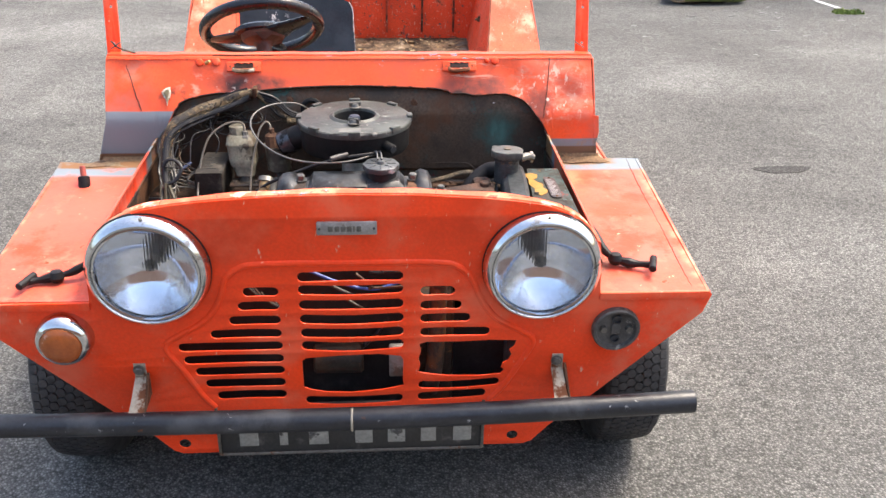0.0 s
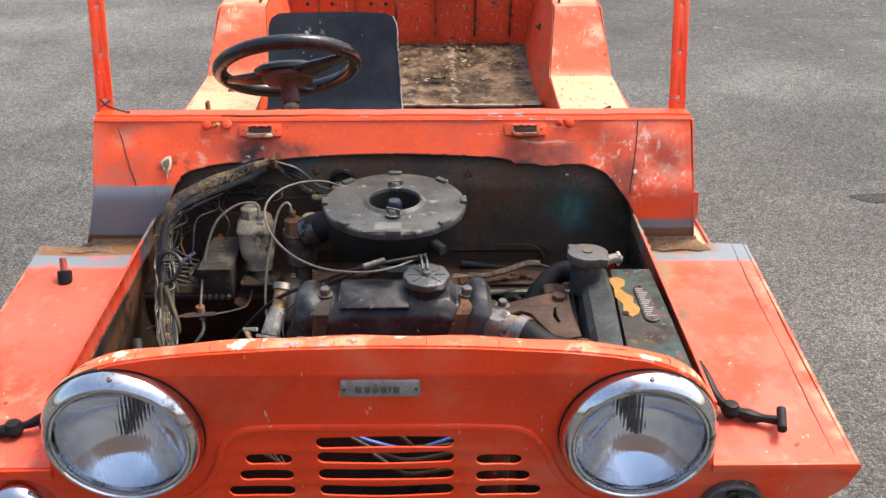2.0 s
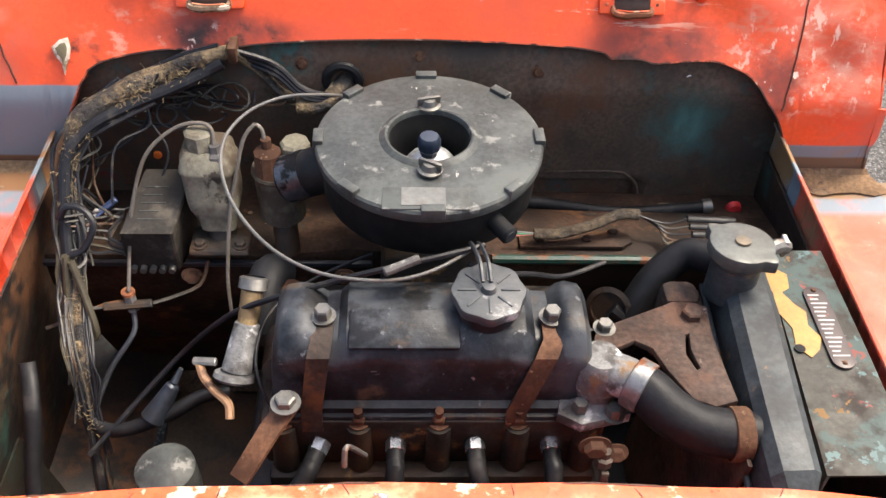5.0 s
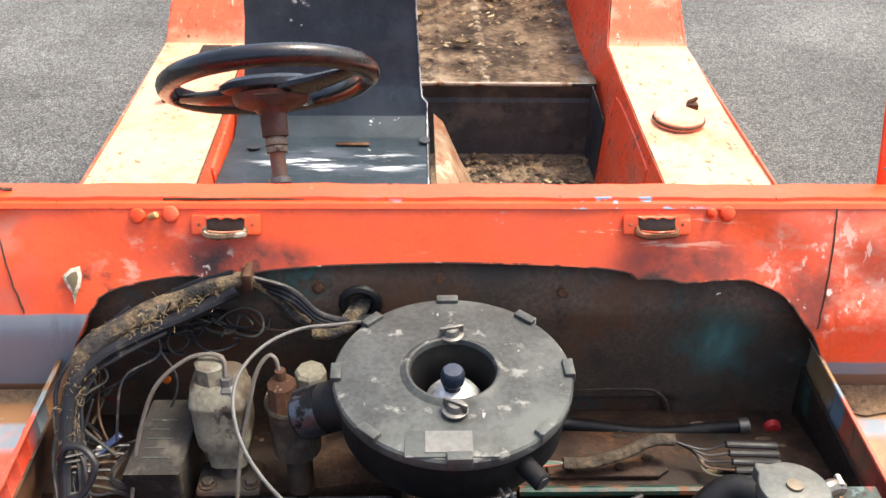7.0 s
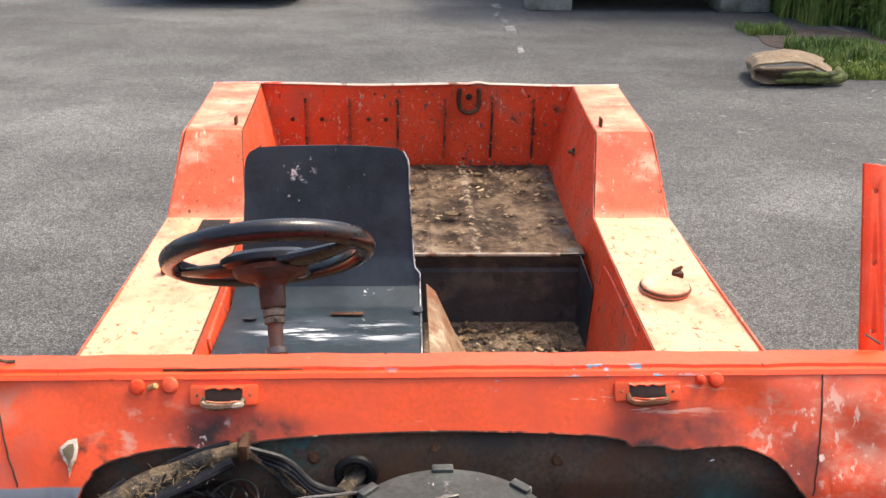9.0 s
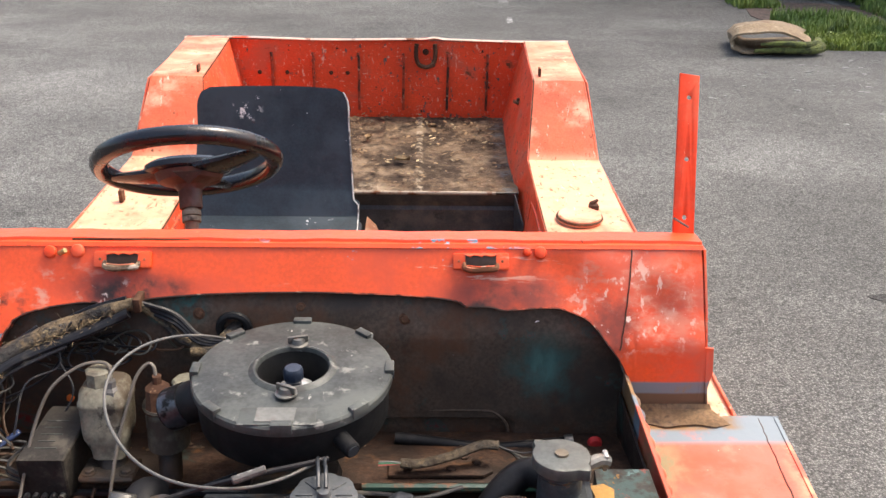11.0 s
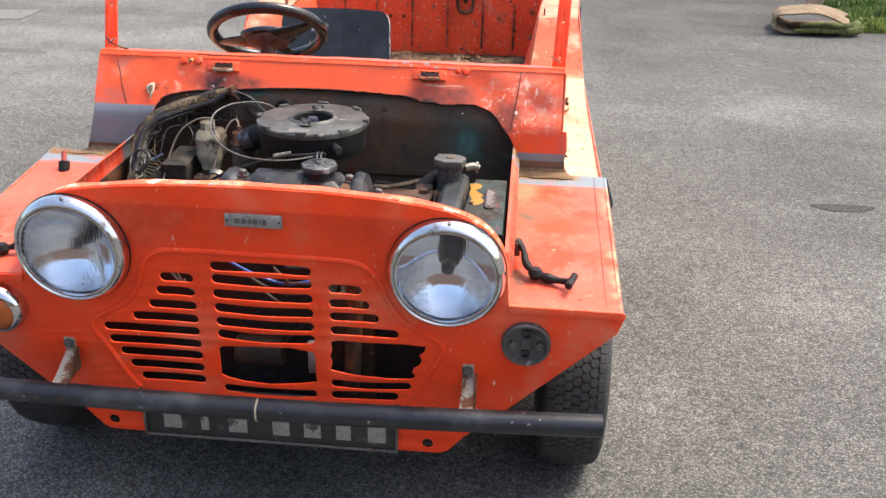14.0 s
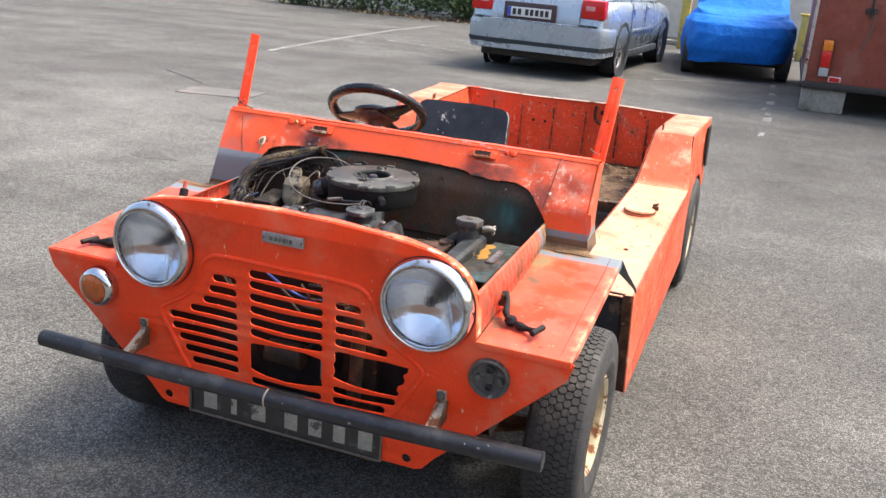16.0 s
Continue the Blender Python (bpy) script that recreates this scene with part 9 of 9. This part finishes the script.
flat("bare_earth", blob(3.75, 7.65, 0.75, 0.55, 26, 0.12, 2), 0.003, mat("dark_reddish_earth", (0.075, 0.05, 0.042), 0.95, 0, (((0.03, 0.03, 0.02), 6, 0.5, 0.6, 0.95),), (40, 0.3), (60, 0.8, 0.01)), "bare dark earth among the weeds", "earth", 0.005)
tagged(new("grass", blades([(3.14, 3.62, 6.12, 6.50, 2300, 0.075), (3.45, 4.3, 6.26, 6.55, 1900, 0.085), (3.62, 3.85, 5.50, 5.62, 260, 0.05), (3.18, 4.6, 6.50, 7.05, 4200, 0.13), (3.15, 3.9, 7.05, 7.35, 1300, 0.13), (3.05, 3.5, 7.9, 8.3, 500, 0.09), (4.2, 4.8, 6.9, 8.0, 1200, 0.12)], 4)), "rough green grass growing through the asphalt", "grass", kind="stuff")
tagged(new("tall_weeds", blades([(3.85, 5.6, 8.45, 9.6, 5200, 0.95), (4.3, 6.5, 7.9, 8.7, 3000, 0.8), (3.75, 4.1, 8.9, 9.3, 250, 0.7), (5.0, 7.0, 9.0, 11.5, 2500, 1.1)], 6)), "tall green weeds at the yard edge", "weeds", kind="stuff")
wd = leaf_mass([((4.35 + 0.22 * k, 8.35 + 0.1 * (k % 3), 0.25 + 0.16 * (k % 4)), (0.2, 0.2, 0.25), 160, 0.07) for k in range(9)], 12)
wd.materials.append(grassm)
tagged(new("broadleaf_weeds", wd), "bushy green broadleaf weeds", "weeds", kind="stuff")

low = leaf_mass([((3.2 + 0.1 * k, 6.30 + 0.05 * (k % 3), 0.05), (0.07, 0.06, 0.045), 60, 0.028) for k in range(8)], 15)
low.materials.append(grassm)
tagged(new("clover_clumps", low), "low leafy clumps among the grass", "weeds", kind="stuff")
tagged(flat("road_mark", [(3.69, 6.08), (3.73, 6.09), (3.79, 5.76), (3.74, 5.75)], 0.0015, mat("bright_worn_paint", (0.55, 0.55, 0.53), 0.8, 0, (((0.2, 0.2, 0.19), 24, 0.54, 0.62, 0.8),), (40, 0.2)), "short white paint mark beside the grass", "road marking", 0.002), group="worn white road marks", kind="structure")
# pale flakes of old paint trodden into the asphalt
rf_ = random.Random(44)
vs, fs = [], []
for k in range(90):
    x, y, w = rf_.uniform(1.7, 4.3), rf_.uniform(4.2, 5.8), rf_.uniform(0.006, 0.026)
    i, n = len(vs), 7
    ring_ = [(x + w * math.cos(a) * rf_.uniform(0.6, 1.2), y + 0.8 * w * math.sin(a) * rf_.uniform(0.6, 1.2)) for a in np.linspace(0, 2 * math.pi, n, endpoint=False)]
    vs += [(px, py, 0.0) for px, py in ring_] + [(px, py, 0.0022) for px, py in ring_]
    fs += [tuple(range(i + n, i + 2 * n))] + [(i + q, i + (q + 1) % n, i + n + (q + 1) % n, i + n + q) for q in range(n)]
me = bpy.data.meshes.new("flakes")
me.from_pydata(vs, [], fs)
me.materials.append(mat("grey_paint_flake", (0.195, 0.195, 0.19), 0.9, 0, (((0.15, 0.15, 0.146), 20, 0.46, 0.6, 0.9),), (80, 0.3)))
tagged(new("paint_flakes", me), "pale paint flakes scattered on the asphalt", "paint flakes", kind="stuff")

# folded carpet on the asphalt
carpet_back = mat("jute_carpet_back", (0.26, 0.19, 0.115), 0.95, 0, (((0.20, 0.13, 0.08), 7, 0.52, 0.62, 0.95), ((0.48, 0.40, 0.28), 12, 0.56, 0.66, 0.95)), (60, 0.2), (120, 0.8, 0.006))
moss = mat("mossy_carpet_pile", (0.12, 0.14, 0.035), 0.95, 0, (((0.05, 0.06, 0.02), 14, 0.5, 0.6, 0.95),), (60, 0.3), (120, 1.0, 0.008))


def carpet(u, v):
    path = [(3.02, 0.018), (2.80, 0.016), (2.58, 0.018), (2.49, 0.055), (2.47, 0.115), (2.51, 0.165), (2.58, 0.185), (2.70, 0.200), (2.84, 0.190), (2.96, 0.150), (3.04, 0.110)]
    k = u * (len(path) - 1)
    i = min(int(k), len(path) - 2)
    x = path[i][0] * (1 - k + i) + path[i + 1][0] * (k - i)
    z = path[i][1] * (1 - k + i) + path[i + 1][1] * (k - i)
    y = 5.93 + 0.50 * v
    z = z * (1 - 0.25 * abs(v - 0.45)) + 0.010 * noise.noise((x * 6, y * 6, 0)) * (u > 0.3)
    return (x + 0.16 * (v - 0.2) + 0.02 * math.sin(v * 7), y + 0.03 * math.sin(x * 9) - 0.10 * (x - 2.5) * (u > 0.5), max(z, 0.017))


rug = thing("carpet", sheet(carpet, 60, 26, 0.014), carpet_back, "folded old carpet with mossy green pile, lying on asphalt", "carpet", sharp=70)
rug.location.x = -0.09
part("mossy_fold", tube([(2.62, 5.890, 0.040), (2.76, 5.885, 0.048), (2.94, 5.900, 0.046), (3.06, 5.930, 0.050), (3.14, 5.990, 0.052)], 0.03, 10, 6, radii=[0.012, 0.022, 0.024, 0.036, 0.040]), moss, rug)
part("mossy_layer", tube([(2.66, 5.890, 0.085), (2.80, 5.870, 0.10), (2.98, 5.900, 0.085), (3.10, 5.990, 0.075), (3.16, 6.120, 0.07)], 0.02, 10, 6, radii=[0.010, 0.018, 0.022, 0.034, 0.03]), moss, rug)

# ---- litter in the car ----
r_ = random.Random(21)
vs, fs = [], []
for k in range(2300):
    if k < 1250:
        x, y, z = r_.uniform(-0.44, 0.44), 2.0 + 0.77 * r_.random() ** 0.8, 0.442
        if noise.noise((x * 5, y * 5, 2)) < -0.05 and r_.random() < 0.7:
            continue
    else:
        x, y, z = r_.uniform(0.10, 0.43), r_.uniform(1.1, 1.97), 0.226
    a, q = r_.uniform(0, 6.28), r_.uniform(0.005, 0.024)
    d = Vector((math.cos(a), math.sin(a), r_.uniform(-0.1, 0.5)))
    s_ = Vector((-math.sin(a), math.cos(a), r_.uniform(-0.3, 0.3))) * 0.35
    p = Vector((x, y, z + r_.uniform(0, 0.008)))
    i = len(vs)
    vs += [tuple(p), tuple(p + d * q * 0.5 + s_ * q), tuple(p + d * q), tuple(p + d * q * 0.5 - s_ * q)]
    fs.append((i, i + 1, i + 2, i + 3))
me = bpy.data.meshes.new("litter")
me.from_pydata(vs, [], fs)
me.materials.append(leafm)
tagged(new("dry_leaves", me), "dry leaves and twigs lying in the load bed", "leaves", kind="stuff")
for k, (x, y, z, L_) in enumerate(((0.10, 2.25, 0.452, 0.05), (-0.02, 2.48, 0.45, 0.04), (0.20, 2.62, 0.45, 0.035), (0.19, 1.55, 0.236, 0.055), (0.30, 1.45, 0.236, 0.05), (0.12, 1.75, 0.236, 0.04))):
    b = sheet(lambda u, v: (L_ * (u - 0.5), 0.35 * L_ * (v - 0.5) * math.sin(math.pi * min(0.98, max(0.02, u))) * 2, 0.006 * math.cos(v * 6)), 8, 4, 0.0008)
    bmesh.ops.transform(b, matrix=Matrix.Translation((x, y, z)) @ Matrix.Rotation(k * 1.3, 4, "Z"), verts=b.verts)
    tagged(thing("fallen_leaf", b, leafm, "curled pale brown fallen leaf", "leaf"), group="fallen leaves in the car")

# unseen tree, added beyond the weeds to shade the far part of the yard
tree = thing("tree", tube([(7.4, 10.6, -0.02), (7.35, 10.6, 1.5), (7.5, 10.7, 3.2), (7.4, 10.6, 5.2)], 0.2, 12, 5, radii=[0.30, 0.22, 0.18, 0.10]), bark, "unseen leafy tree added to shade the far yard", "tree")
rt = random.Random(31)
spots = []
for k in range(34):
    a, d, z = rt.uniform(0, 6.28), rt.uniform(0.3, 2.6), rt.uniform(4.0, 7.6)
    c = (7.3 + d * math.cos(a), 10.5 + d * math.sin(a), z)
    spots.append((c, (0.75, 0.75, 0.55), 420, 0.16))
    if k % 4 == 0:
        part("limb", tube([(7.45, 10.65, 2.6 + 0.06 * k), ((7.45 + c[0]) / 2, (10.65 + c[1]) / 2, (3.4 + z) / 2), c], 0.06, 7, 3, radii=[0.08, 0.05, 0.015]), bark, tree)
me = leaf_mass(spots, 33)
me.materials.append(green)
crown = new("crown", me)
crown.parent = tree

# unseen brick wall closing the yard, added to darken reflections and the bay
brick_wall = mat("dark_brick", (0.13, 0.075, 0.055), 0.9, 0, (((0.20, 0.13, 0.10), 3, 0.5, 0.65, 0.9), ((0.06, 0.04, 0.035), 9, 0.55, 0.65, 0.9)), (20, 0.2), (30, 0.6, 0.01))
thing("wall_south", box((-16, -10.3, 0), (14, -10.0, 4.2)), brick_wall, "plain dark brick wall, added unseen to darken reflections", "wall", kind="structure")
